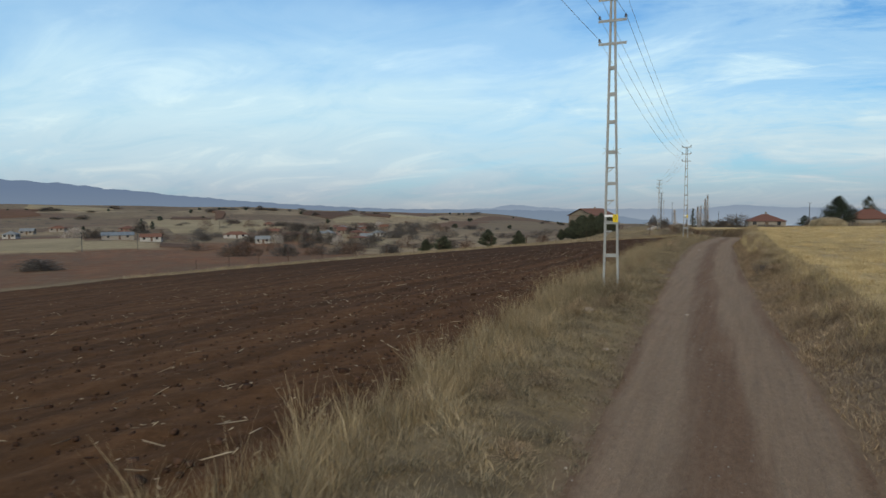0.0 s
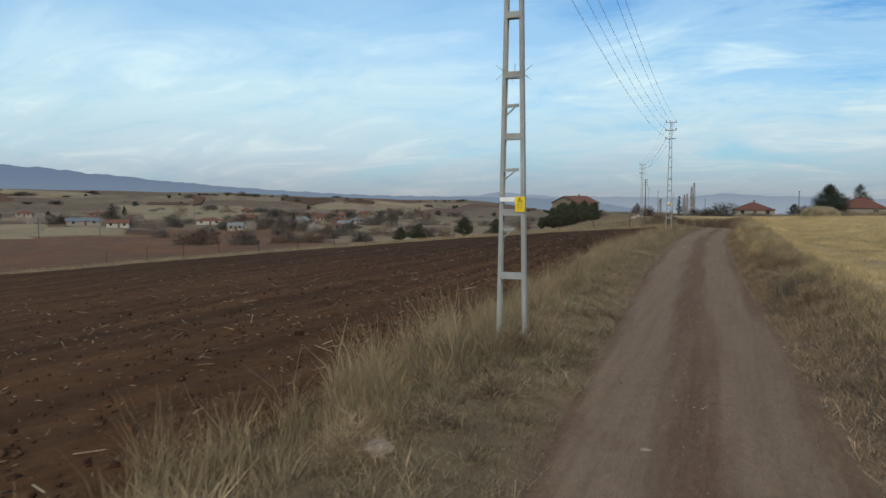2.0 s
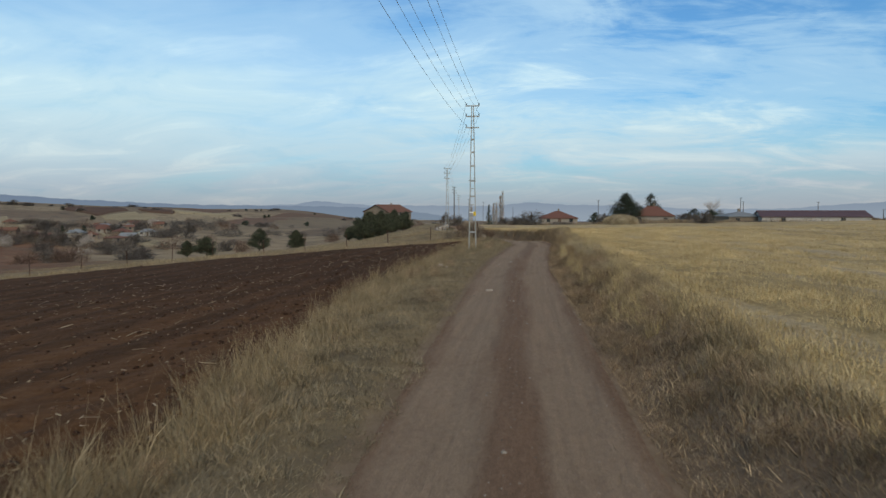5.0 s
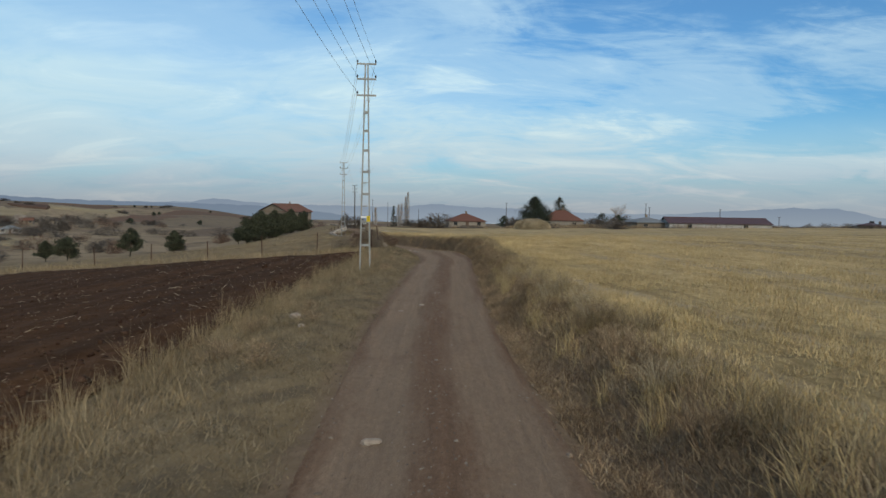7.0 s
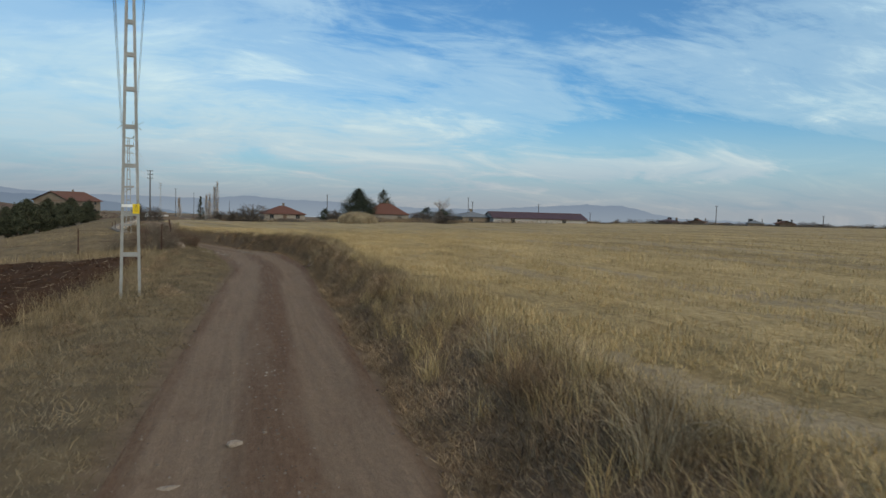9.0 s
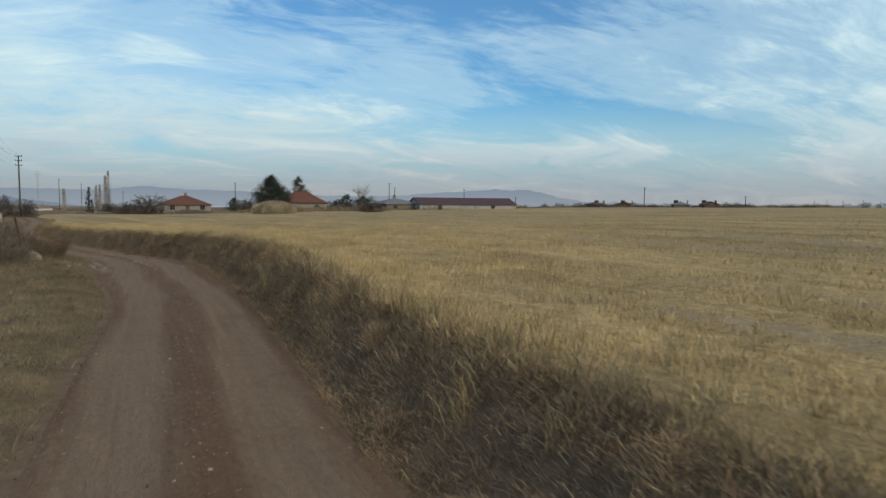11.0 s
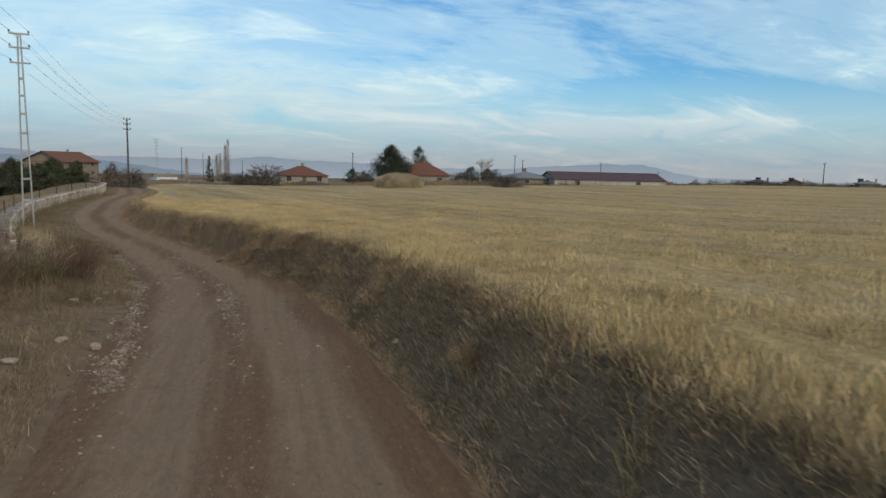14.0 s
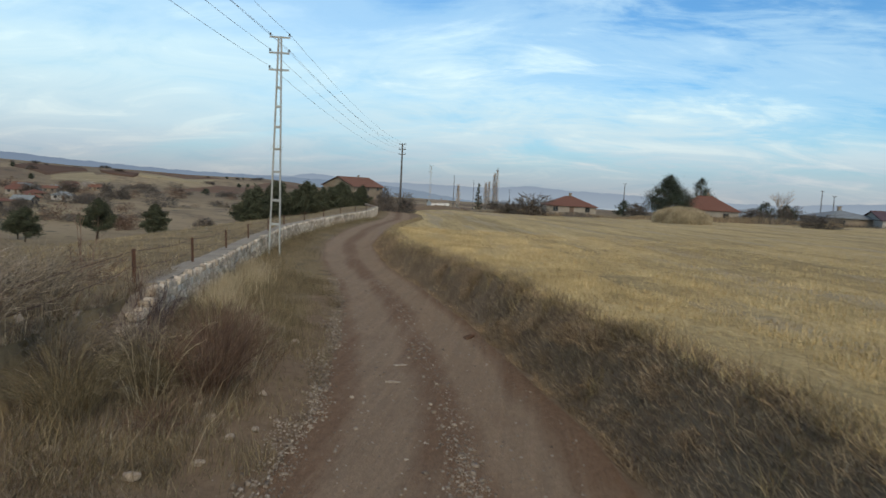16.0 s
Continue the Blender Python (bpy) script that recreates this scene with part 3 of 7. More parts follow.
# ---- fields of the valley ----
def far_field(name, corners, mat, label, lift=0.5):
    """A parcel draped over the land between four corners given in order, with an uneven rim."""
    n = 26
    f = np.linspace(0, 1, n)
    u, v = np.meshgrid(f, f)
    c = np.array(corners, float)
    p = (c[0] * ((1 - u) * (1 - v))[..., None] + c[1] * (u * (1 - v))[..., None] + c[2] * (u * v)[..., None] + c[3] * ((1 - u) * v)[..., None])
    size = math.hypot(*(c[2] - c[0]))
    p[..., 0] += 0.03 * size * waves(p[..., 0], p[..., 1], size * 0.7, 3)
    p[..., 1] += 0.03 * size * waves(p[..., 0], p[..., 1], size * 0.6, 8)
    rim = np.minimum(np.minimum(u, 1 - u), np.minimum(v, 1 - v))
    z = land(p[..., 0], p[..., 1]) + lift - 2.0 * lift * (rim < 0.001)
    idx = np.arange(n * n).reshape(n, n)
    quads = np.stack([idx[:-1, :-1], idx[:-1, 1:], idx[1:, 1:], idx[1:, :-1]], -1).reshape(-1, 4)
    me = bpy.data.meshes.new(name)
    mesh_fill(me, np.stack([p[..., 0], p[..., 1], z], -1).reshape(-1, 3), quads)
    me.materials.append(mat)
    me.polygons.foreach_set("use_smooth", np.ones(len(me.polygons), bool))
    return tagged(new(name, me), label, "field", kind="structure")


MAT_TAN = parcel_material("tan_parcel", (0.200, 0.158, 0.098), (0.300, 0.238, 0.148))
MAT_BROWN = parcel_material("brown_parcel", (0.072, 0.044, 0.032), (0.112, 0.068, 0.048))
MAT_RED = parcel_material("red_parcel", (0.098, 0.058, 0.038), (0.148, 0.080, 0.052))
far_field("field_a", [(-214, 169), (-255, 140), (-330, 175), (-296, 231)], MAT_TAN, "pale dry parcel below the village")
far_field("field_b", [(-313, 302), (-276, 331), (-410, 500), (-490, 430)], MAT_TAN, "tan hillside parcel above the village")
far_field("field_c", [(-681, 536), (-802, 671), (-960, 660), (-885, 590)], MAT_TAN, "pale parcel on the hill crest", 1.2)
far_field("field_d", [(-445, 429), (-420, 450), (-478, 508), (-508, 487)], MAT_BROWN, "dark hedge-like strip on the hillside", 1.4)
far_field("field_e", [(-391, 590), (-405, 662), (-523, 808), (-474, 650)], MAT_BROWN, "dark brown ploughed parcel on the hills", 1.2)
far_field("field_f", [(-377, 647), (-346, 641), (-382, 708), (-424, 703)], MAT_BROWN, "second dark brown ploughed parcel", 1.2)
far_field("field_g", [(-309, 499), (-346, 605), (-390, 646), (-389, 588)], MAT_TAN, "pale wedge of dry grass between ploughed parcels", 1.0)
far_field("field_h", [(-351, 652), (-305, 678), (-428, 965), (-411, 741)], MAT_TAN, "pale far parcel on the hills", 1.4)
far_field("field_i", [(-186, 306), (-142, 272), (-147, 293), (-236, 368)], MAT_TAN, "pale strip of dry field beside the village")
far_field("field_j", [(-291, 344), (-290, 378), (-427, 526), (-377, 422)], MAT_TAN, "tan sloping parcel behind the village", 0.9)
far_field("field_k", [(-602, 376), (-615, 431), (-843, 590), (-860, 480)], MAT_RED, "reddish ploughed parcel on the far slope", 1.2)
far_field("field_l", [(-403, 442), (-465, 499), (-582, 619), (-544, 600)], MAT_RED, "narrow reddish parcel on the hillside", 1.6)
far_field("field_m", [(-212, 214), (-222, 210), (-242, 228), (-223, 232)], MAT_BROWN, "small dark ploughed patch at the village edge")


# ---- far hills ----
def ridge(name, radius, profile, depth, mat, label, seed):
    """A range of hills along an arc; profile: azimuth and height pairs."""
    az = np.arange(-110, 110, 0.22)
    pa, pz = [p[0] for p in profile], [p[1] for p in profile]
    top = np.interp(az, pa, pz)
    top = top + np.abs(top) * 0.018 * (np.sin(az * 1.3 + seed) + 0.6 * np.sin(az * 3.1 + seed * 2) + 0.35 * np.sin(az * 7 + seed * 3)) + 1.6 * np.sin(az * 2.9 + seed) + 1.1 * np.sin(az * 6.3 + 2 * seed) + 0.6 * np.sin(az * 15.1)
    verts, k = [], 7
    for j in range(k):
        f = j / (k - 1)
        rr = radius + depth * f
        zz = -90 + (top + 90) * (1 - (1 - f) ** 1.7) + (np.sin(az * 9 + f * 5 + seed) + np.sin(az * 23 + f * 9)) * 3 * np.sin(np.pi * f)
        verts.append(np.stack([-np.sin(np.radians(az)) * rr, 45 + np.cos(np.radians(az)) * rr, zz], 1))
    n = len(az)
    idx = np.arange(n * k).reshape(k, n)
    quads = np.stack([idx[:-1, :-1], idx[:-1, 1:], idx[1:, 1:], idx[1:, :-1]], -1).reshape(-1, 4)
    me = bpy.data.meshes.new(name)
    mesh_fill(me, np.concatenate(verts), quads)
    me.materials.append(mat)
    me.polygons.foreach_set("use_smooth", np.ones(len(me.polygons), bool))
    return tagged(new(name, me), label, "hills", kind="structure")


# distance haze is painted into the glowing colour of both ranges
MAT_MOUNTAIN = haze_material("painted_blue_haze", (0.175, 0.245, 0.345), (0.125, 0.190, 0.310), 130)
MAT_MOUNTAIN_FAR = haze_material("painted_pale_haze", (0.255, 0.335, 0.445), (0.200, 0.278, 0.400), 40)
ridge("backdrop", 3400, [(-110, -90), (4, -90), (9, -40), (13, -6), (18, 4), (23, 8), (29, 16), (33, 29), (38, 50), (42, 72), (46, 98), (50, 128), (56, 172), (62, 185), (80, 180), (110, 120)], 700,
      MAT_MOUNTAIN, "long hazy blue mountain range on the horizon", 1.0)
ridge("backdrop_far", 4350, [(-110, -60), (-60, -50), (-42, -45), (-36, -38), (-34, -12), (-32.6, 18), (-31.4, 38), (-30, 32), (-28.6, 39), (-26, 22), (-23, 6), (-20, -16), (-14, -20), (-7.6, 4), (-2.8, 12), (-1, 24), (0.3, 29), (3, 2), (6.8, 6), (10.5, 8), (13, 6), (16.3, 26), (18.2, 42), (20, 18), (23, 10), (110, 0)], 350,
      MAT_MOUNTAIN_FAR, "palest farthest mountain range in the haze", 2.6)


# ---- helpers for things ----
def part(name, bm, mat, parent, label=""):
    me = bpy.data.meshes.new(name)
    bm.to_mesh(me)
    bm.free()
    me.materials.append(mat)
    ob = new(name, me)
    ob.parent = parent
    return tagged(ob, label)


def thing(name, m, label, category, group="", kind=""):
    ob = new(name)
    ob.matrix_basis = m
    ob.empty_display_size = 0.2
    return tagged(ob, label, category, group, kind)


def box(bm, x0, x1, y0, y1, z0, z1, m=None, bevel=0.0):
    made = bmesh.ops.create_cube(bm, size=1.0)["verts"]
    bmesh.ops.transform(bm, verts=made, matrix=Matrix.Translation(((x0 + x1) / 2, (y0 + y1) / 2, (z0 + z1) / 2)) @ Matrix.Diagonal((x1 - x0, y1 - y0, z1 - z0, 1)))
    if bevel:
        edges = list({e for v in made for e in v.link_edges})
        res = bmesh.ops.bevel(bm, geom=edges, offset=bevel, segments=1, affect="EDGES")
        made = list({v for f in res["faces"] for v in f.verts} | {v for v in made if v.is_valid})
    if m is not None:
        bmesh.ops.transform(bm, verts=made, matrix=m)
    return made


def rod(bm, a, b, r1, r2=None, sides=6, cap=True):
    a, b = Vector(a), Vector(b)
    way = b - a
    made = bmesh.ops.create_cone(bm, cap_ends=cap, segments=sides, radius1=r1, radius2=r1 if r2 is None else r2, depth=way.length)["verts"]
    bmesh.ops.transform(bm, verts=made, matrix=Matrix.Translation((a + b) / 2) @ way.to_track_quat("Z", "Y").to_matrix().to_4x4())
    return made


def beam(bm, a, b, w, d, side):
    """A bar of rectangular section from a to b; side: the direction across its width."""
    a, b = Vector(a), Vector(b)
    z = (b - a).normalized()
    x = (Vector(side) - z * Vector(side).dot(z)).normalized()
    y = z.cross(x)
    m = Matrix((x, y, z)).transposed().to_4x4()
    m.translation = (a + b) / 2
    made = bmesh.ops.create_cube(bm, size=1.0)["verts"]
    bmesh.ops.transform(bm, verts=made, matrix=m @ Matrix.Diagonal((w, d, (b - a).length, 1)))
    return made


def rolled(bm, a, b, outline, side):
    """A rolled steel section from a to b. outline: its corners across and square to side."""
    a, b = Vector(a), Vector(b)
    z = (b - a).normalized()
    x = (Vector(side) - z * Vector(side).dot(z)).normalized()
    y = z.cross(x)
    low, high = [[bm.verts.new(end + x * u + y * v) for u, v in outline] for end in (a, b)]
    n = len(outline)
    for i in range(n):
        bm.faces.new((low[i], low[(i + 1) % n], high[(i + 1) % n], high[i]))
    bm.faces.new(low[::-1])
    bm.faces.new(high)
    bmesh.ops.recalc_face_normals(bm, faces=bm.faces)


# ---- poles ----
CHANNEL = [(0.034, -0.055), (0.034, 0.055), (-0.0275, 0.055), (-0.0275, 0.044), (0.022, 0.044), (0.022, -0.044), (-0.0275, -0.044), (-0.0275, -0.055)]
HAT = [(-0.06, -0.05), (-0.05, -0.05), (-0.05, 0.04), (0.05, 0.04), (0.05, -0.05), (0.06, -0.05), (0.06, 0.05), (-0.06, 0.05)]
ANGLE = [(-0.075, -0.04), (-0.063, -0.04), (-0.063, 0.028), (-0.005, 0.028), (-0.005, 0.04), (-0.075, 0.04)]
POLE_TOP = 8.96
ARMS = [8.92, 8.28, 7.59]
BARS = [1.14, 2.16, 3.36, 4.32, 5.24, 6.08, 6.87]


def leg_x(z):
    return 0.215 - 0.165 * z / POLE_TOP


def lattice_pole(m, label, sign=True, low=0.6):
    pole = thing("power_pole", m, label, "power pole", "power poles along the road")
    for s in (-1, 1):
        bm = bmesh.new()
        a, b = Vector((s * leg_x(-low), 0, -low)), Vector((s * leg_x(POLE_TOP), 0, POLE_TOP))
        rolled(bm, a, b, CHANNEL, (s, 0, 0))
        part("leg", bm, MAT_STEEL, pole)
    for z in BARS:
        bm = bmesh.new()
        w = leg_x(z)
        rolled(bm, (-w, 0, z), (w, 0, z), HAT, (0, 1, 0))
        part("cross_bar", bm, MAT_STEEL, pole)
    for z, wide in ((1.88, 0.2), (2.83, 0.25), (3.84, 0.23)) if sign else ():
        bm = bmesh.new()
        w = leg_x(z)
        beam(bm, (-w, 0, z), (-w + wide, 0, z + 0.01), 0.05, 0.045, (0, 1, 0))
        bracket = part("step_bracket", bm, MAT_STEEL, pole)
        bm = bmesh.new()
        beam(bm, (-w, 0, z - 0.17), (-w + wide * 0.78, 0, z - 0.01), 0.05, 0.012, (0, 1, 0))
        part("brace", bm, MAT_STEEL, bracket)
    bm = bmesh.new()
    z = 4.36
    for i in range(10):
        a = i / 10 * 6.283
        rod(bm, (0.16 * math.cos(a), 0.12 * math.sin(a), z), (0.30 * math.cos(a), 0.26 * math.sin(a), z + 0.10 * (-1) ** i), 0.006, 0.003, 4)
    tagged(part("spike_guard", bm, MAT_STEEL, pole, "spiked climbing guard"), kind="stuff")
    for k, z in enumerate(ARMS):
        bm = bmesh.new()
        rolled(bm, (-0.42, 0, z), (0.42, 0, z), ANGLE, (0, 1, 0))
        arm = part("cross_arm", bm, MAT_STEEL, pole)
        for s in (-1, 1) if k < 2 else (-1,):
            bm = bmesh.new()
            rod(bm, (s * 0.39, -0.035, z + 0.04), (s * 0.39, -0.035, z + 0.09), 0.012)
            rod(bm, (s * 0.39, -0.035, z + 0.08), (s * 0.39, -0.035, z + 0.12), 0.045, 0.038, 8)
            rod(bm, (s * 0.39, -0.035, z + 0.12), (s * 0.39, -0.035, z + 0.135), 0.030, 0.030, 8)
            rod(bm, (s * 0.39, -0.035, z + 0.135), (s * 0.39, -0.035, z + 0.18), 0.042, 0.022, 8)
            part("insulator", bm, MAT_CERAMIC, arm, "brown ceramic insulator")
    if sign:
        bm = bmesh.new()
        w = leg_x(2.28)
        box(bm, w - 0.115, w + 0.045, -0.078, -0.072, 2.17, 2.41, bevel=0.002)
        plate = part("warning_sign", bm, MAT_YELLOW, pole, "yellow danger plate")
        bm = bmesh.new()
        # a black triangle with a bolt, and bars for the lines below it
        cx, cz = w - 0.035, 2.355
        tri = [(-0.045, -0.03), (0.045, -0.03), (0, 0.045)]
        inner = [(x * 0.74, z * 0.74 - 0.002) for x, z in tri]
        vo = [bm.verts.new((cx + x, -0.081, cz + z)) for x, z in tri]
        vi = [bm.verts.new((cx + x, -0.081, cz + z)) for x, z in inner]
        for i in range(3):
            bm.faces.new((vo[i], vo[(i + 1) % 3], vi[(i + 1) % 3], vi[i]))
        beam(bm, (cx + 0.006, -0.081, cz + 0.022), (cx - 0.008, -0.081, cz - 0.004), 0.007, 0.002, (1, 0, 0))
        beam(bm, (cx - 0.008, -0.081, cz - 0.002), (cx + 0.009, -0.081, cz - 0.001), 0.007, 0.002, (0, 0, 1))
        beam(bm, (cx + 0.008, -0.081, cz), (cx - 0.004, -0.081, cz - 0.020), 0.007, 0.002, (1, 0, 0))
        for i, wide in enumerate((0.09, 0.10, 0.07)):
            box(bm, cx - wide / 2, cx + wide / 2, -0.082, -0.080, 2.290 - i * 0.030, 2.296 - i * 0.030)
        part("sign_print", bm, MAT_BLACK, plate, "black print of the danger plate")
        bm = bmesh.new()
        box(bm, -w - 0.02, w - 0.118, -0.076, -0.070, 2.33, 2.40, bevel=0.002)
        part("tin_plate", bm, MAT_WHITE_TIN, pole, "blank white tin plate")
    return pole


LINE = [(-0.9, -24.5, 0.62, 1.4), (-1.71, 23.1, 0.20, 1.5), (-2.82, 70.62, -0.22, 4), (-10.31, 118.23, -1.35, 12)]
for i, (x, y, z, turn) in enumerate(LINE):
    lattice_pole(pose(x, y, z, 0, 0, turn), "grey ladder-shaped steel power pole in dry grass beside the road", i < 3)


def dark_pole(m, height, label, mat, arms=3):
    pole = thing("power_pole", m, label, "power pole", "power poles in the distance")
    bm = bmesh.new()
    rod(bm, (0, 0, -0.8), (0, 0, height), 0.15, 0.085, 10)
    part("mast", bm, mat, pole)
    for k in range(arms):
        z = height - 0.1 - 0.62 * k
        bm = bmesh.new()
        box(bm, -0.42, 0.42, -0.05, 0.05, z - 0.045, z + 0.045)
        arm = part("cross_arm", bm, mat, pole)
        for s in (-1, 1):
            bm = bmesh.new()
            rod(bm, (s * 0.38, 0, z + 0.04), (s * 0.38, 0, z + 0.2), 0.045, 0.03, 8)
            part("insulator", bm, MAT_CERAMIC, arm)
    return pole


def wire(name, points, sag, label):
    """Wires hang as curves from insulator to insulator."""
    cu = bpy.data.curves.new(name, "CURVE")
    cu.dimensions, cu.bevel_depth, cu.bevel_resolution = "3D", 0.0065, 1
    sp = cu.splines.new("POLY")
    pts = []
    for (a, b) in zip(points, points[1:]):
        a, b = Vector(a), Vector(b)
        for k in range(17 if b is points[-1] else 16):
            f = k / 16
            p = a.lerp(b, f)
            p.z -= sag * 4 * f * (1 - f)
            pts.append(p)
    pts.append(Vector(points[-1]))
    sp.points.add(len(pts) - 1)
    for q, p in zip(sp.points, pts):
        q.co = (*p, 1)
    cu.materials.append(MAT_WIRE)
    return tagged(new(name, cu), label, "wire", "overhead wires")


DARK = (-15.6, 173.1, -1.7, 8)
dark_z = land_at(DARK[0], DARK[1])
dark_pole(pose(DARK[0], DARK[1], dark_z, 0, 0, 8), 6.75 - dark_z, "dark tubular steel power pole among shrubs by the road", MAT_DARK_STEEL)
for side, level in ((-1, 0), (1, 0), (-1, 1), (1, 1), (-1, 2)):
    pts = []
    for x, y, z, turn in LINE:
        pts.append(pose(x, y, z, 0, 0, turn) @ Vector((side * 0.39, -0.035, ARMS[level] + 0.15)))
    pts.append(Vector((DARK[0] + side * 0.38, DARK[1], 6.75 - 0.62 * level)))
    wire("overhead_wire", pts, 0.75, "thin grey overhead power wire strung between poles")


# ---- scattered small stuff ----
def blades(name, x, y, tall, wide, lean, mat, label, category, sink=0.02, bend=0.6, two=True, z=None):
    """Many blades of dry grass in one mesh. lean: sideways reach of the tip as a share of the height."""
    g = np.random.default_rng(len(x) + 17)
    n = len(x)
    z = land(x, y) - sink if z is None else z - sink
    a = g.uniform(0, 6.283, n)
    fa = g.uniform(0, 6.283, n)
    side = np.stack([np.cos(a), np.sin(a), np.zeros(n)], 1) * (wide / 2)[:, None]
    over = np.stack([np.cos(fa), np.sin(fa), np.zeros(n)], 1) * (lean * tall)[:, None]
    root = np.stack([x, y, z], 1)
    tip = root + over
    tip[:, 2] += tall * np.sqrt(np.clip(1 - np.clip(lean, 0, 0.97) ** 2, 0.03, 1))
    if two:
        mid = root + over * (0.5 - 0.25 * bend)
        mid[:, 2] += (tip[:, 2] - root[:, 2]) * (0.5 + 0.12 * bend)
        v = np.stack([root - side, root + side, mid - side * 0.8, mid + side * 0.8, tip - side * 0.15, tip + side * 0.15], 1).reshape(-1, 3)
        base = np.arange(n)[:, None] * 6
        f = np.concatenate([base + np.array([0, 1, 3, 2]), base + np.array([2, 3, 5, 4])], 1).reshape(-1, 4)
    else:
        v = np.stack([root - side, root + side, tip + side * 0.4, tip - side * 0.4], 1).reshape(-1, 3)
        f = np.arange(n)[:, None] * 4 + np.array([0, 1, 2, 3])
    me = bpy.data.meshes.new(name)
    mesh_fill(me, v, f)
    me.materials.append(mat)
    return tagged(new(name, me), label, category, kind="stuff")


CUBE_V = np.array([(x, y, z) for z in (-1, 1) for y in (-1, 1) for x in (-1, 1)], float)
CUBE_F = np.array([(0, 2, 3, 1), (4, 5, 7, 6), (0, 1, 5, 4), (2, 6, 7, 3), (0, 4, 6, 2), (1, 3, 7, 5)])


def blocks(name, pos, size, yaw, pitch, jitter, mat, label, category, seed=3):
    """Many rough lumps or sticks, each a bent six-sided block, in one mesh."""
    g = np.random.default_rng(seed)
    n = len(pos)
    v = CUBE_V[None] * (size / 2)[:, None, :]
    v = v * (1 + g.uniform(-jitter, jitter, v.shape))
    c, s = np.cos(pitch)[:, None], np.sin(pitch)[:, None]
    vx, vz = v[..., 0] * c - v[..., 2] * s, v[..., 0] * s + v[..., 2] * c
    c, s = np.cos(yaw)[:, None], np.sin(yaw)[:, None]
    w = np.stack([vx * c - v[..., 1] * s, vx * s + v[..., 1] * c, vz], -1) + pos[:, None, :]
    f = (np.arange(n)[:, None, None] * 8 + CUBE_F[None]).reshape(-1, 4)
    me = bpy.data.meshes.new(name)
    mesh_fill(me, w.reshape(-1, 3), f)
    me.materials.append(mat)
    return tagged(new(name, me), label, category, kind="stuff")


MAT_GRASS = island("dry_grass", [(0.0, (0.150, 0.108, 0.060)), (0.25, (0.245, 0.182, 0.104)), (0.5, (0.330, 0.248, 0.144)), (0.75, (0.200, 0.148, 0.090)), (1.0, (0.44, 0.34, 0.21))])
MAT_GRASS_DULL = island("matted_grass", [(0.0, (0.125, 0.088, 0.056)), (0.3, (0.230, 0.165, 0.103)), (0.6, (0.320, 0.233, 0.145)), (0.85, (0.165, 0.118, 0.076)), (1.0, (0.45, 0.335, 0.21))])
MAT_WEED = island("brown_weeds", [(0.0, (0.122, 0.078, 0.049)), (0.4, (0.228, 0.152, 0.095)), (0.7, (0.360, 0.254, 0.156)), (1.0, (0.51, 0.378, 0.235))])
MAT_STRAW = island("cut_straw", [(0.0, (0.312, 0.220, 0.104)), (0.35, (0.438, 0.322, 0.162)), (0.7, (0.550, 0.418, 0.226)), (1.0, (0.372, 0.262, 0.130))])
MAT_STRAW_PALE = island("pale_straw", [(0.0, (0.26, 0.20, 0.125)), (0.5, (0.36, 0.285, 0.185)), (1.0, (0.47, 0.385, 0.265))])
MAT_STALK = island("maize_stalk", [(0.0, (0.150, 0.105, 0.066)), (0.5, (0.255, 0.195, 0.128)), (1.0, (0.420, 0.345, 0.245))])
MAT_CLOD = island("soil_clod", [(0.0, (0.040, 0.021, 0.0135)), (0.5, (0.064, 0.035, 0.0225)), (1.0, (0.095, 0.055, 0.036))], 1.0, 0.05)
MAT_GRAVEL = island("pale_gravel", [(0.0, (0.125, 0.094, 0.069)), (0.5, (0.200, 0.156, 0.120)), (1.0, (0.335, 0.278, 0.222))])
MAT_TWIG = island("bare_twigs", [(0.0, (0.066, 0.054, 0.046)), (0.6, (0.118, 0.098, 0.084)), (1.0, (0.185, 0.158, 0.134))])
MAT_EARTH = island("red_earth", [(0.0, (0.070, 0.041, 0.027)), (0.6, (0.095, 0.058, 0.039)), (1.0, (0.13, 0.083, 0.057))], 1.0, 0.05)
MAT_TURF = island("grey_turf", [(0.0, (0.085, 0.067, 0.043)), (0.35, (0.148, 0.117, 0.074)), (0.7, (0.215, 0.168, 0.107)), (1.0, (0.34, 0.265, 0.165))])
MAT_TANGLE = island("tangled_weeds", [(0.0, (0.092, 0.070, 0.053)), (0.35, (0.160, 0.125, 0.095)), (0.7, (0.235, 0.186, 0.140)), (0.92, (0.31, 0.25, 0.185)), (1.0, (0.44, 0.36, 0.26))])
MAT_OLIVE = island("olive_straw", [(0.0, (0.082, 0.064, 0.038)), (0.5, (0.145, 0.113, 0.067)), (1.0, (0.270, 0.208, 0.124))])
MAT_TWIG_RED = island("reddish_twigs", [(0.0, (0.085, 0.050, 0.037)), (0.6, (0.150, 0.090, 0.064)), (1.0, (0.245, 0.165, 0.115))])
MAT_TWIG_DUSK = island("dusky_twigs", [(0.0, (0.070, 0.046, 0.042)), (0.6, (0.125, 0.084, 0.076)), (1.0, (0.20, 0.145, 0.125))])
MAT_STALK_PALE = island("pale_stalk", [(0.0, (0.24, 0.185, 0.115)), (0.5, (0.36, 0.29, 0.19)), (1.0, (0.48, 0.40, 0.28))])
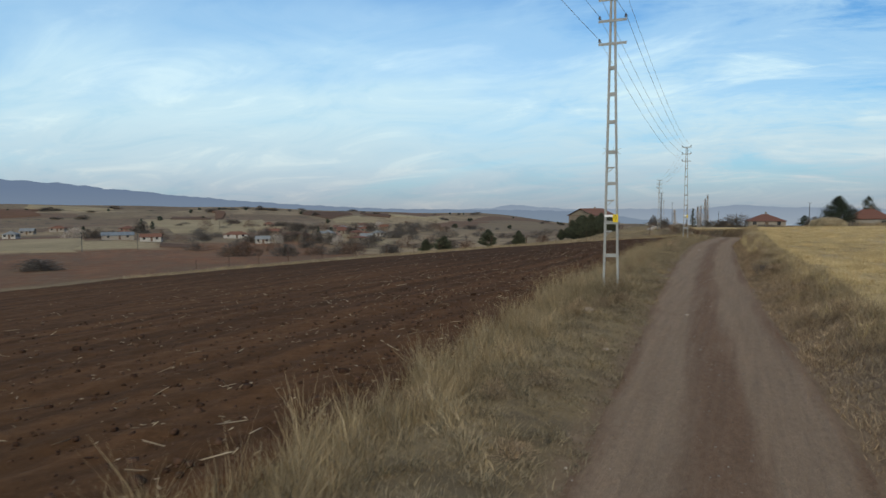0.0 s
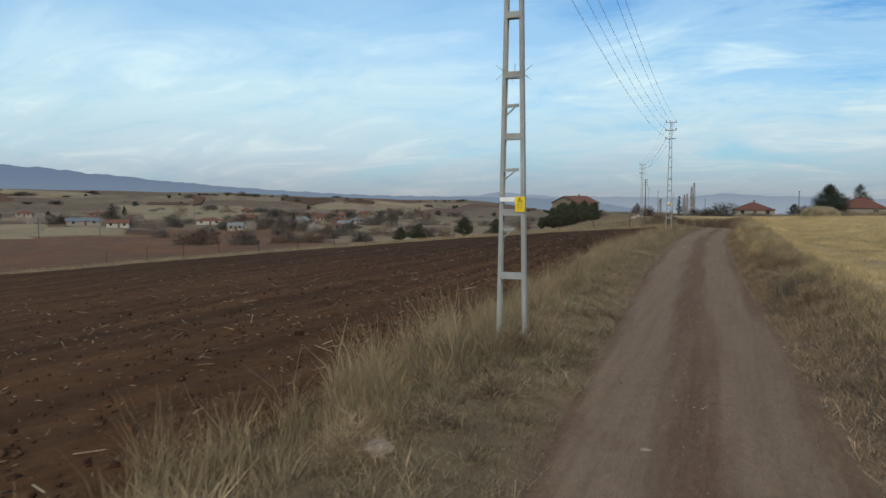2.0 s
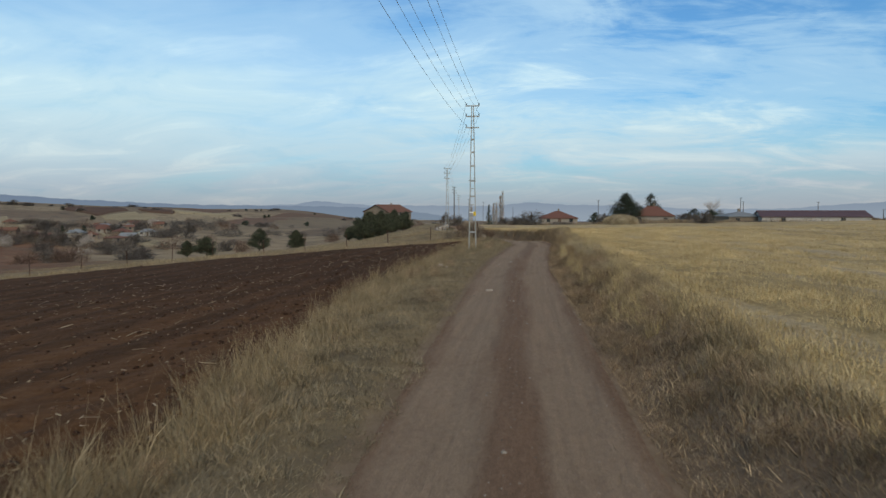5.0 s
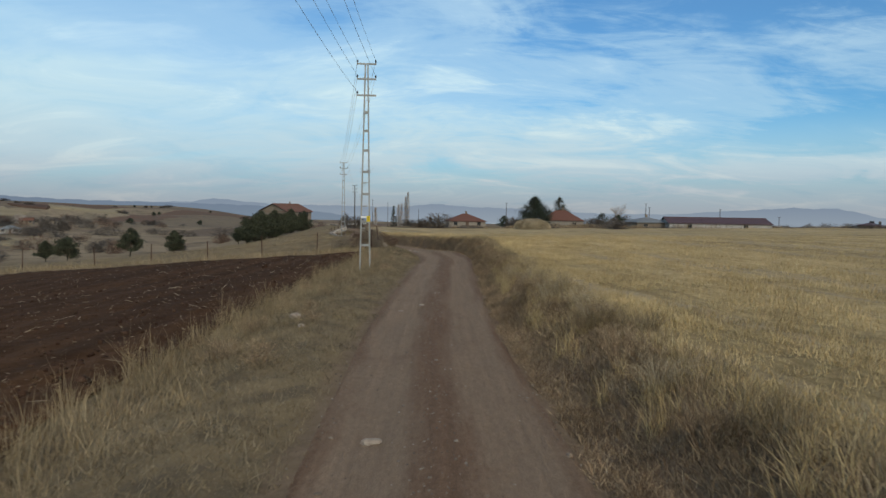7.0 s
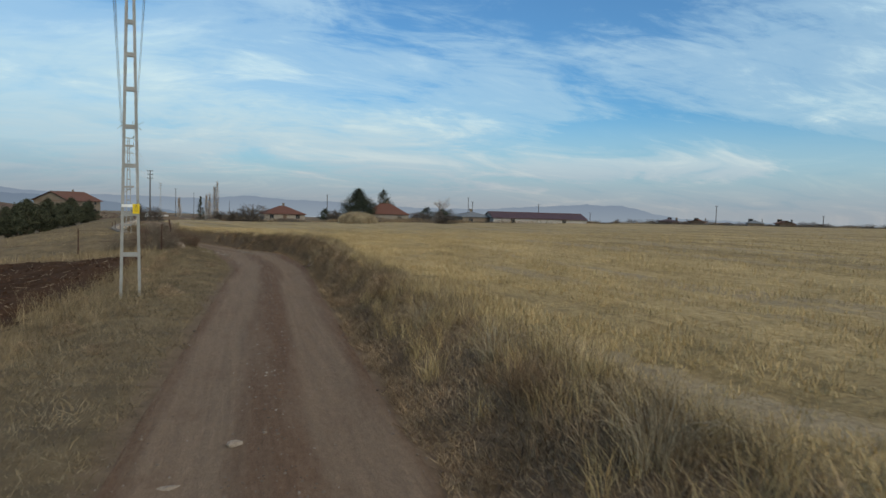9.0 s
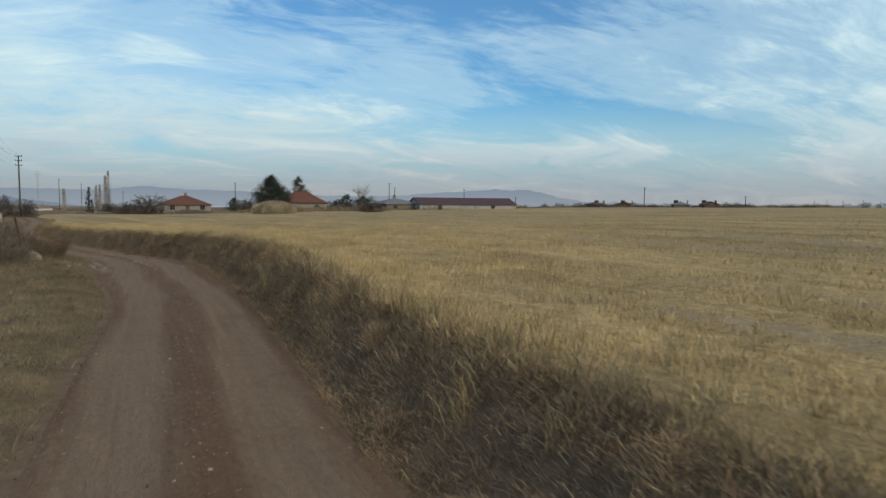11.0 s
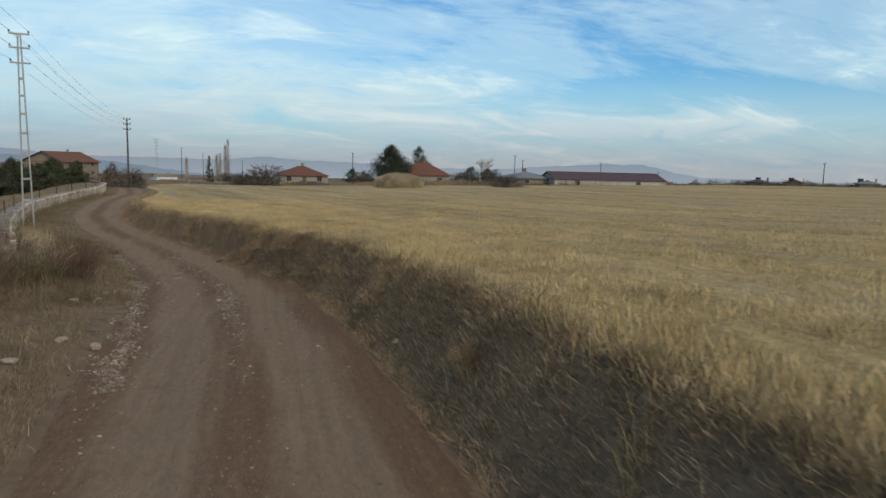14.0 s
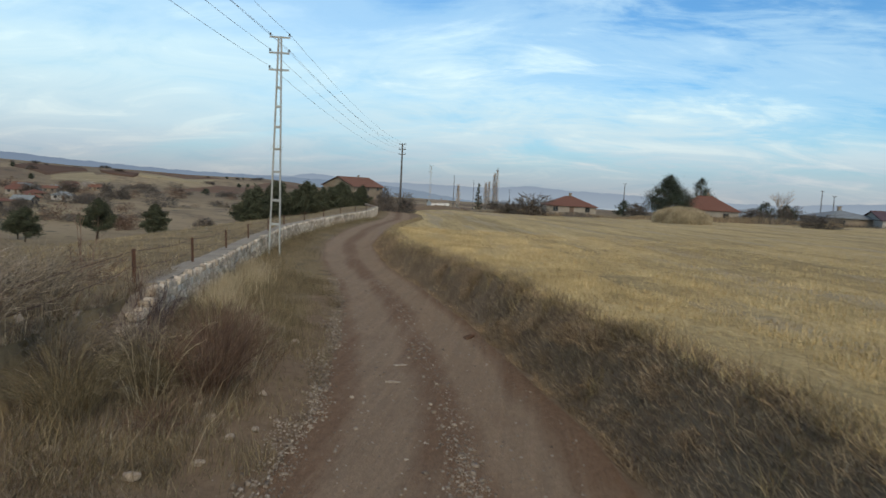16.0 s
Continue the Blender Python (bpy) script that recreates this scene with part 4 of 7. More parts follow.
MAT_TWIG_PALE = island("pale_twigs", [(0.0, (0.30, 0.25, 0.215)), (0.6, (0.42, 0.36, 0.31)), (1.0, (0.52, 0.45, 0.39))])
MAT_NEEDLE = island("pine_needles", [(0.0, (0.032, 0.036, 0.023)), (0.5, (0.056, 0.061, 0.037)), (1.0, (0.090, 0.094, 0.057))], 0.9)
MAT_NEEDLE_DARK = island("dark_needles", [(0.0, (0.022, 0.029, 0.021)), (0.5, (0.040, 0.050, 0.035)), (1.0, (0.068, 0.080, 0.054))], 0.9)
MAT_BARK = simple("bark", (0.050, 0.036, 0.027), (0.110, 0.084, 0.064), 5.0, 0.95, 0, 0.1, 0.6, 0.02, stretch=(1, 1, 0.2))

HOLLOW_Y, HOLLOW_U = 82.2, 0.15
g = np.random.default_rng(11)

# grass of the verge between road and soil: matted near the road, tall along the soil
n = 380000
y = g.uniform(4, 97, n) ** 1.0
y = np.where(g.uniform(0, 1, n) < 0.4, g.uniform(4, 40, n), y)
f = g.beta(1.05, 1.15, n)
x0, x1 = road_x(y) - road_half(y) + 0.10 - 0.14 * waves(y, 0 * y, 2.1, 5), verge_edge(y) - 0.30
x = x0 + (x1 - x0) * f
patch = waves(x, y, 2.3, 1) + 0.7 * waves(x, y, 0.9, 2)
keep = (g.uniform(-1.3, 1.0, n) < patch + 0.45 + 0.5 * f) & (g.uniform(0, 1, n) < 0.75 + 0.6 * waves(x, y, 0.62, 3)) & ~((y > 88.5) & (g.uniform(0, 1, n) < 0.94))
near_pole = np.maximum(np.exp(-(((x + 1.7) / 1.6) ** 2 + ((y - 22.5) / 2.2) ** 2)), np.exp(-(((x + 2.8) / 1.6) ** 2 + ((y - 70) / 2.5) ** 2)))
tall = (0.13 + 0.28 * f ** 1.6 + 0.12 * np.clip(patch, 0, 1) + 0.36 * near_pole) * g.uniform(0.55, 1.35, n)
tuft = np.clip(0.45 + 1.2 * waves(x, y, 0.55, 3) + 0.7 * waves(x, y, 1.5, 9), 0.03, 1.4)
tall *= (0.22 + 1.2 * tuft) * (0.62 + 0.38 * ease(0.35, 0.75, f)) * np.interp(y, [58, 66, 86], [1.0, 0.72, 0.7])
lean = np.clip(g.normal(0.92 - 0.55 * f ** 1.5, 0.2, n), 0.05, 0.97)
lush = (f + 0.5 * waves(x, y, 1.5, 9) + 0.3 * patch + g.normal(0, 0.22, n)) > 0.66
for name, sel, mat, label in (("verge_grass", keep & lush, MAT_GRASS, "tall straw-coloured dry grass between road and ploughed soil"),
                              ("matted_grass", keep & ~lush, MAT_TURF, "low matted grey-brown dead grass beside the road")):
    blades(name, x[sel], y[sel], tall[sel], (g.uniform(0.003, 0.007, n) + 0.005 * (g.uniform(0, 1, n) < 0.2))[sel], lean[sel], mat, label, "grass", 0.005)

# short litter between the tufts of the verge
n = 120000
y = np.where(g.uniform(0, 1, n) < 0.6, g.uniform(40, 90, n), g.uniform(4, 90, n))
f = g.uniform(0, 1, n)
x = road_x(y) - road_half(y) - 0.12 + (verge_edge(y) + 0.1 - road_x(y) + road_half(y)) * f
olive_ = waves(x, y, 1.9, 4) + 0.6 * waves(x, y, 0.6, 7) + g.normal(0, 0.4, n) > -0.1
for name, sel, mat, label in (("verge_litter", olive_, MAT_TURF, "short grey-olive litter between verge tufts"), ("verge_thatch", ~olive_, MAT_GRASS, "short straw-coloured thatch of the verge")):
    blades(name, x[sel], y[sel], g.uniform(0.04, 0.14, n)[sel], g.uniform(0.003, 0.008, n)[sel], np.clip(g.normal(0.82, 0.15, n), 0.1, 0.97)[sel], mat, label, "grass", 0.003, two=False)

# the bank on the other side, and its fringe of tall grass along the stubble
n = 300000
y = np.where(g.uniform(0, 1, n) < 0.35, g.uniform(3, 60, n), g.uniform(14, 150, n))
f = g.uniform(0, 1, n) ** 0.85
bw = bank_width(y)
x = road_x(y) + road_half(y) + 0.04 + (bw + 0.25) * f + 0.12 * waves(y, 0 * y, 1.9, 2)
patch = waves(x, y, 2.9, 5) + 0.7 * waves(x, y, 1.0, 6)
keep = (g.uniform(-1.5, 0.8, n) < patch + 0.7 + 0.8 * f) & (np.hypot((y - HOLLOW_Y) / 0.95, (x - road_x(y) - road_half(y) - HOLLOW_U) / 0.66) > 0.85 + 0.25 * waves(x, y, 0.5, 2))
tuft = np.clip(0.5 + 1.1 * waves(x, y, 0.7, 5) + 0.5 * waves(x, y, 1.9, 2), 0.05, 1.3)
tall = (0.08 + 0.15 * f ** 1.2 + 0.07 * np.clip(patch, 0, 1)) * g.uniform(0.5, 1.3, n) * (0.45 + 0.95 * tuft)
lean = np.clip(g.normal(0.84 - 0.16 * f, 0.22, n), 0.05, 0.97)
gold = (f + 0.16 * patch + g.normal(0, 0.15, n)) > np.interp(y, [20, 64, 74], [0.60, 0.66, 0.52])
weed = ~gold & (waves(x, y, 4.0, 9) + g.normal(0, 0.5, n) > -0.1)
for name, sel, mat, label in (("bank_grass", keep & gold, MAT_GRASS, "golden dry grass along the top of the road bank"),
                              ("bank_weeds", keep & weed, MAT_WEED, "dead brown weeds covering the road bank"),
                              ("bank_matted_grass", keep & ~gold & ~weed, MAT_GRASS_DULL, "grey-brown matted grass on the road bank")):
    blades(name, x[sel], y[sel], tall[sel], (g.uniform(0.003, 0.0065, n) + 0.004 * (g.uniform(0, 1, n) < 0.2))[sel], lean[sel], mat, label, "grass", 0.005)

# clumps of long pale straw hanging over the bank
m = 210
cy = np.where(g.uniform(0, 1, m) < 0.6, g.uniform(40, 66, m), g.uniform(14, 112, m))
cf = g.uniform(0.35, 1.05, m)
cx = road_x(cy) + road_half(cy) + (bank_width(cy) + 0.05) * cf
k = np.repeat(np.arange(m), 46)
n = len(k)
x, y = cx[k] + g.normal(0, 0.07, n), cy[k] + g.normal(0, 0.07, n)
blades("bank_straw_clumps", x, y, g.uniform(0.2, 0.52, n), g.uniform(0.003, 0.007, n), np.clip(g.normal(0.62, 0.22, n), 0.05, 0.95), MAT_STRAW, "clumps of long pale dry grass hanging over the road bank", "grass", 0.005)

# matted litter that covers the bank between the taller clumps
n = 260000
y = np.where(g.uniform(0, 1, n) < 0.6, g.uniform(44, 106, n), g.uniform(3, 130, n))
x = road_x(y) + road_half(y) + 0.04 + (bank_width(y) + 0.05) * g.uniform(0, 1, n) + 0.1 * waves(y, 0 * y, 1.3, 4)
keep = np.hypot((y - HOLLOW_Y) / 0.95, (x - road_x(y) - road_half(y) - HOLLOW_U) / 0.66) > 0.85 + 0.25 * waves(x, y, 0.5, 2)
brown_ = waves(x, y, 1.6, 2) + 0.6 * waves(x, y, 0.5, 6) + g.normal(0, 0.4, n) > 0
for name, sel, mat, label in (("bank_litter", keep & brown_, MAT_WEED, "short brown litter matting the road bank"), ("bank_thatch", keep & ~brown_, MAT_GRASS_DULL, "grey-brown thatch of dead grass on the road bank")):
    blades(name, x[sel], y[sel], g.uniform(0.05, 0.15, n)[sel], g.uniform(0.004, 0.012, n)[sel], np.clip(g.normal(0.86, 0.13, n), 0.1, 0.975)[sel], mat, label, "grass", 0.002, two=False)

# cut straw standing in drilled rows, flattened along the wheel lanes
n = 600000
d = np.where(g.uniform(0, 1, n) < 0.45, g.exponential(3.5, n), g.exponential(10, n))
y = g.uniform(18, 132, n)
turn = radians(ROW_TURN)
x = road_x(y) + road_half(y) + bank_width(y) - 0.1 + d
across = x * math.cos(turn) + y * math.sin(turn)
along = y * math.cos(turn) - x * math.sin(turn)
row = np.round(across / 0.20) * 0.20
x = x + (row - across) * 0.8 + g.normal(0, 0.03, n)
patch = waves(across * 1.6, along * 0.5, 4.0, 3) + 0.9 * waves(x, y, 0.9, 8) + 0.7 * waves(across * 2, along * 0.25, 3.4, 4)
keep = (g.uniform(-1.6, 0.9, n) < 1.25 * patch + 0.3) & (d < 55)
tall = g.uniform(0.07, 0.17, n) * np.clip(0.95 + 0.35 * patch, 0.4, 1.5)
blades("straw_stubble", x[keep], y[keep], tall[keep], (g.uniform(0.006, 0.014, n) * (1 + d / 25))[keep], np.clip(g.normal(0.55, 0.25, n), 0.02, 0.92)[keep], MAT_STRAW, "short golden cut straw standing in the stubble field", "straw", two=False)

# pasture beyond the fence and the wall
n = 60000
y = 90 + g.exponential(28, n)
x = np.where(y < 97, g.uniform(-55, -4, n), wall_x(y) - 0.8 - g.exponential(14, n))
keep = (y < 185) & (waves(x, y, 6, 3) + g.uniform(-0.9, 1.2, n) > 0)
keep &= ~inside_poly(x, y, FIELD_EDGE + [(4, -60)])
blades("pasture_grass", x[keep], y[keep], g.uniform(0.07, 0.24, n)[keep], g.uniform(0.006, 0.02, n)[keep], np.clip(g.normal(0.55, 0.2, n), 0.05, 0.9)[keep], MAT_GRASS, "pale dry pasture grass behind the fence and wall", "grass")
# strip of grass along the far edge of the soil
m = 9000
k = g.integers(0, 8, m)
e0, e1 = np.array(FIELD_EDGE)[k], np.array(FIELD_EDGE)[k + 1]
q = g.uniform(0, 1, m)[:, None]
p = e0 + (e1 - e0) * q
p[:, 1] += g.uniform(0.0, 3.2, m)
p[:, 0] -= g.uniform(-0.2, 1.2, m)
blades("field_edge_grass", p[:, 0], p[:, 1], g.uniform(0.15, 0.5, m), g.uniform(0.012, 0.03, m), np.clip(g.normal(0.35, 0.2, m), 0.05, 0.9), MAT_GRASS, "strip of pale dry grass edging the ploughed field", "grass")

# left of the road by the wall
n = 80000
y = g.uniform(96, 150, n)
y = np.where(g.uniform(0, 1, n) < 0.5, g.uniform(96, 112, n), y)
f = g.uniform(0, 1, n)
xa, xb = road_x(y) - road_half(y), wall_x(y) + 0.05
x = xa + (xb - xa) * f
patch = waves(x, y, 2.2, 7) + 0.6 * waves(x, y, 0.8, 3)
keep = (g.uniform(-1.2, 1.0, n) < patch + 1.4 * f - 0.55) & ((y > 101.5) | (g.uniform(0, 1, n) < 0.6))
tall = (0.10 + 0.34 * f + 0.15 * np.clip(patch, 0, 1)) * g.uniform(0.5, 1.35, n)
blades("roadside_grass", x[keep], y[keep], tall[keep], g.uniform(0.0035, 0.008, n)[keep], np.clip(g.normal(0.6, 0.26, n), 0.05, 0.95)[keep], MAT_OLIVE, "dry brown grass between the road and the stone wall", "grass")

# taller straw along the foot of the wall
n = 9000
y = g.uniform(102.5, 112, n)
x = wall_x(y) + 0.25 + np.abs(g.normal(0, 0.45, n))
keep = g.uniform(-0.6, 1, n) < waves(x, y, 1.6, 5) + 0.5 * waves(x, y, 0.5, 2)
blades("wall_straw", x[keep], y[keep], g.uniform(0.3, 0.75, n)[keep], g.uniform(0.004, 0.009, n)[keep], np.clip(g.normal(0.35, 0.2, n), 0.05, 0.95)[keep], MAT_STRAW_PALE, "tall pale dry grass along the foot of the stone wall", "grass")

# short matted grass on the trodden ground before the wall
n = 70000
y = g.uniform(84, 96.8, n)
x = road_x(y) - np.interp(y, [84, 92, 97], [1.75, 1.95, 2.3]) - g.uniform(0, 1, n) ** 0.8 * 3.2
patch = waves(x, y, 1.3, 8) + 0.7 * waves(x, y, 0.5, 3)
keep = g.uniform(-1.0, 1.0, n) < patch + np.interp(y, [84, 92, 95], [0.35, 0.2, -0.2])
for name, sel, mat, label in (("trodden_grass", keep & (patch > 0.7), MAT_OLIVE, "short straw-coloured tufts on trodden earth"), ("trodden_turf", keep & (patch <= 0.7), MAT_TURF, "short matted turf on trodden earth")):
    blades(name, x[sel], y[sel], g.uniform(0.06, 0.19, n)[sel], g.uniform(0.003, 0.007, n)[sel], np.clip(g.normal(0.8, 0.16, n), 0.1, 0.96)[sel], mat, label, "grass", 0.003)

# tangle of dead weeds between the shrubs at the end of the wall
n = 90000
y = g.uniform(94.6, 103.5, n)
rim_ = road_x(y) - road_half(y) - 0.75
x = rim_ - g.beta(1.15, 1.1, n) * (rim_ - wall_x(y) + 0.4)
patch = waves(x, y, 1.5, 4) + 0.6 * waves(x, y, 0.6, 6)
depth_ = (rim_ - x) / (rim_ - wall_x(y) + 0.4)
keep = g.uniform(-1.4, 0.8, n) < patch + 0.5
tall = (0.12 + 0.20 * np.clip(depth_ * 1.6, 0, 1) + 0.12 * np.clip(patch, -0.5, 1)) * g.uniform(0.45, 1.4, n) * np.interp(y, [94.6, 97.5, 99], [0.38, 0.62, 1.0])
red_ = np.exp(-(((x + 3.6) / 0.75) ** 2 + ((y - 99.2) / 1.4) ** 2))
kind_ = g.uniform(0, 1, n)
is_red = kind_ < 0.16 + 0.5 * red_
is_olive = ~is_red & (kind_ < 0.45 + 0.35 * waves(x, y, 2.3, 2))
for name, sel, mat, label in (("dead_weeds", keep & is_red, MAT_TWIG_RED, "reddish-brown dead weeds in front of the wall"),
                              ("olive_grass", keep & is_olive, MAT_OLIVE, "olive-straw dry grass among the dead weeds"),
                              ("tangled_weeds", keep & ~is_red & ~is_olive, MAT_TANGLE, "grey-brown tangled dead weeds in front of the wall")):
    blades(name, x[sel], y[sel], tall[sel], g.uniform(0.003, 0.0065, n)[sel], np.clip(g.normal(0.72, 0.22, n), 0.05, 0.96)[sel], mat, label, "weeds", 0.005)
n = 70
y = g.uniform(95.8, 101, n)
x = road_x(y) - road_half(y) - g.uniform(0.7, 3.0, n)
blades("dry_culms", x, y, g.uniform(0.7, 1.35, n), g.uniform(0.006, 0.010, n), np.clip(g.normal(0.72, 0.15, n), 0.2, 0.95), MAT_STALK, "single long pale dry stalks leaning over the weeds", "stalks")

# maize stalks and clods on the ploughed soil
def soil_points(n, y0, y1, spread):
    y = g.uniform(y0, y1, n)
    x = verge_edge(y) - g.exponential(spread, n)
    ok = inside_poly(x, y, FIELD_EDGE + [(4, -60)]) & (x < verge_edge(y) - 0.1)
    return x[ok], y[ok]


x, y = soil_points(3600, 6, 90, 12)
m = len(x)
long_ = np.where(g.uniform(0, 1, m) < 0.13, g.uniform(0.15, 0.5, m), g.uniform(0.03, 0.10, m))
size = np.stack([long_, g.uniform(0.006, 0.014, m), g.uniform(0.006, 0.013, m)], 1)
yaw = np.where(g.uniform(0, 1, m) < 0.5, g.normal(0.9, 0.5, m), g.uniform(0, 3.14, m))
blocks("maize_stalks", np.stack([x, y, land(x, y) + 0.05], 1), size, yaw, g.normal(0, 0.34, m), 0.35, MAT_STALK, "broken pale maize stalks lying on the ploughed soil", "crop residue", 5)
x, y = soil_points(15000, 6, 90, 9)
m = len(x)
s_ = g.gamma(1.6, 0.016, m) + 0.012
size = np.stack([s_, s_ * g.uniform(0.6, 1.1, m), s_ * g.uniform(0.5, 0.9, m)], 1)
blocks("soil_clods", np.stack([x, y, land(x, y) + 0.028 + s_ * 0.1], 1), size, g.uniform(0, 3.14, m), g.uniform(-0.5, 0.5, m), 0.45, MAT_CLOD, "loose dark red-brown clods on the ploughed field", "soil", 6)

m = 160
y = g.normal(HOLLOW_Y, 0.40, m)
x = road_x(y) + road_half(y) + HOLLOW_U + g.normal(0, 0.22, m)
s_ = g.gamma(1.5, 0.006, m) + 0.008
size = np.stack([s_, s_ * g.uniform(0.6, 1.1, m), s_ * g.uniform(0.5, 0.9, m)], 1)
blocks("earth_clods", np.stack([x, y, land(x, y) + 0.01], 1), size, g.uniform(0, 3.14, m), g.uniform(-0.5, 0.5, m), 0.45, MAT_EARTH, "crumbled reddish earth in a hollow of the bank", "soil", 16)

# gravel of the road: a berm along its edge near the bend, loose stones elsewhere
n = 13000
y = np.where(g.uniform(0, 1, n) < 0.85, g.uniform(90, 113, n), g.uniform(84, 130, n))
lane = g.choice(3, n, p=[0.62, 0.18, 0.20])
y = np.where(lane == 1, np.where(g.uniform(0, 1, n) < 0.55, g.normal(96.2, 1.5, n), y), y)
u = np.where(lane == 0, -np.interp(y, [90, 92, 95, 98, 101, 104, 108, 125], [1.4, 1.42, 1.60, 1.70, 1.74, 1.66, 1.52, 1.3]) + g.normal(0, 0.10, n) - 0.25 * np.abs(g.normal(0, 0.6, n)) * (waves(0 * y, y, 2.2, 3) > 0), np.where(lane == 1, 0.08 + g.normal(0, 0.12, n) + 0.06 * np.sin(y * 1.7), g.uniform(-1.4, 1.5, n)))
x = road_x(y) + u
s_ = g.gamma(1.5, 0.0068, n) + 0.0065
size = np.stack([s_, s_ * g.uniform(0.6, 1, n), s_ * g.uniform(0.4, 0.8, n)], 1)
blocks("gravel", np.stack([x, y, land(x, y) + 0.014 + 0.1 * s_], 1), size, g.uniform(0, 3.14, n), g.uniform(-0.3, 0.3, n), 0.4, MAT_GRAVEL, "pale loose gravel along the road edge and crown", "gravel", 7)
n = 5500
y = np.where(g.uniform(0, 1, n) < 0.5, g.uniform(8, 92, n), g.uniform(44, 90, n))
u = np.where(g.uniform(0, 1, n) < 0.6, g.normal(0.0, 0.24, n), np.where(g.uniform(0, 1, n) < 0.7, np.sign(g.uniform(-1, 1, n)) * g.normal(1.3, 0.14, n), g.uniform(-1.4, 1.4, n)))
s_ = g.gamma(1.6, 0.005, n) + 0.006
size = np.stack([s_, s_ * g.uniform(0.6, 1, n), s_ * g.uniform(0.4, 0.8, n)], 1)
x = road_x(y) + u
blocks("road_pebbles", np.stack([x, y, land(x, y) + 0.012 + 0.1 * s_], 1), size, g.uniform(0, 3.14, n), g.uniform(-0.3, 0.3, n), 0.4, MAT_GRAVEL, "small pale pebbles on the dirt road", "gravel", 8)


# ---- single stones ----
def stone(x, y, sx, sy, sz, turn, label, seed, mat=None, name="stone"):
    bm = bmesh.new()
    bmesh.ops.create_icosphere(bm, subdivisions=2, radius=0.5)
    r = random.Random(seed)
    off = Vector((r.uniform(0, 50), r.uniform(0, 50), r.uniform(0, 50)))
    for v in bm.verts:
        v.co *= 0.84 + 0.42 * noise.noise(v.co * 2.1 + off)
        v.co.z = max(v.co.z, -0.30)
    me = bpy.data.meshes.new(name)
    bm.to_mesh(me)
    bm.free()
    me.materials.append(mat or MAT_STONE)
    ob = new(name, me)
    ob.matrix_basis = pose(x, y, land_at(x, y) + 0.30 * sz, 0, 0, turn) @ Matrix.Diagonal((sx, sy, sz, 1))
    return tagged(ob, label, "stone")


stone(-1.33, 17.9, 0.36, 0.24, 0.20, 20, "pale flat rock lying in the verge grass", 1)
stone(0.78, 19.34, 0.13, 0.09, 0.05, 0, "small pale stone in the wheel track", 2)
stone(-0.11, 59.02, 0.20, 0.15, 0.08, 40, "pale stone on the crown of the road", 3)
stone(-0.62, 58.2, 0.22, 0.12, 0.05, 10, "flat pale stone in the wheel track", 4)
stone(-0.45, 48.7, 0.30, 0.18, 0.10, 10, "pale rock embedded in the wheel track", 5)
stone(-3.0, 57.0, 0.34, 0.26, 0.20, 60, "pale stone half hidden in verge grass", 6)
stone(-2.5, 55.2, 0.18, 0.14, 0.12, 10, "small pale stone in verge grass", 7)
stone(-1.52, 100.8, 0.26, 0.12, 0.06, 15, "flat pale stone pressed into the road", 8)
stone(-1.62, 101.9, 0.30, 0.10, 0.05, 5, "long flat stone pressed into the road", 9)
stone(-1.22, 91.9, 0.17, 0.13, 0.09, 70, "pale stone at the edge of the road", 10)
stone(-3.70, 102.5, 0.20, 0.16, 0.13, 30, "pale stone beside the gravel berm", 11)
stone(-3.35, 98.2, 0.16, 0.14, 0.11, 80, "rounded pale stone in the roadside grass", 12)
stone(-3.02, 97.9, 0.17, 0.13, 0.10, 15, "rounded pale stone near the berm", 13)
stone(-3.75, 96.3, 0.18, 0.15, 0.12, 45, "pale stone in roadside grass", 14)
stone(2.49, 90.98, 0.15, 0.12, 0.09, 45, "small pale stone at the foot of the bank", 15)
stone(-3.68, 93.8, 0.50, 0.40, 0.60, 20, "white limestone block fallen from the wall end", 16)
stone(-4.95, 98.4, 0.20, 0.16, 0.12, -15, "low white limestone slab in the shrubs", 17)
stone(-2.3, 90.9, 0.24, 0.18, 0.12, 30, "pale stone on bare earth", 18)
stone(-0.73, 104.84, 0.46, 0.22, 0.10, 75, "dark clod of earth on the road", 19, MAT_CLOD)
stone(-0.2, 13.9, 0.14, 0.10, 0.08, 30, "small white stone in verge grass", 20)

for k, (x, y, sx) in enumerate([(-2.9, 96.2, 0.20), (-2.6, 96.8, 0.14), (-2.62, 97.5, 0.15), (-2.5, 97.9, 0.13), (-2.95, 99.2, 0.15), (-3.7, 100.6, 0.2), (-2.1, 92.3, 0.20), (-1.62, 92.1, 0.26)]):
    stone(x, y, sx, sx * 0.72, sx * 0.55, k * 37, "pale loose stone beside the gravel berm", 40 + k)


# ---- wall, fences ----
def stone_mesh(seed):
    bm = bmesh.new()
    bmesh.ops.create_cube(bm, size=1.0)
    bmesh.ops.bevel(bm, geom=list(bm.edges), offset=0.16, segments=1, affect="EDGES")
    r = random.Random(seed)
    for v in bm.verts:
        v.co += Vector((r.uniform(-1, 1), r.uniform(-1, 1), r.uniform(-1, 1))) * 0.07
    me = bpy.data.meshes.new("stone")
    bm.to_mesh(me)
    bm.free()
    me.materials.append(MAT_WALL_STONE)
    return me


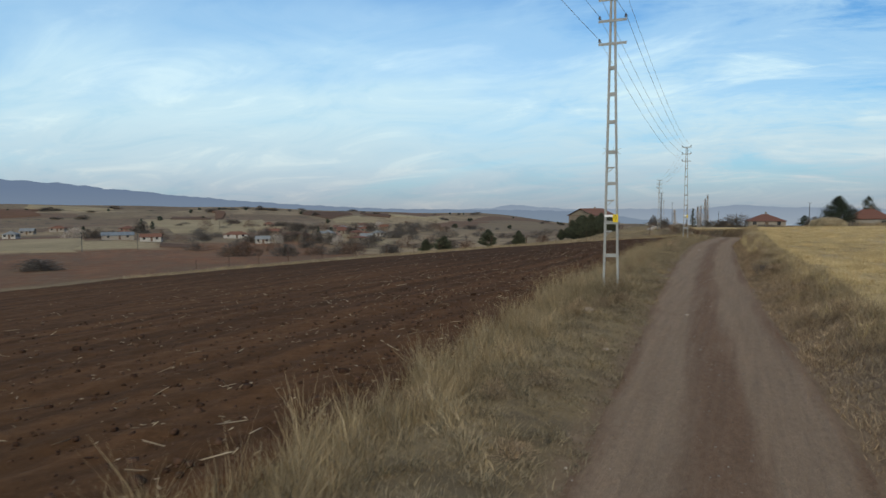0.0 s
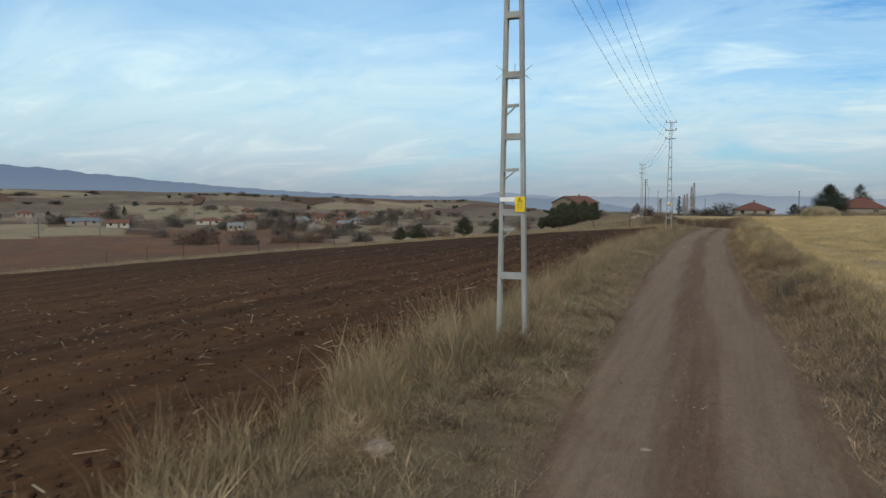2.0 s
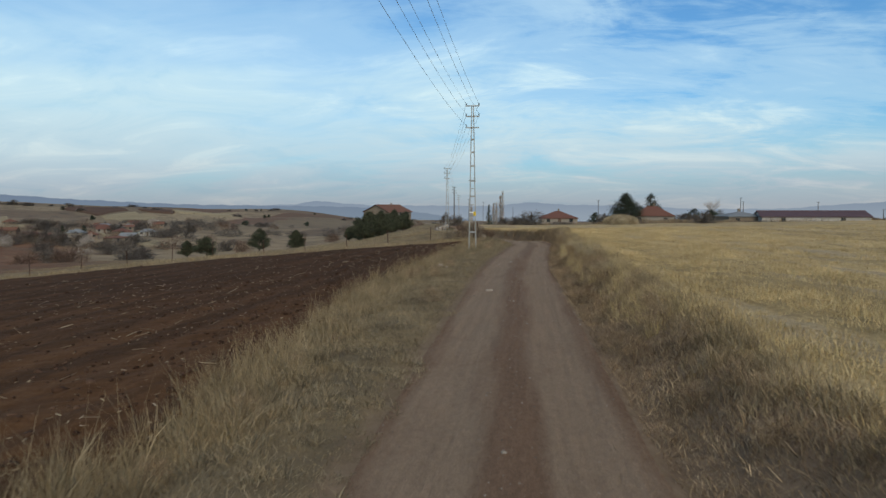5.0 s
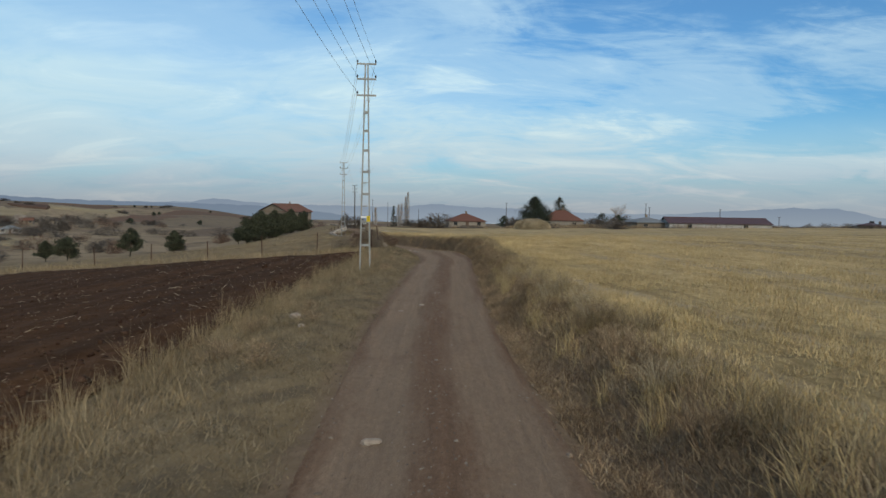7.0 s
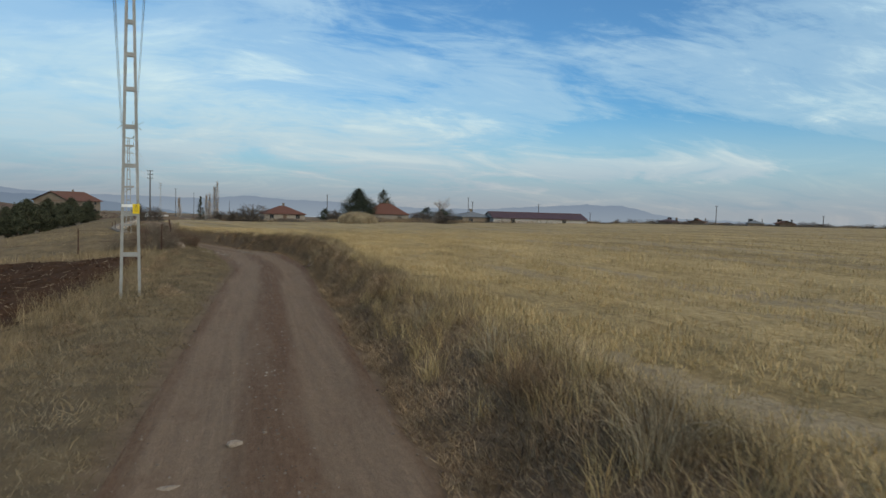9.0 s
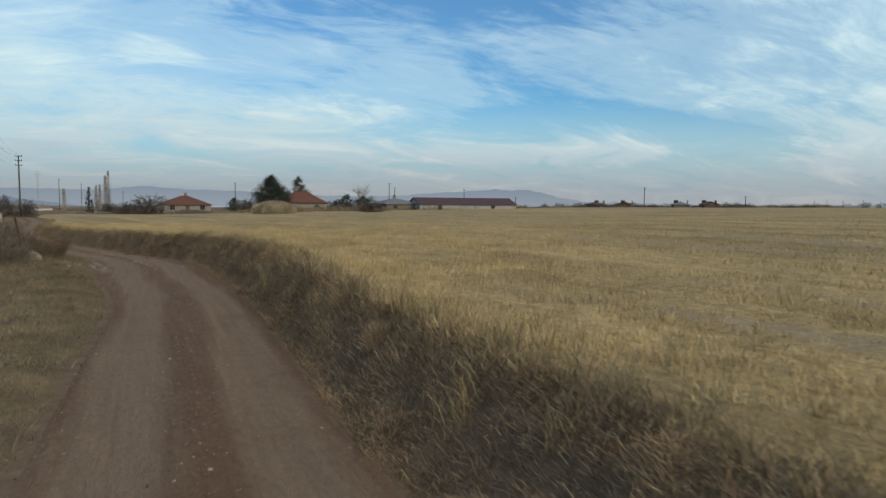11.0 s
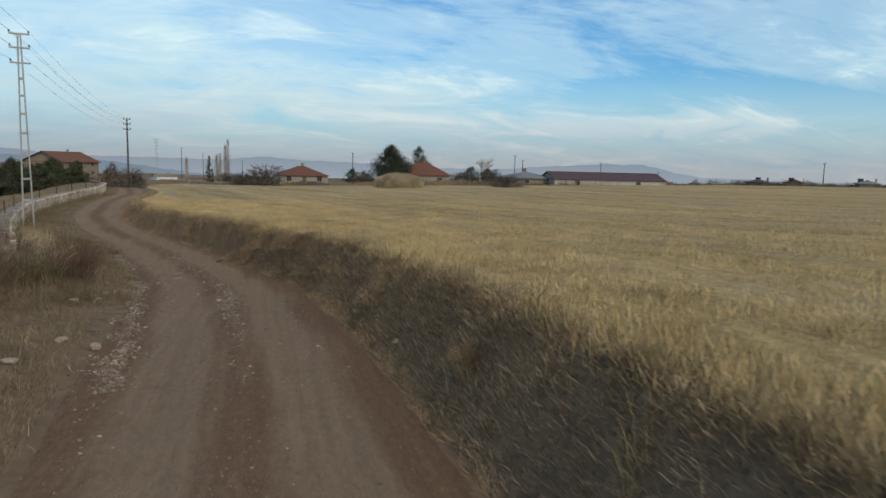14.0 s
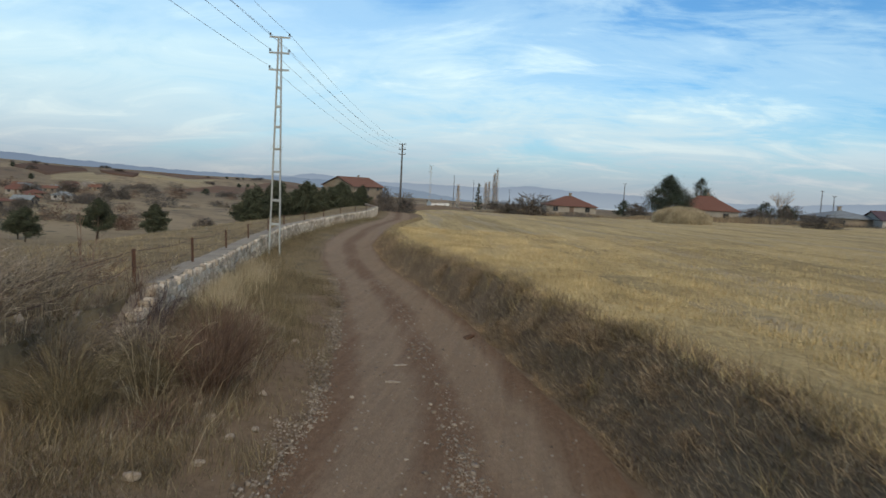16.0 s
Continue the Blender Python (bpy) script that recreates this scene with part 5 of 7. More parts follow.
def wall_stone_material():
    m, t, b = material("wall_stone", 0.92, 0, 0.2)
    v = place(t)
    rnd = t.nodes.new("ShaderNodeObjectInfo").outputs["Random"]
    c = tramp(t, rnd, [(0.0, (0.30, 0.235, 0.175)), (0.4, (0.46, 0.375, 0.29)), (0.75, (0.60, 0.51, 0.41)), (1.0, (0.38, 0.285, 0.21))])
    c = tmix(t, 1.0, c, tramp(t, tnoise(t, v, 3.0, 5, 0.7), [(0.3, 0.65), (0.7, 1.15)]), "MULTIPLY")
    t.links.new(c, b.inputs["Base Color"])
    tbump(t, b, tnoise(t, v, 9, 4), 0.6, 0.03)
    return m


MAT_WALL_STONE = wall_stone_material()
MAT_WALL_REST = island("wall_stone_rest", [(0.0, (0.30, 0.235, 0.175)), (0.35, (0.46, 0.375, 0.29)), (0.8, (0.60, 0.51, 0.41)), (1.0, (0.38, 0.285, 0.21))])
MAT_MORTAR = simple("lime_mortar", (0.17, 0.135, 0.105), (0.27, 0.22, 0.175), 6.0, 0.95, 0, 0.1, 0.5, 0.01)


def wall_frame(y):
    """Point on the wall's line, its direction and the side facing the road."""
    p = Vector((float(wall_x(y)), y, 0))
    q = Vector((float(wall_x(y + 0.5)), y + 0.5, 0))
    way = (q - p).normalized()
    return p, way, Vector((way.y, -way.x, 0))


def strip(bm, ys, inner, outer, low, high):
    """A band along the wall's line between two offsets and two heights."""
    last = None
    for yy in ys:
        p, way, out_ = wall_frame(yy)
        a, b = p + out_ * inner, p + out_ * outer
        z0, z1 = low(yy), high(yy)
        ring = [bm.verts.new((a.x, a.y, z0)), bm.verts.new((b.x, b.y, z0)), bm.verts.new((b.x, b.y, z1)), bm.verts.new((a.x, a.y, z1))]
        if last:
            for i in range(4):
                bm.faces.new((last[i], last[(i + 1) % 4], ring[(i + 1) % 4], ring[i]))
        else:
            bm.faces.new(ring[::-1])
        last = ring
    bm.faces.new(last)


stone_wall = thing("stone_wall", pose(0, 0, 0), "low limestone rubble wall with a cement top along the road", "wall", kind="structure")
ys = list(np.arange(99.0, 178, 0.4))


def broken(yy):
    """How far the wall has crumbled towards its end."""
    return 0.62 * max(0.0, 1 - (yy - 99.0) / 1.9) ** 1.2


bm = bmesh.new()
strip(bm, ys, -0.40, -0.03, lambda yy: wall_top(yy) - 1.6, lambda yy: wall_top(yy) - 0.05 - broken(yy))
part("wall_core", bm, MAT_MORTAR, stone_wall)
bm = bmesh.new()
strip(bm, [yy for yy in ys if yy > 100.85], -0.50, -0.02, lambda yy: wall_top(yy) - 0.10, lambda yy: wall_top(yy) + 0.012 * math.sin(yy * 5))
part("wall_top", bm, MAT_CAP, stone_wall, "rough grey cement capping")
meshes = [stone_mesh(i) for i in range(9)]
r = random.Random(4)
far_pos, far_size, far_yaw = [], [], []
made = 0
yy = 97.8
courses = [-0.09, -0.22, -0.35, -0.48, -0.61, -0.74]
for c, dz in enumerate(courses):
    yy = 98.9 + r.uniform(0, 0.2)
    while yy < 176:
        wide = r.uniform(0.07, 0.21)
        tall = r.uniform(0.10, 0.18)
        p, way, out_ = wall_frame(yy)
        z = float(wall_top(yy)) + dz + r.uniform(-0.02, 0.02)
        if dz > 0.02 - broken(yy) and yy < 101:
            yy += wide
            continue
        turn = math.degrees(math.atan2(way.y, way.x))
        at = p + out_ * (-0.02 + r.uniform(-0.015, 0.025))
        if yy < 109.5 and made < 300:
            ob = new("stone", r.choice(meshes))
            ob.parent = stone_wall
            ob.matrix_basis = pose(at.x, at.y, z, r.uniform(-6, 6), r.uniform(-8, 8), turn + r.uniform(-5, 5)) @ Matrix.Diagonal((wide, 0.16, tall, 1))
            made += 1
        else:
            far_pos.append((at.x, at.y, z))
            far_size.append((wide, 0.15, tall))
            far_yaw.append(radians(turn))
        yy += wide + r.uniform(0.01, 0.035)
rest = blocks("wall_stones", np.array(far_pos), np.array(far_size), np.array(far_yaw), np.zeros(len(far_pos)), 0.22, MAT_WALL_REST, "", "", 9)
rest.parent = stone_wall


def wire_run(name, pts, mat, thick, parent):
    cu = bpy.data.curves.new(name, "CURVE")
    cu.dimensions, cu.bevel_depth, cu.bevel_resolution = "3D", thick, 0
    sp = cu.splines.new("POLY")
    sp.points.add(len(pts) - 1)
    for q, p in zip(sp.points, pts):
        q.co = (*p, 1)
    cu.materials.append(mat)
    ob = new(name, cu)
    ob.parent = parent
    return ob


def sagging(tops, sag, rnd):
    pts = []
    for a, b in zip(tops, tops[1:]):
        for k in range(6):
            f = k / 6
            p = Vector(a).lerp(Vector(b), f)
            p.z -= sag * 4 * f * (1 - f) * rnd.uniform(0.7, 1.3)
            pts.append(p)
    pts.append(Vector(tops[-1]))
    return pts


wall_fence = thing("fence", pose(0, 0, 0), "rusty iron posts with barbed wire on top of the stone wall", "fence")
r = random.Random(9)
post_y = [100.9 + 5.2 * k for k in range(15)]
tops, mids = [], []
for i, yy in enumerate(post_y):
    p, way, out_ = wall_frame(yy)
    p = p - out_ * 0.36
    z = float(wall_top(yy))
    h_ = 0.56 + r.uniform(-0.03, 0.03)
    lean_ = Vector((r.uniform(-0.03, 0.03), r.uniform(-0.03, 0.03), h_))
    bm = bmesh.new()
    beam(bm, p + Vector((0, 0, z - 0.3)), p + Vector((0, 0, z)) + lean_, 0.052, 0.012, way)
    beam(bm, p + Vector((0, 0, z - 0.3)) + out_ * 0.022, p + Vector((0, 0, z)) + lean_ + out_ * 0.022, 0.012, 0.05, way)
    part("post", bm, MAT_RUST, wall_fence)
    tops.append(p + Vector((0, 0, z)) + lean_ * 0.93)
    mids.append(p + Vector((0, 0, z)) + lean_ * 0.45)
start = Vector((-4.4, 95.0, 0.55))
wire_run("barbed_wire", sagging([start] + tops, 0.05, r), MAT_RUST, 0.006, wall_fence)
wire_run("barbed_wire", sagging([start - Vector((0, 0, 0.3))] + mids, 0.05, r), MAT_RUST, 0.006, wall_fence)

field_fence = thing("fence", pose(0, 0, 0), "thin dark stakes with slack wire between soil and pasture", "fence")
line = [(-4.6, 92.2), (-25, 91.2), (-30, 90.4), (-36, 86), (-41, 80), (-50, 70.5), (-58, 58)]
tops, mids = [], []
for (xa, ya), (xb, yb) in zip(line, line[1:]):
    length = math.hypot(xb - xa, yb - ya)
    for k in range(max(1, round(length / 4.0))):
        f = k / max(1, round(length / 4.0))
        px, py = xa + (xb - xa) * f, ya + (yb - ya) * f + r.uniform(-0.15, 0.15)
        z = land_at(px, py)
        h_ = r.uniform(1.35, 1.65)
        top = Vector((px + r.uniform(-0.08, 0.08), py + r.uniform(-0.08, 0.08), z + h_))
        bm = bmesh.new()
        rod(bm, (px, py, z - 0.3), top, 0.045, 0.032, 6)
        part("stake", bm, MAT_RUST, field_fence)
        tops.append(Vector((px, py, z + h_ * 0.92)))
        mids.append(Vector((px, py, z + h_ * 0.5)))
wire_run("fence_wire", sagging(tops, 0.06, r), MAT_RUST, 0.006, field_fence)
wire_run("fence_wire", sagging(mids, 0.06, r), MAT_RUST, 0.006, field_fence)
end_post = thing("fence_post", pose(-4.25, 94.9, land_at(-4.25, 94.9), 0, -9, 0), "leaning dark iron post at the end of the wall", "post")
bm = bmesh.new()
beam(bm, (0, 0, -0.3), (0, 0, 1.35), 0.07, 0.012, (1, 0, 0))
beam(bm, (0.03, 0.03, -0.3), (0.03, 0.03, 1.35), 0.012, 0.07, (1, 0, 0))
part("bar", bm, MAT_RUST, end_post)


# ---- trees and shrubs ----
def twig_mesh(name, segs, mat):
    """Thin three-sided sticks from a list of (start, end, r1, r2), in one mesh."""
    s = np.array([(*a, *b) for a, b, _, _ in segs])
    r1, r2 = np.array([q[2] for q in segs]), np.array([q[3] for q in segs])
    a, b = s[:, :3], s[:, 3:]
    d = b - a
    d /= np.linalg.norm(d, axis=1, keepdims=True) + 1e-9
    ref = np.where(np.abs(d[:, 2:3]) > 0.9, np.array([[1.0, 0, 0]]), np.array([[0, 0, 1.0]]))
    p = np.cross(d, ref)
    p /= np.linalg.norm(p, axis=1, keepdims=True) + 1e-9
    q = np.cross(d, p)
    ring = []
    for e, rr in ((a, r1), (b, r2)):
        for k in range(3):
            t_ = k * 2.0944
            ring.append(e + (p * math.cos(t_) + q * math.sin(t_)) * rr[:, None])
    v = np.stack(ring, 1).reshape(-1, 3)
    f = (np.arange(len(s))[:, None, None] * 6 + np.array([[0, 1, 4, 3], [1, 2, 5, 4], [2, 0, 3, 5]])[None]).reshape(-1, 4)
    me = bpy.data.meshes.new(name)
    mesh_fill(me, v, f)
    me.materials.append(mat)
    return me


def grow(segs, start, way, length, radius, depth, rnd, spread, kids, limit):
    """A limb that bends and forks."""
    if len(segs) > limit:
        return
    end = start + way * length
    segs.append((start, end, radius, radius * 0.62))
    if depth == 0:
        return
    for k in range(kids):
        tilt = Vector((rnd.gauss(0, spread), rnd.gauss(0, spread), rnd.gauss(0.08, spread * 0.7)))
        f = 1.0 if k == 0 else rnd.uniform(0.35, 1.0)
        grow(segs, start.lerp(end, f), (way + tilt).normalized(), length * rnd.uniform(0.62, 0.9), radius * 0.6, depth - 1, rnd, spread, kids, limit)


def child(name, me, parent, label=""):
    ob = new(name, me)
    ob.parent = parent
    return tagged(ob, label)


def shrub(x, y, wide, tall, stems, mat, label, seed, depth=3, kids=3, thick=0.012, group="", z=None):
    rnd = random.Random(seed)
    sh = thing("shrub", pose(x, y, (land_at(x, y) if z is None else z) - 0.03, 0, 0, rnd.uniform(0, 360)), label, "shrub", group)
    segs = []
    for _ in range(stems):
        a, q = rnd.uniform(0, 6.283), rnd.uniform(0, 1) ** 0.5
        root = Vector((math.cos(a) * q * wide * 0.22, math.sin(a) * q * wide * 0.22, 0))
        way = Vector((math.cos(a) * q * wide / tall * 0.55, math.sin(a) * q * wide / tall * 0.55, 1)).normalized()
        grow(segs, root, way, tall * rnd.uniform(0.30, 0.46), thick, depth, rnd, 0.33, kids, stems * 60)
    child("branchwork", twig_mesh("branchwork", segs, mat), sh)
    return sh


def leaf_cloud(points, size, seed, thin=0.33):
    """Small crossed leaf sprays round the given points."""
    gg = np.random.default_rng(seed)
    n = len(points)
    a = gg.normal(0, 1, (n, 3))
    a /= np.linalg.norm(a, axis=1, keepdims=True)
    b = np.cross(a, gg.normal(0, 1, (n, 3)))
    b /= np.linalg.norm(b, axis=1, keepdims=True) + 1e-9
    s = size * gg.uniform(0.55, 1.3, n)[:, None]
    v = np.stack([points - a * s, points - b * s * thin, points + a * s, points + b * s * thin], 1).reshape(-1, 3)
    return v, np.arange(n)[:, None] * 4 + np.array([0, 1, 2, 3])


def pine(x, y, tall, wide, mat, label, seed, leaves=900, bare=0.16, shape=1.0, size=0.22, z=None, group=""):
    rnd = random.Random(seed)
    gg = np.random.default_rng(seed)
    tr = thing("pine_tree", pose(x, y, (land_at(x, y) if z is None else z) - 0.05, 0, 0, rnd.uniform(0, 360)), label, "tree", group)
    bm = bmesh.new()
    bend = Vector((rnd.uniform(-0.04, 0.04) * tall, rnd.uniform(-0.04, 0.04) * tall, tall * 0.55))
    rod(bm, (0, 0, 0), bend, 0.028 * tall, 0.018 * tall, 8)
    rod(bm, bend, (bend.x * 1.3, bend.y * 1.3, tall * 0.95), 0.018 * tall, 0.004 * tall, 8)
    part("trunk", bm, MAT_BARK, tr)
    segs, pts = [], []
    limbs = 54 if leaves < 10000 else 150
    for k in range(limbs):
        f = bare + (1 - bare) * (k + rnd.uniform(0, 1)) / limbs
        reach = wide / 2 * max(0.05, (1 - ((f - bare) / (1 - bare)) ** (1.5 * shape))) * min(1, 0.55 + (f - bare) * 4) * rnd.uniform(0.6, 1.2)
        a = rnd.uniform(0, 6.283)
        base = Vector((bend.x * f, bend.y * f, f * tall * 0.93))
        tip = base + Vector((math.cos(a) * reach, math.sin(a) * reach, rnd.uniform(0.1, 0.55) * reach + 0.03 * tall))
        segs.append((base, tip, 0.010 * tall * (1.1 - f), 0.003 * tall))
        m = max(8, int(leaves / limbs * (0.4 + 1.4 * reach / (wide / 2))))
        q = gg.uniform(0.2, 1.05, m) ** 0.6
        b0, t0 = np.array(base), np.array(tip)
        pts.append(b0 + (t0 - b0) * q[:, None] + gg.normal(0, (0.052 if mat is MAT_NEEDLE_DARK else 0.046) * wide + 0.04, (m, 3)) * np.array([1, 1, 0.75]))
    top_ = np.array([bend.x * 1.2, bend.y * 1.2, tall * 0.93])
    pts.append(top_ + gg.normal(0, 1, (max(10, leaves // 50), 3)) * np.array([0.018 * wide, 0.018 * wide, 0.035 * tall]))
    child("branchwork", twig_mesh("branchwork", segs, MAT_BARK), tr)
    v, f = leaf_cloud(np.concatenate(pts), size, seed, 0.20)
    me = bpy.data.meshes.new("crown")
    mesh_fill(me, v, f)
    me.materials.append(mat)
    child("crown", me, tr)
    return tr


def bare_tree(x, y, tall, wide, mat, label, seed, depth=5, kids=3, name="bare_tree", z=None, upright=0.0, thick=None, limit=1500):
    rnd = random.Random(seed)
    tr = thing(name, pose(x, y, (land_at(x, y) if z is None else z) - 0.05, 0, 0, rnd.uniform(0, 360)), label, "tree")
    thick = thick or 0.022 * tall
    bm = bmesh.new()
    rod(bm, (0, 0, 0), (0, 0, tall * 0.3), thick, thick * 0.75, 8)
    part("trunk", bm, MAT_BARK, tr)
    segs = []
    for k in range(7 if not upright else 26):
        a = rnd.uniform(0, 6.283)
        if upright:
            for _ in range(11):
                a, f = a + 2.4, rnd.uniform(0.06, 0.9)
                reach = wide / 2 * math.sin(math.pi * min(1, 0.18 + f * 0.82)) * rnd.uniform(0.5, 1.0)
                root, tip = Vector((0, 0, f * tall)), Vector((math.cos(a) * reach, math.sin(a) * reach, min(0.99, f + rnd.uniform(0.1, 0.2)) * tall))
                segs.append((root, tip, thick * 0.34, thick * 0.16))
                for _ in range(6):
                    q = root.lerp(tip, rnd.uniform(0.3, 0.95))
                    segs.append((q, q + Vector((rnd.gauss(0, 0.22), rnd.gauss(0, 0.22), rnd.uniform(0.5, 1.3))), thick * 0.26, thick * 0.12))
        else:
            q = rnd.uniform(0.2, 1.0) * wide / tall
            way = Vector((math.cos(a) * q, math.sin(a) * q, 1)).normalized()
            grow(segs, Vector((0, 0, tall * rnd.uniform(0.18, 0.32))), way, tall * 0.25, thick * 0.55, depth - 1, rnd, 0.36, kids, limit)
    if upright:
        segs.append((Vector((0, 0, tall * 0.3)), Vector((0, 0, tall)), thick * 0.75, thick * 0.12))
    child("branchwork", twig_mesh("branchwork", segs, mat), tr)
    return tr


# fallen stones where the wall breaks off
r = random.Random(17)
for k in range(40):
    f = r.uniform(0, 1)
    sx = r.uniform(0.06, 0.16)
    stone(-5.35 + 0.6 * f + r.gauss(0, 0.18), 99.3 - 2.0 * f + r.gauss(0, 0.15), sx, sx * r.uniform(0.6, 0.9), sx * r.uniform(0.5, 0.8), r.uniform(0, 180), "pale limestone fallen from the broken wall end", 70 + k)


def thicket_mesh(seed, sticks, fine, mat, stiff=0.8):
    """A dome of fine twigs one metre wide and one high, thick within and ragged at the rim."""
    gg = np.random.default_rng(seed)
    a = gg.uniform(0, 6.283, sticks)
    q = gg.uniform(0, 1, sticks) ** 0.6
    h = gg.uniform(0.0, 0.86, sticks)
    reach = q * 0.5 * np.sqrt(np.clip(1 - (h - 0.25) ** 2 / 0.5, 0.05, 1)) * (1 + 0.22 * np.sin(a * 3 + seed) + 0.12 * np.sin(a * 7 + 2 * seed))
    p = np.stack([np.cos(a) * reach, np.sin(a) * reach, h * (1 + 0.2 * np.sin(a * 2 + seed))], 1)
    d = np.stack([np.cos(a) * q, np.sin(a) * q, np.full(sticks, stiff)], 1) + gg.normal(0, 0.45, (sticks, 3))
    d /= np.linalg.norm(d, axis=1, keepdims=True)
    length = gg.uniform(0.08, 0.26, sticks)[:, None]
    e = p + d * length
    thick = fine * gg.uniform(0.5, 1.5, sticks)
    segs = [(tuple(p[i]), tuple(e[i]), thick[i], thick[i] * 0.4) for i in range(sticks)]
    stems = []
    for _ in range(4):
        t_ = gg.uniform(0, 6.283)
        knee = (0.18 * math.cos(t_), 0.18 * math.sin(t_), gg.uniform(0.25, 0.4))
        stems.append(twig_mesh("stem", [((0.05 * math.cos(t_), 0.05 * math.sin(t_), -0.05), knee, fine * 3, fine * 2), (knee, (0.34 * math.cos(t_ + 0.3), 0.34 * math.sin(t_ + 0.3), gg.uniform(0.55, 0.9)), fine * 2, fine)], mat))
    return twig_mesh("branchwork", segs, mat), stems


def thicket(x, y, wide, tall, me, label, seed, group="", z=None):
    rnd = random.Random(seed)
    sh = thing("shrub", pose(x, y, (land_at(x, y) if z is None else z) - 0.05 * tall, 0, 0, rnd.uniform(0, 360)), label, "shrub", group)
    m = Matrix.Diagonal((wide, wide * rnd.uniform(0.8, 1.1), tall, 1))
    ob = tagged(child("branchwork", me[0], sh), kind="stuff")
    ob.matrix_basis = m
    for stem_me in me[1]:
        child("stem", stem_me, sh).matrix_basis = m
    return sh


def thicket_mass(name, spots, meshes, mat, label, seed):
    """Many small thickets that nobody could count, in one mesh. spots: x, y, width and height."""
    rnd = np.random.default_rng(seed)
    vs, fs, base = [], [], 0
    for i, (x, y, wide, tall) in enumerate(spots):
        me = meshes[i % len(meshes)][0]
        co = np.empty(len(me.vertices) * 3, np.float32)
        me.vertices.foreach_get("co", co)
        co = co.reshape(-1, 6, 3)[:: 3 if tall < 2 else 2].reshape(-1, 3)
        a = rnd.uniform(0, 6.283)
        c, s_ = math.cos(a) * wide, math.sin(a) * wide
        vs.append(np.stack([x + co[:, 0] * c - co[:, 1] * s_, y + co[:, 0] * s_ + co[:, 1] * c, land_at(x, y) - 0.05 * tall + co[:, 2] * tall], 1))
        k = len(co) // 6
        fs.append(base + (np.arange(k)[:, None, None] * 6 + np.array([[0, 1, 4, 3], [1, 2, 5, 4], [2, 0, 3, 5]])[None]).reshape(-1, 4))
        base += len(co)
    me = bpy.data.meshes.new(name)
    mesh_fill(me, np.concatenate(vs), np.concatenate(fs))
    me.materials.append(mat)
    return tagged(new(name, me), label, "scrub", kind="stuff")


THICKETS = [thicket_mesh(k, 850, 0.010, MAT_TWIG, 0.6 + 0.2 * (k % 3)) for k in range(4)]
THICKETS_PALE = [thicket_mesh(10 + k, 800, 0.0065, MAT_TWIG_PALE, 1.3) for k in range(2)]
NEAR_GREY = [thicket_mesh(20 + k, 2800, 0.0015, MAT_TANGLE, 0.8) for k in range(2)]
NEAR_RED = [thicket_mesh(30 + k, 2000, 0.0016, MAT_TWIG_RED, 1.5) for k in range(2)]

def fan_shrub(x, y, wide, tall, stems, mat, label, seed, thick=0.004, twigs=4, arch=0.5, name="shrub", category="shrub"):
    """Thin stems that rise from one foot, arch outwards and carry fine side twigs."""
    rnd = random.Random(seed)
    sh = thing(name, pose(x, y, land_at(x, y) - 0.03, 0, 0, rnd.uniform(0, 360)), label, category)
    segs = []
    for _ in range(stems):
        a, q = rnd.uniform(0, 6.283), rnd.uniform(0.05, 1) ** 0.6
        out_ = Vector((math.cos(a), math.sin(a), 0))
        p = out_ * (q * wide * 0.16) + Vector((rnd.gauss(0, 0.03), rnd.gauss(0, 0.03), 0))
        high, reach = tall * rnd.uniform(0.55, 1.05) * (1 - 0.25 * q), wide * 0.5 * q * rnd.uniform(0.6, 1.1)
        steps = 5
        for k in range(steps):
            f0, f1 = k / steps, (k + 1) / steps
            e = p + out_ * (reach * (f1 ** (1 + arch) - f0 ** (1 + arch))) + Vector((rnd.gauss(0, 0.012), rnd.gauss(0, 0.012), high * (math.sin(f1 * 1.57 * (0.6 + 0.5 * arch)) - math.sin(f0 * 1.57 * (0.6 + 0.5 * arch))) / math.sin(1.57 * (0.6 + 0.5 * arch))))
            segs.append((p, e, thick * (1.1 - 0.8 * f0), thick * (1.1 - 0.8 * f1)))
            if k:
                for _ in range(twigs):
                    way = (e - p).normalized() + Vector((rnd.gauss(0, 0.55), rnd.gauss(0, 0.55), rnd.gauss(0.1, 0.4)))
                    c = p.lerp(e, rnd.random())
                    segs.append((c, c + way.normalized() * tall * rnd.uniform(0.05, 0.17), thick * 0.5, thick * 0.2))
            p = e
    child("branchwork", twig_mesh("branchwork", segs, mat), sh)
    return sh


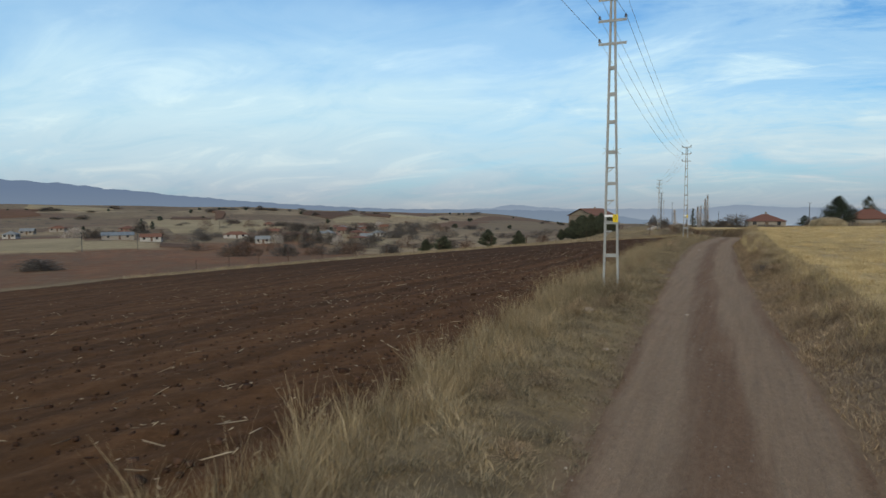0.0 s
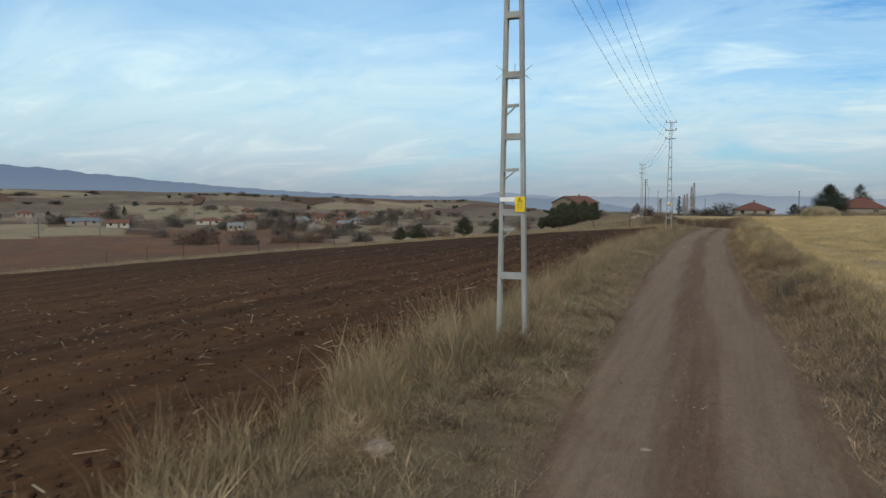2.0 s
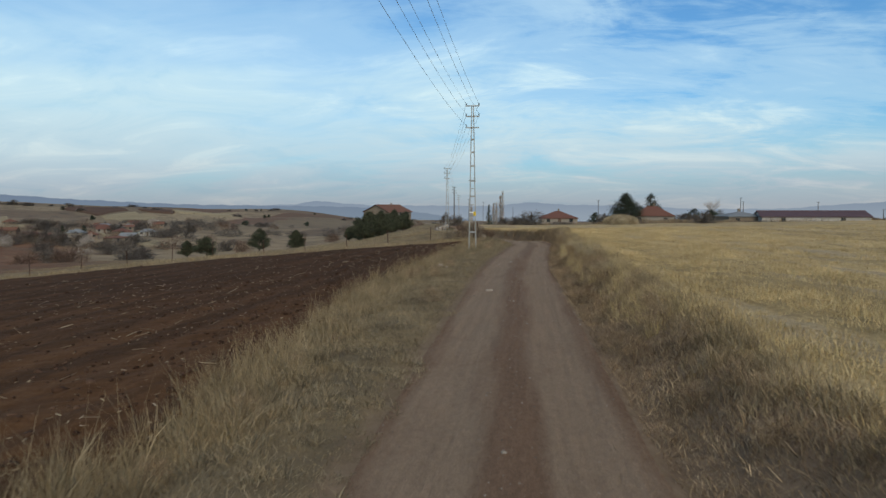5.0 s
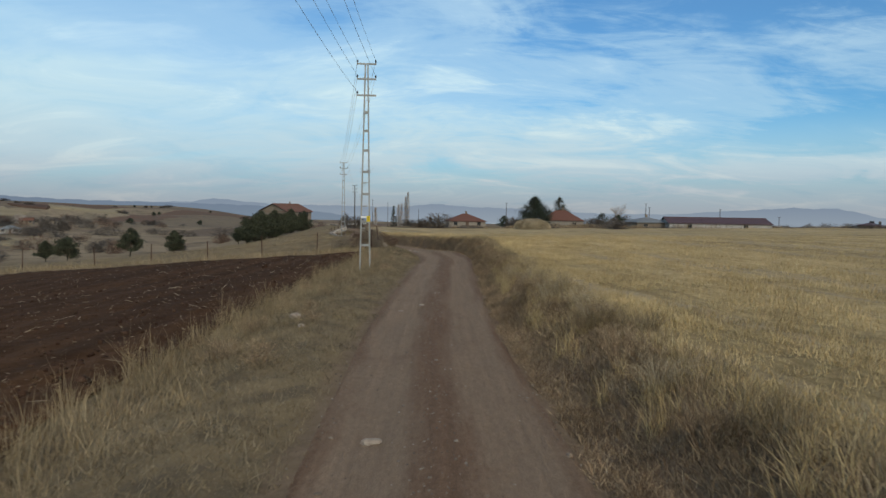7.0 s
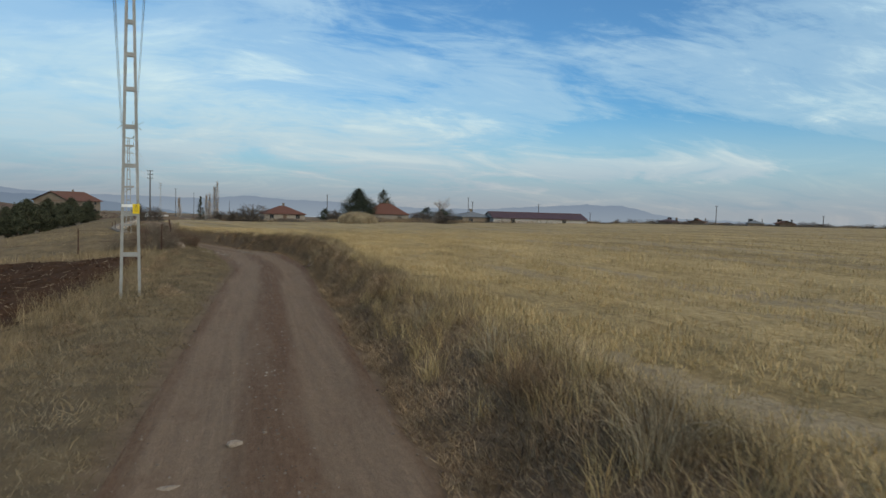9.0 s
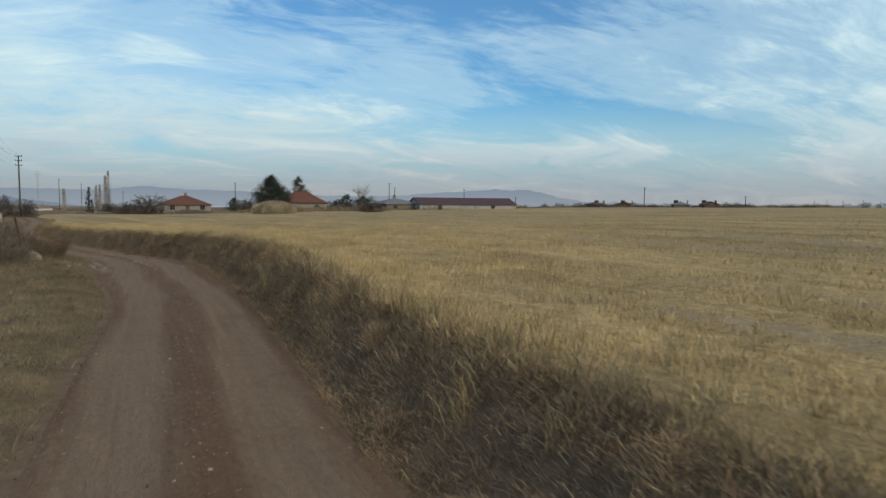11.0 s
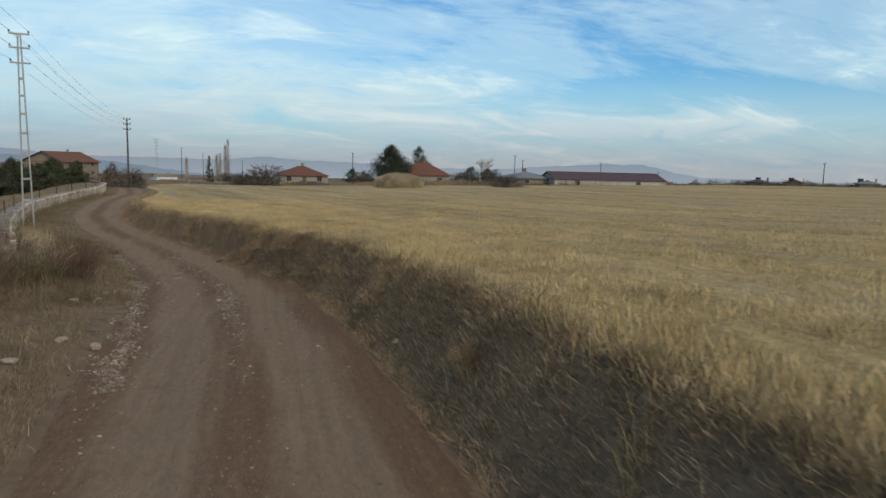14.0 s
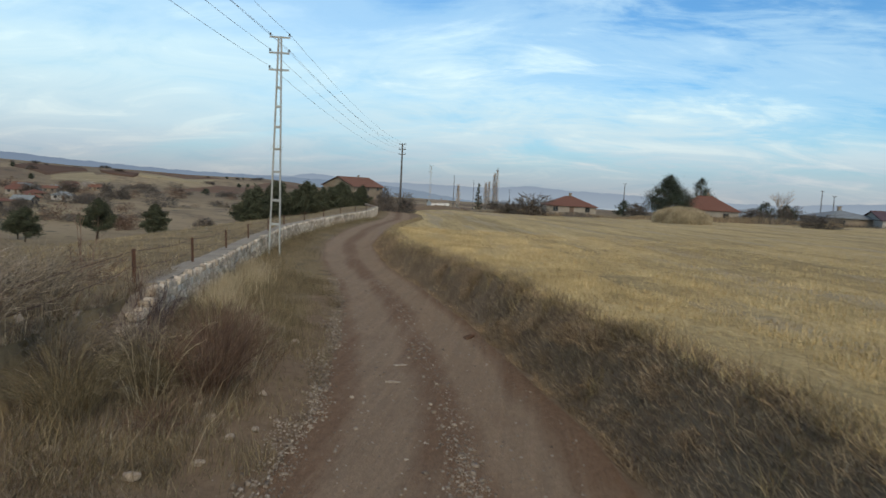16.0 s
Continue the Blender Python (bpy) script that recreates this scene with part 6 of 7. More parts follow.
# shrubs by the end of the wall and along it
for k, (x, y, wide, tall, stems, mat, arch, label) in enumerate([
        (-3.45, 98.7, 1.25, 1.15, 130, MAT_TWIG_RED, 0.2, "russet leafless shrub beside the gravel berm"),
        (-3.8, 99.9, 1.3, 1.15, 120, MAT_TWIG_RED, 0.2, "reddish leafless shrub in front of the stone wall"),
        (-4.5, 100.6, 1.2, 0.9, 60, MAT_OLIVE, 0.4, "olive-straw dry shrub at the foot of the wall"),
        (-5.25, 100.4, 1.0, 1.1, 80, MAT_TWIG_DUSK, 0.2, "dusky purple-brown shrub against the wall end"),
        (-4.85, 99.3, 1.1, 0.9, 60, MAT_TWIG_DUSK, 0.3, "purple-brown leafless shrub hiding the wall end"),
        (-4.9, 97.9, 1.7, 1.0, 190, MAT_TANGLE, 0.8, "grey leafless shrub over the fallen stones"),
        (-4.1, 97.0, 1.6, 0.8, 170, MAT_OLIVE, 0.8, "grey-brown leafless shrub near the wall end"),
        (-5.2, 96.8, 2.2, 1.1, 240, MAT_TANGLE, 0.8, "grey tangled shrub behind the wall end"),
        (-5.7, 98.6, 1.7, 1.0, 170, MAT_TANGLE, 0.6, "grey leafless bush over the broken wall"),
        (-4.55, 98.9, 1.3, 0.85, 120, MAT_TANGLE, 0.6, "grey-brown bush in front of the broken wall"),
        (-3.95, 98.3, 1.3, 0.8, 120, MAT_OLIVE, 0.6, "olive-brown tangle among roadside grass"),
        (-3.3, 97.3, 0.9, 0.4, 40, MAT_TWIG_RED, 0.8, "low brown leafless sprigs beside the road"),
        (-6.3, 98.3, 2.0, 0.9, 80, MAT_TWIG_RED, 0.4, "reddish leafless shrub behind the wall"),
        (-6.6, 101.0, 1.3, 0.7, 50, MAT_TWIG_RED, 0.4, "low reddish shrub behind the fence")]):
    fan_shrub(x, y, wide, tall, stems, mat, label, 400 + k, 0.0042 if mat is not MAT_OLIVE else 0.0035, 4, arch)
fan_shrub(-3.75, 97.85, 1.7, 1.05, 16, MAT_STALK_PALE, "clump of long pale dry stalks leaning over the weeds", 431, 0.0055, 1, 0.7, "dry_stalks", "stalks")
fan_shrub(-4.3, 98.9, 1.4, 1.1, 10, MAT_STALK_PALE, "few long pale dry stalks among the shrubs", 432, 0.005, 1, 0.6, "dry_stalks", "stalks")
for k, (x, y, wide, tall, me, label) in enumerate([
        (-4.6, 92.8, 2.2, 1.25, NEAR_GREY[0], "grey-brown leafless shrub where the wall breaks off"),
        (-3.95, 93.9, 1.5, 0.95, NEAR_RED[0], "brown leafless shrub at the corner of the field"),
        (-5.6, 92.9, 1.8, 1.1, NEAR_RED[1], "reddish leafless shrub at the corner of the field"),
        (-6.9, 93.1, 2.0, 1.0, NEAR_GREY[1], "brown leafless shrub along the field fence")]):
    thicket(x, y, wide, tall, me, label, k)
fan_shrub(-5.9, 99.8, 0.7, 1.4, 4, MAT_TWIG_RED, "thin leafless sapling behind the wall", 433, 0.011, 3, 0.1)
fan_shrub(-5.35, 100.2, 0.7, 1.5, 10, MAT_TWIG_RED, "upright reddish shoots in front of the fence post", 434, 0.006, 2, 0.1)
for k, (x, y, s_) in enumerate([(2.75, 29.1, 0.75), (2.7, 47.5, 0.6), (2.75, 50.4, 0.75), (2.6, 54.8, 0.6), (2.65, 58.6, 0.7), (2.9, 84.2, 0.5), (2.7, 66.0, 0.5), (2.6, 76.5, 0.45), (2.8, 88.5, 0.45)]):
    shrub(x, y, 1.0 * s_, 0.72 * s_, 22, MAT_TWIG if k == 0 else MAT_WEED, "dead brown thistle clump on the road bank", 20 + k, 3, 3, 0.006, "weed clumps on the bank")
for k, (x, y, wide, tall) in enumerate([(2.85, 56.5, 1.5, 0.75), (2.95, 52.8, 1.1, 0.6), (3.1, 54.6, 1.0, 0.5), (2.85, 59.8, 1.1, 0.55), (2.95, 81.2, 0.9, 0.55), (2.8, 49.2, 1.0, 0.5), (2.7, 62.6, 0.9, 0.5), (3.0, 31.5, 1.0, 0.45)]):
    fan_shrub(x, y, wide, tall, 110, MAT_STRAW_PALE, "tussock of long pale dry grass arching over the road bank", 450 + k, 0.0034, 0, 0.9, "grass_tussock", "grass")
fan_shrub(2.95, 83.9, 0.6, 0.55, 9, MAT_STALK_PALE, "pale dry thistle standing on the road bank", 470, 0.004, 3, 0.3, "thistle", "weed")
WEEDS = [thicket_mesh(40 + q, 650, 0.0042, MAT_WEED, 0.9) for q in range(3)]
r = random.Random(23)
for k in range(70):
    y = r.uniform(16, 84) if k % 3 else r.uniform(92, 112)
    x = float(road_x(y) + road_half(y) + 0.25 + (bank_width(y) - 0.4) * r.uniform(0, 1))
    tall = r.uniform(0.2, 0.42)
    thicket(x, y, tall * r.uniform(1.1, 2.0), tall, r.choice(WEEDS), "dead brown weed clump on the road bank", 700 + k, "weed clumps on the bank")
for k in range(60):
    y = r.uniform(8, 92)
    x = float(road_x(y) - road_half(y)) - r.uniform(0.15, 0.95) * float(road_x(y) - road_half(y) - verge_edge(y))
    tall = r.uniform(0.16, 0.42)
    thicket(x, y, tall * r.uniform(1.2, 2.4), tall, r.choice(WEEDS), "dead brown weed clump in the verge", 850 + k, "weed clumps in the verge")
thicket(-14.6, 170.8, 2.8, 2.4, THICKETS[0], "dark leafless shrub at the foot of the dark pole", 12)
thicket(-17.2, 171.6, 2.4, 2.8, THICKETS[1], "leafless shrub beside the dark pole", 13)

# pines of the orchard and the row before the large house
for k, (x, y, tall, wide) in enumerate([(-82, 191, 6.0, 6.6), (-66, 186.6, 6.6, 5.4), (-56.4, 186.3, 5.6, 4.2), (-95, 205, 5.4, 4.6), (-50.5, 214, 4.2, 3.0)]):
    pine(x, y, tall, wide, MAT_NEEDLE, "young dark green pine in the sloping pasture", 40 + k, 9000, 0.22, 1.3, 0.20, group="pasture pines")
for k in range(17):
    f = k / 16
    x, y = -38.3 - 6.5 * f + random.Random(k).uniform(-1.5, 1.5), 180 + 88 * f ** 1.15
    pine(x, y, 0.3 + 0.7 * f + random.Random(k + 50).uniform(-0.9, 0.9) - land_at(x, y), 5.4, MAT_NEEDLE, "dense green pine in a row before the house", 60 + k, 7500, 0.06, 1.05, 0.24, group="row of pines")
pine(29.8, 236, 9.0, 9.4, MAT_NEEDLE_DARK, "broad old black pine beside the red-roofed house", 90, 20000, 0.04, 1.1, 0.20)
pine(39.5, 249, 9.6, 6.5, MAT_NEEDLE_DARK, "tall cedar with open tiers behind a house", 91, 4500, 0.2, 1.0, 0.20)
pine(-17.6, 332, 7.8 - 4.24 - land_at(-17.6, 332), 3.2, MAT_NEEDLE_DARK, "narrow dark spruce among poplars", 92, 700, 0.05, 0.9, 0.4)
for k, (x, y, tall) in enumerate([(-12.7, 361.7, 14.5), (-13.9, 363, 12.5), (-15.8, 361.5, 9), (-17.4, 366, 8.5), (-28.2, 360.5, 7)]):
    bare_tree(x, y, tall - 4.95 - land_at(x, y), 2.6, MAT_TWIG_PALE, "tall narrow leafless poplar", 100 + k, name="poplar_tree", upright=0.14, thick=0.036, limit=1400)
for k, (x, y, wide, tall) in enumerate([(0.8, 205, 6.4, 3.6), (-3.2, 207, 3.4, 2.3), (-8, 260, 5, 2.2), (-2.5, 255, 4, 2.0), (22, 231, 4, 2.6), (24.5, 240, 4, 3.2), (47, 238, 7, 2.6), (53, 236, 4.5, 3.4), (48.5, 233, 4, 2.4), (60, 252, 5, 3.6), (45, 262, 9, 3.0), (41, 190, 6, 2.0)]):
    thicket(x, y, wide, tall, THICKETS[k % 4], "dark leafless bush at the far edge of the field", 110 + k, "bushes beyond the field")
for k, (x, y, tall, wide) in enumerate([(20.5, 236, 3.4, 4.0), (50.5, 240, 4.2, 5.0), (57, 246, 3.8, 5), (34, 247, 3.2, 3.6)]):
    pine(x, y, tall, wide, MAT_NEEDLE_DARK, "low dark evergreen near the farmhouses", 130 + k, 600, 0.05, 1.4, 0.35)
bare_tree(61, 262, 8, 5, MAT_TWIG_PALE, "pale leafless tree behind the grey-roofed house", 140, limit=700)


# ---- houses ----
MAT_PLASTER = simple("pale_plaster", (0.205, 0.175, 0.145), (0.295, 0.255, 0.215), 0.8, 0.9, 0, 0.2, 0.2, 0.01)
MAT_WHITEWASH = simple("whitewash", (0.28, 0.26, 0.235), (0.41, 0.38, 0.345), 0.7, 0.9, 0, 0.2, 0.2, 0.01)
MAT_WHITE_WALL = simple("white_wall", (0.50, 0.48, 0.45), (0.66, 0.64, 0.61), 0.7, 0.9, 0, 0.2, 0.2, 0.01)
MAT_MUD = simple("mud_brick", (0.16, 0.125, 0.095), (0.24, 0.19, 0.145), 0.9, 0.95, 0, 0.1, 0.3, 0.02)
MAT_ROOF_RED = simple("red_tiles", (0.105, 0.048, 0.035), (0.155, 0.070, 0.050), 1.2, 0.85, 0, 0.2, 0.5, 0.03, stretch=(6, 6, 1))
MAT_ROOF_BROWN = simple("weathered_tiles", (0.110, 0.052, 0.036), (0.180, 0.086, 0.058), 1.2, 0.9, 0, 0.2, 0.5, 0.03, stretch=(6, 6, 1))
MAT_ROOF_DARK = simple("dark_red_sheet", (0.066, 0.036, 0.036), (0.094, 0.053, 0.051), 0.6, 0.6, 0.0, 0.3, 0.1, 0.01)
MAT_ROOF_GREY = simple("grey_blue_sheet", (0.13, 0.14, 0.145), (0.20, 0.21, 0.215), 0.6, 0.85, 0.0, 0.1, 0.1, 0.01)
MAT_ROOF_BLUE = simple("blue_sheet", (0.095, 0.115, 0.135), (0.17, 0.19, 0.21), 0.6, 0.85, 0.0, 0.1, 0.1, 0.01)
MAT_FRAME = simple("window_frame_paint", (0.16, 0.13, 0.105), (0.26, 0.22, 0.18), 2.0, 0.6, 0, 0.3, 0.0)
MAT_DOOR = simple("brown_door", (0.075, 0.045, 0.030), (0.130, 0.082, 0.055), 2.0, 0.7, 0, 0.3, 0.1, 0.01)
MAT_GLASS, _t, _b = material("window_glass", 0.08, 0.0, 0.5)
_b.inputs["Base Color"].default_value = (0.02, 0.025, 0.03, 1)


def house(x, y, turn, w, d, eave, ridge_, wall_mat, roof_mat, label, hip=True, windows=((-0.3, 0), (0.3, 0)), chimney=True, over=0.35, group="", z=None, storeys=1):
    """A house whose long side w faces its own -y."""
    z = land_at(x, y) if z is None else z
    h = thing("house", pose(x, y, z, 0, 0, turn), label, "house", group)
    bm = bmesh.new()
    box(bm, -w / 2, w / 2, -d / 2, d / 2, -3.0, eave)
    if not hip:
        for s in (-1, 1):
            q = [bm.verts.new((s * w / 2, -d / 2, eave)), bm.verts.new((s * w / 2, d / 2, eave)), bm.verts.new((s * w / 2, 0, ridge_ - 0.08))]
            bm.faces.new(q)
    part("wall", bm, wall_mat, h)
    bm = bmesh.new()
    a, b = w / 2 + over, d / 2 + over
    top = max(a - b, 0.3) if hip else a
    base = [(-a, -b), (a, -b), (a, b), (-a, b)]
    for dz, flip in ((0.0, False), (-0.14, True)):
        lo = [bm.verts.new((px, py, eave + 0.02 + dz)) for px, py in base]
        t0, t1 = bm.verts.new((-top, 0, ridge_ + dz)), bm.verts.new((top, 0, ridge_ + dz))
        for f in ((lo[0], lo[1], t1, t0), (lo[2], lo[3], t0, t1), (lo[1], lo[2], t1), (lo[3], lo[0], t0)):
            if hip or len(f) == 4:
                bm.faces.new(f[::-1] if flip else f)
        if flip:
            for i in range(4):
                bm.faces.new((prev[i], prev[(i + 1) % 4], lo[(i + 1) % 4], lo[i])[::-1])
        prev = lo
    roof = part("roof", bm, roof_mat, h)
    bm = bmesh.new()
    beam(bm, (-top, 0, ridge_ + 0.03), (top, 0, ridge_ + 0.03), 0.22, 0.12, (0, 1, 0))
    part("ridge_cap", bm, roof_mat, roof)
    if chimney:
        bm = bmesh.new()
        cx = top * 0.4
        box(bm, cx - 0.28, cx + 0.28, 0.5, 1.0, eave, ridge_ + 0.7)
        box(bm, cx - 0.36, cx + 0.36, 0.42, 1.08, ridge_ + 0.7, ridge_ + 0.82)
        part("chimney", bm, MAT_MUD, roof)
    k = 0
    for floor_ in range(storeys):
        base_z = 0.95 + floor_ * 2.8
        for face in ("front", "side"):
            for f, kind in windows:
                m = pose(f * w, -d / 2, 0) if face == "front" else pose(w / 2, f * d, 0, 0, 0, 90)
                if kind == 1 and face == "front" and floor_ == 0:
                    bm = bmesh.new()
                    box(bm, -0.5, 0.5, -0.05, 0.05, 0.05, 2.1, m)
                    part("door", bm, MAT_DOOR, h)
                    continue
                bm = bmesh.new()
                for bx in ((-0.62, 0.62, base_z, base_z + 0.09), (-0.62, 0.62, base_z + 1.2, base_z + 1.29), (-0.62, -0.54, base_z, base_z + 1.25), (0.54, 0.62, base_z, base_z + 1.25), (-0.03, 0.03, base_z, base_z + 1.25)):
                    box(bm, bx[0], bx[1], -0.06, 0.05, bx[2], bx[3], m)
                win = part("window", bm, MAT_FRAME, h)
                bm = bmesh.new()
                box(bm, -0.55, 0.55, -0.03, 0.02, base_z + 0.05, base_z + 1.22, m)
                part("pane", bm, MAT_GLASS, win)
    return h


house(9.9, 252.5, 6, 11.5, 9.5, 2.35, 4.55, MAT_PLASTER, MAT_ROOF_RED, "single-storey white farmhouse with a red hipped tile roof", z=-3.75, windows=((-0.32, 0), (0.0, 1), (0.32, 0)))
house(38.0, 240, -8, 12.5, 9.5, 2.7, 5.6, MAT_PLASTER, MAT_ROOF_RED, "plastered farmhouse with a tall red hipped tile roof", z=-3.2, windows=((-0.3, 0), (0.3, 0)))
house(-66.0, 338, 64, 17, 15, 5.2, 8.6, MAT_MUD, MAT_ROOF_BROWN, "large two-storey house with a weathered red gable roof", hip=False, z=-5.3, storeys=2, windows=((-0.32, 0), (0.0, 0), (0.32, 0)), over=0.7)
house(59.5, 226.5, 4, 9.5, 11, 2.6, 3.9, MAT_MUD, MAT_ROOF_GREY, "beige block house with a grey-blue sheet roof", hip=True, z=-3.0, windows=((-0.25, 0),), chimney=True)
house(76.2, 221, -4, 26.5, 9.5, 2.45, 4.0, MAT_WHITEWASH, MAT_ROOF_DARK, "long low beige barn with a dark red sheet roof", hip=False, z=-2.85, windows=((-0.3, 0), (0.25, 0)), chimney=False)
house(-45.5, 429, 25, 9.5, 8, 3.4, 4.6, MAT_WHITE_WALL, MAT_MUD, "small white house with a low gable roof", hip=False, z=-10.2, windows=((-0.25, 0), (0.25, 0)))
VILLAGE = [
    (-329.6, 216.5, 30, 9, 7, MAT_WHITEWASH, MAT_ROOF_GREY, "small white village house with a grey roof"),
    (-385, 262, 40, 11, 8, MAT_PLASTER, MAT_ROOF_GREY, "white village house with a pale sheet roof"),
    (-388.8, 284.4, 35, 13, 8, MAT_PLASTER, MAT_ROOF_BROWN, "low beige village house"),
    (-278.5, 236, 52, 21, 9, MAT_PLASTER, MAT_ROOF_BLUE, "long village shed with a faded blue sheet roof"),
    (-346, 300, 30, 13, 10, MAT_MUD, MAT_ROOF_RED, "village house with an orange-red tile roof"),
    (-258.1, 238, 40, 14, 8, MAT_WHITEWASH, MAT_ROOF_BROWN, "white gabled village house with brown roof"),
    (-254.8, 293.7, 36, 19, 9, MAT_WHITEWASH, MAT_ROOF_BROWN, "long white village house with a brown-red tile roof"),
    (-211.6, 263.8, 30, 10, 6, MAT_WHITEWASH, MAT_ROOF_GREY, "low white village shed"),
    (-327, 412, 35, 12, 9, MAT_MUD, MAT_ROOF_BROWN, "brown village house on the hillside"),
    (-260.6, 333.1, 25, 12, 9, MAT_MUD, MAT_ROOF_BROWN, "mud-brick village house with brown roof"),
    (-190.8, 289.4, 20, 9, 8, MAT_PLASTER, MAT_ROOF_GREY, "pale two-storey village house"),
    (-232.2, 368.1, 30, 11, 8, MAT_PLASTER, MAT_ROOF_RED, "village house with a red tile roof"),
    (-198.7, 355.0, 24, 12, 8, MAT_WHITEWASH, MAT_ROOF_GREY, "white village house with a grey roof"),
    (-239, 434, 24, 10, 8, MAT_MUD, MAT_ROOF_BROWN, "distant brown village house"),
    (-302, 260, 20, 9, 7, MAT_PLASTER, MAT_ROOF_BROWN, "beige village house among bare trees"),
    (-226, 306, 60, 8, 7, MAT_MUD, MAT_ROOF_RED, "small red-roofed village house among trees"),
]
for k, (x, y, turn, w, d, wall_mat, roof_mat, label) in enumerate(VILLAGE):
    house(x, y, turn, w * 0.68, d * 0.72, 2.2 if k != 10 else 4.6, 3.7 if k != 10 else 6.2, wall_mat, roof_mat, label, hip=k % 2 == 0, group="village houses", windows=((-0.3, 0), (0.05, 1), (0.3, 0)), chimney=k % 3 == 0)

r = random.Random(5)
for k in range(16):
    f = k / 15
    x, y = -178 - 90 * f + r.uniform(-14, 14), 282 + 150 * f + r.uniform(-22, 22)
    house(x, y, r.uniform(0, 90), r.uniform(5, 9), r.uniform(4.5, 6.5), r.uniform(1.9, 2.6), r.uniform(3.2, 4.2), r.choice([MAT_MUD, MAT_MUD, MAT_PLASTER]), r.choice([MAT_ROOF_BROWN, MAT_ROOF_RED, MAT_ROOF_GREY]),
          "small mud-walled village house among bare trees", hip=k % 2 == 0, group="village houses", windows=((-0.2, 0), (0.25, 0)), chimney=k % 2 == 1)
# bare trees and hedges round the village
RUSSET = thicket_mesh(50, 800, 0.008, MAT_TWIG_RED, 0.8)
r = random.Random(31)
SPOTS = [(-304, 232, 14, 6.5), (-296, 236, 13, 6), (-288, 240, 9, 5), (-331, 296, 12, 7.5), (-137, 203, 9, 4.5), (-203, 264, 7, 6), (-211, 287, 10, 6.5), (-199, 281, 8.5, 7.5), (-189, 276, 9, 7.7), (-186, 285, 9, 6.3), (-178, 279, 6, 6),
         (-270, 368, 12, 7), (-336, 442, 14, 5), (-224, 367, 11, 7.3), (-233, 404, 13, 7.2), (-243, 433, 11, 7), (-196, 366, 8, 3.8), (-207, 397, 8.5, 8.3), (-194, 390, 11, 7.4), (-143, 240, 7, 2.6), (-151, 239, 7, 2.6),
         (-228, 272, 7, 4), (-246, 262, 7, 3.4), (-255, 270, 8, 4), (-218, 262, 7, 4.2), (-172, 268, 7, 5), (-165, 290, 8, 5), (-160, 262, 8, 4), (-176, 250, 9, 4)]
for k, (x, y, wide, tall) in enumerate(SPOTS):
    thicket(x, y, wide * 0.8, tall * 0.8, THICKETS[k % 4] if k % 5 else THICKETS_PALE[k % 2], "leafless grey-brown tree thicket in the village", 200 + k, "village thickets")
hedges = []
for k in range(150):
    az, rad = r.gauss(37, 9), r.uniform(250, 540)
    wide = r.uniform(4, 11)
    hedges.append((-math.sin(radians(az)) * rad, 45 + math.cos(radians(az)) * rad, wide, wide * r.uniform(0.25, 0.55)))
thicket_mass("village_hedges", hedges[:100], THICKETS, MAT_TWIG, "leafless grey-brown hedges and trees round the village", 5)
thicket_mass("russet_hedges", hedges[100:], [RUSSET], MAT_TWIG_RED, "leafless russet hedges round the village", 6)
for k, (x, y, tall, wide) in enumerate([(-306, 238, 6, 4), (-331, 297, 9, 4), (-208, 318, 7, 4), (-345, 318, 6, 4), (-192, 282, 8, 3)]):
    pine(x, y, tall, wide, MAT_NEEDLE_DARK, "dark evergreen tree in the village", 240 + k, 500, 0.1, 1.2, 0.4, group="village evergreens")
for k, (x, y, wide, tall) in enumerate([(-109, 131, 11, 5), (-117, 136, 10, 4.5), (-98, 133, 9, 4), (-128, 150, 6, 2.4), (-105, 76, 9, 2.6), (-112, 80, 6, 2.4), (-90, 150, 9, 4), (-84, 160, 7, 4), (-104, 165, 8, 4.5), (-120, 175, 9, 4.5), (-100, 190, 9, 5), (-115, 215, 9, 5), (-92, 235, 8, 5), (-78, 245, 7, 4), (-105, 250, 9, 5), (-70, 262, 7, 4)]):
    thicket(x, y, wide * 0.72, tall * 0.72, THICKETS[k % 4] if k % 3 else RUSSET, "large leafless grey-brown bush in the valley bottom", 260 + k, "valley bushes")
# scrub along the hill crest and on the hillsides
for k in range(64):
    az = r.uniform(14, 60)
    rad = r.choice([r.uniform(820, 1120), r.uniform(520, 900)])
    x, y = -math.sin(radians(az)) * rad, 45 + math.cos(radians(az)) * rad
    tall = r.uniform(2.0, 4.6)
    if k % 3 == 0:
        pine(x, y, tall, tall * r.uniform(0.9, 1.5), MAT_NEEDLE_DARK, "lone dark scrub tree on the far hillside", 300 + k, 140, 0.05, 1.8, 0.7, group="hillside trees")
    else:
        thicket(x, y, tall * r.uniform(2, 4.5), tall, r.choice(THICKETS), "dark band of leafless scrub on the far hillside", 300 + k, "hillside scrub")
for x, y, tall in ((-218, 170, 7.0), (-216, 193, 7.0), (-300, 330, 8.0)):
    dark_pole(pose(x, y, land_at(x, y), 0, 0, 40), tall, "thin dark utility pole in the valley", MAT_DARK_STEEL, 1)

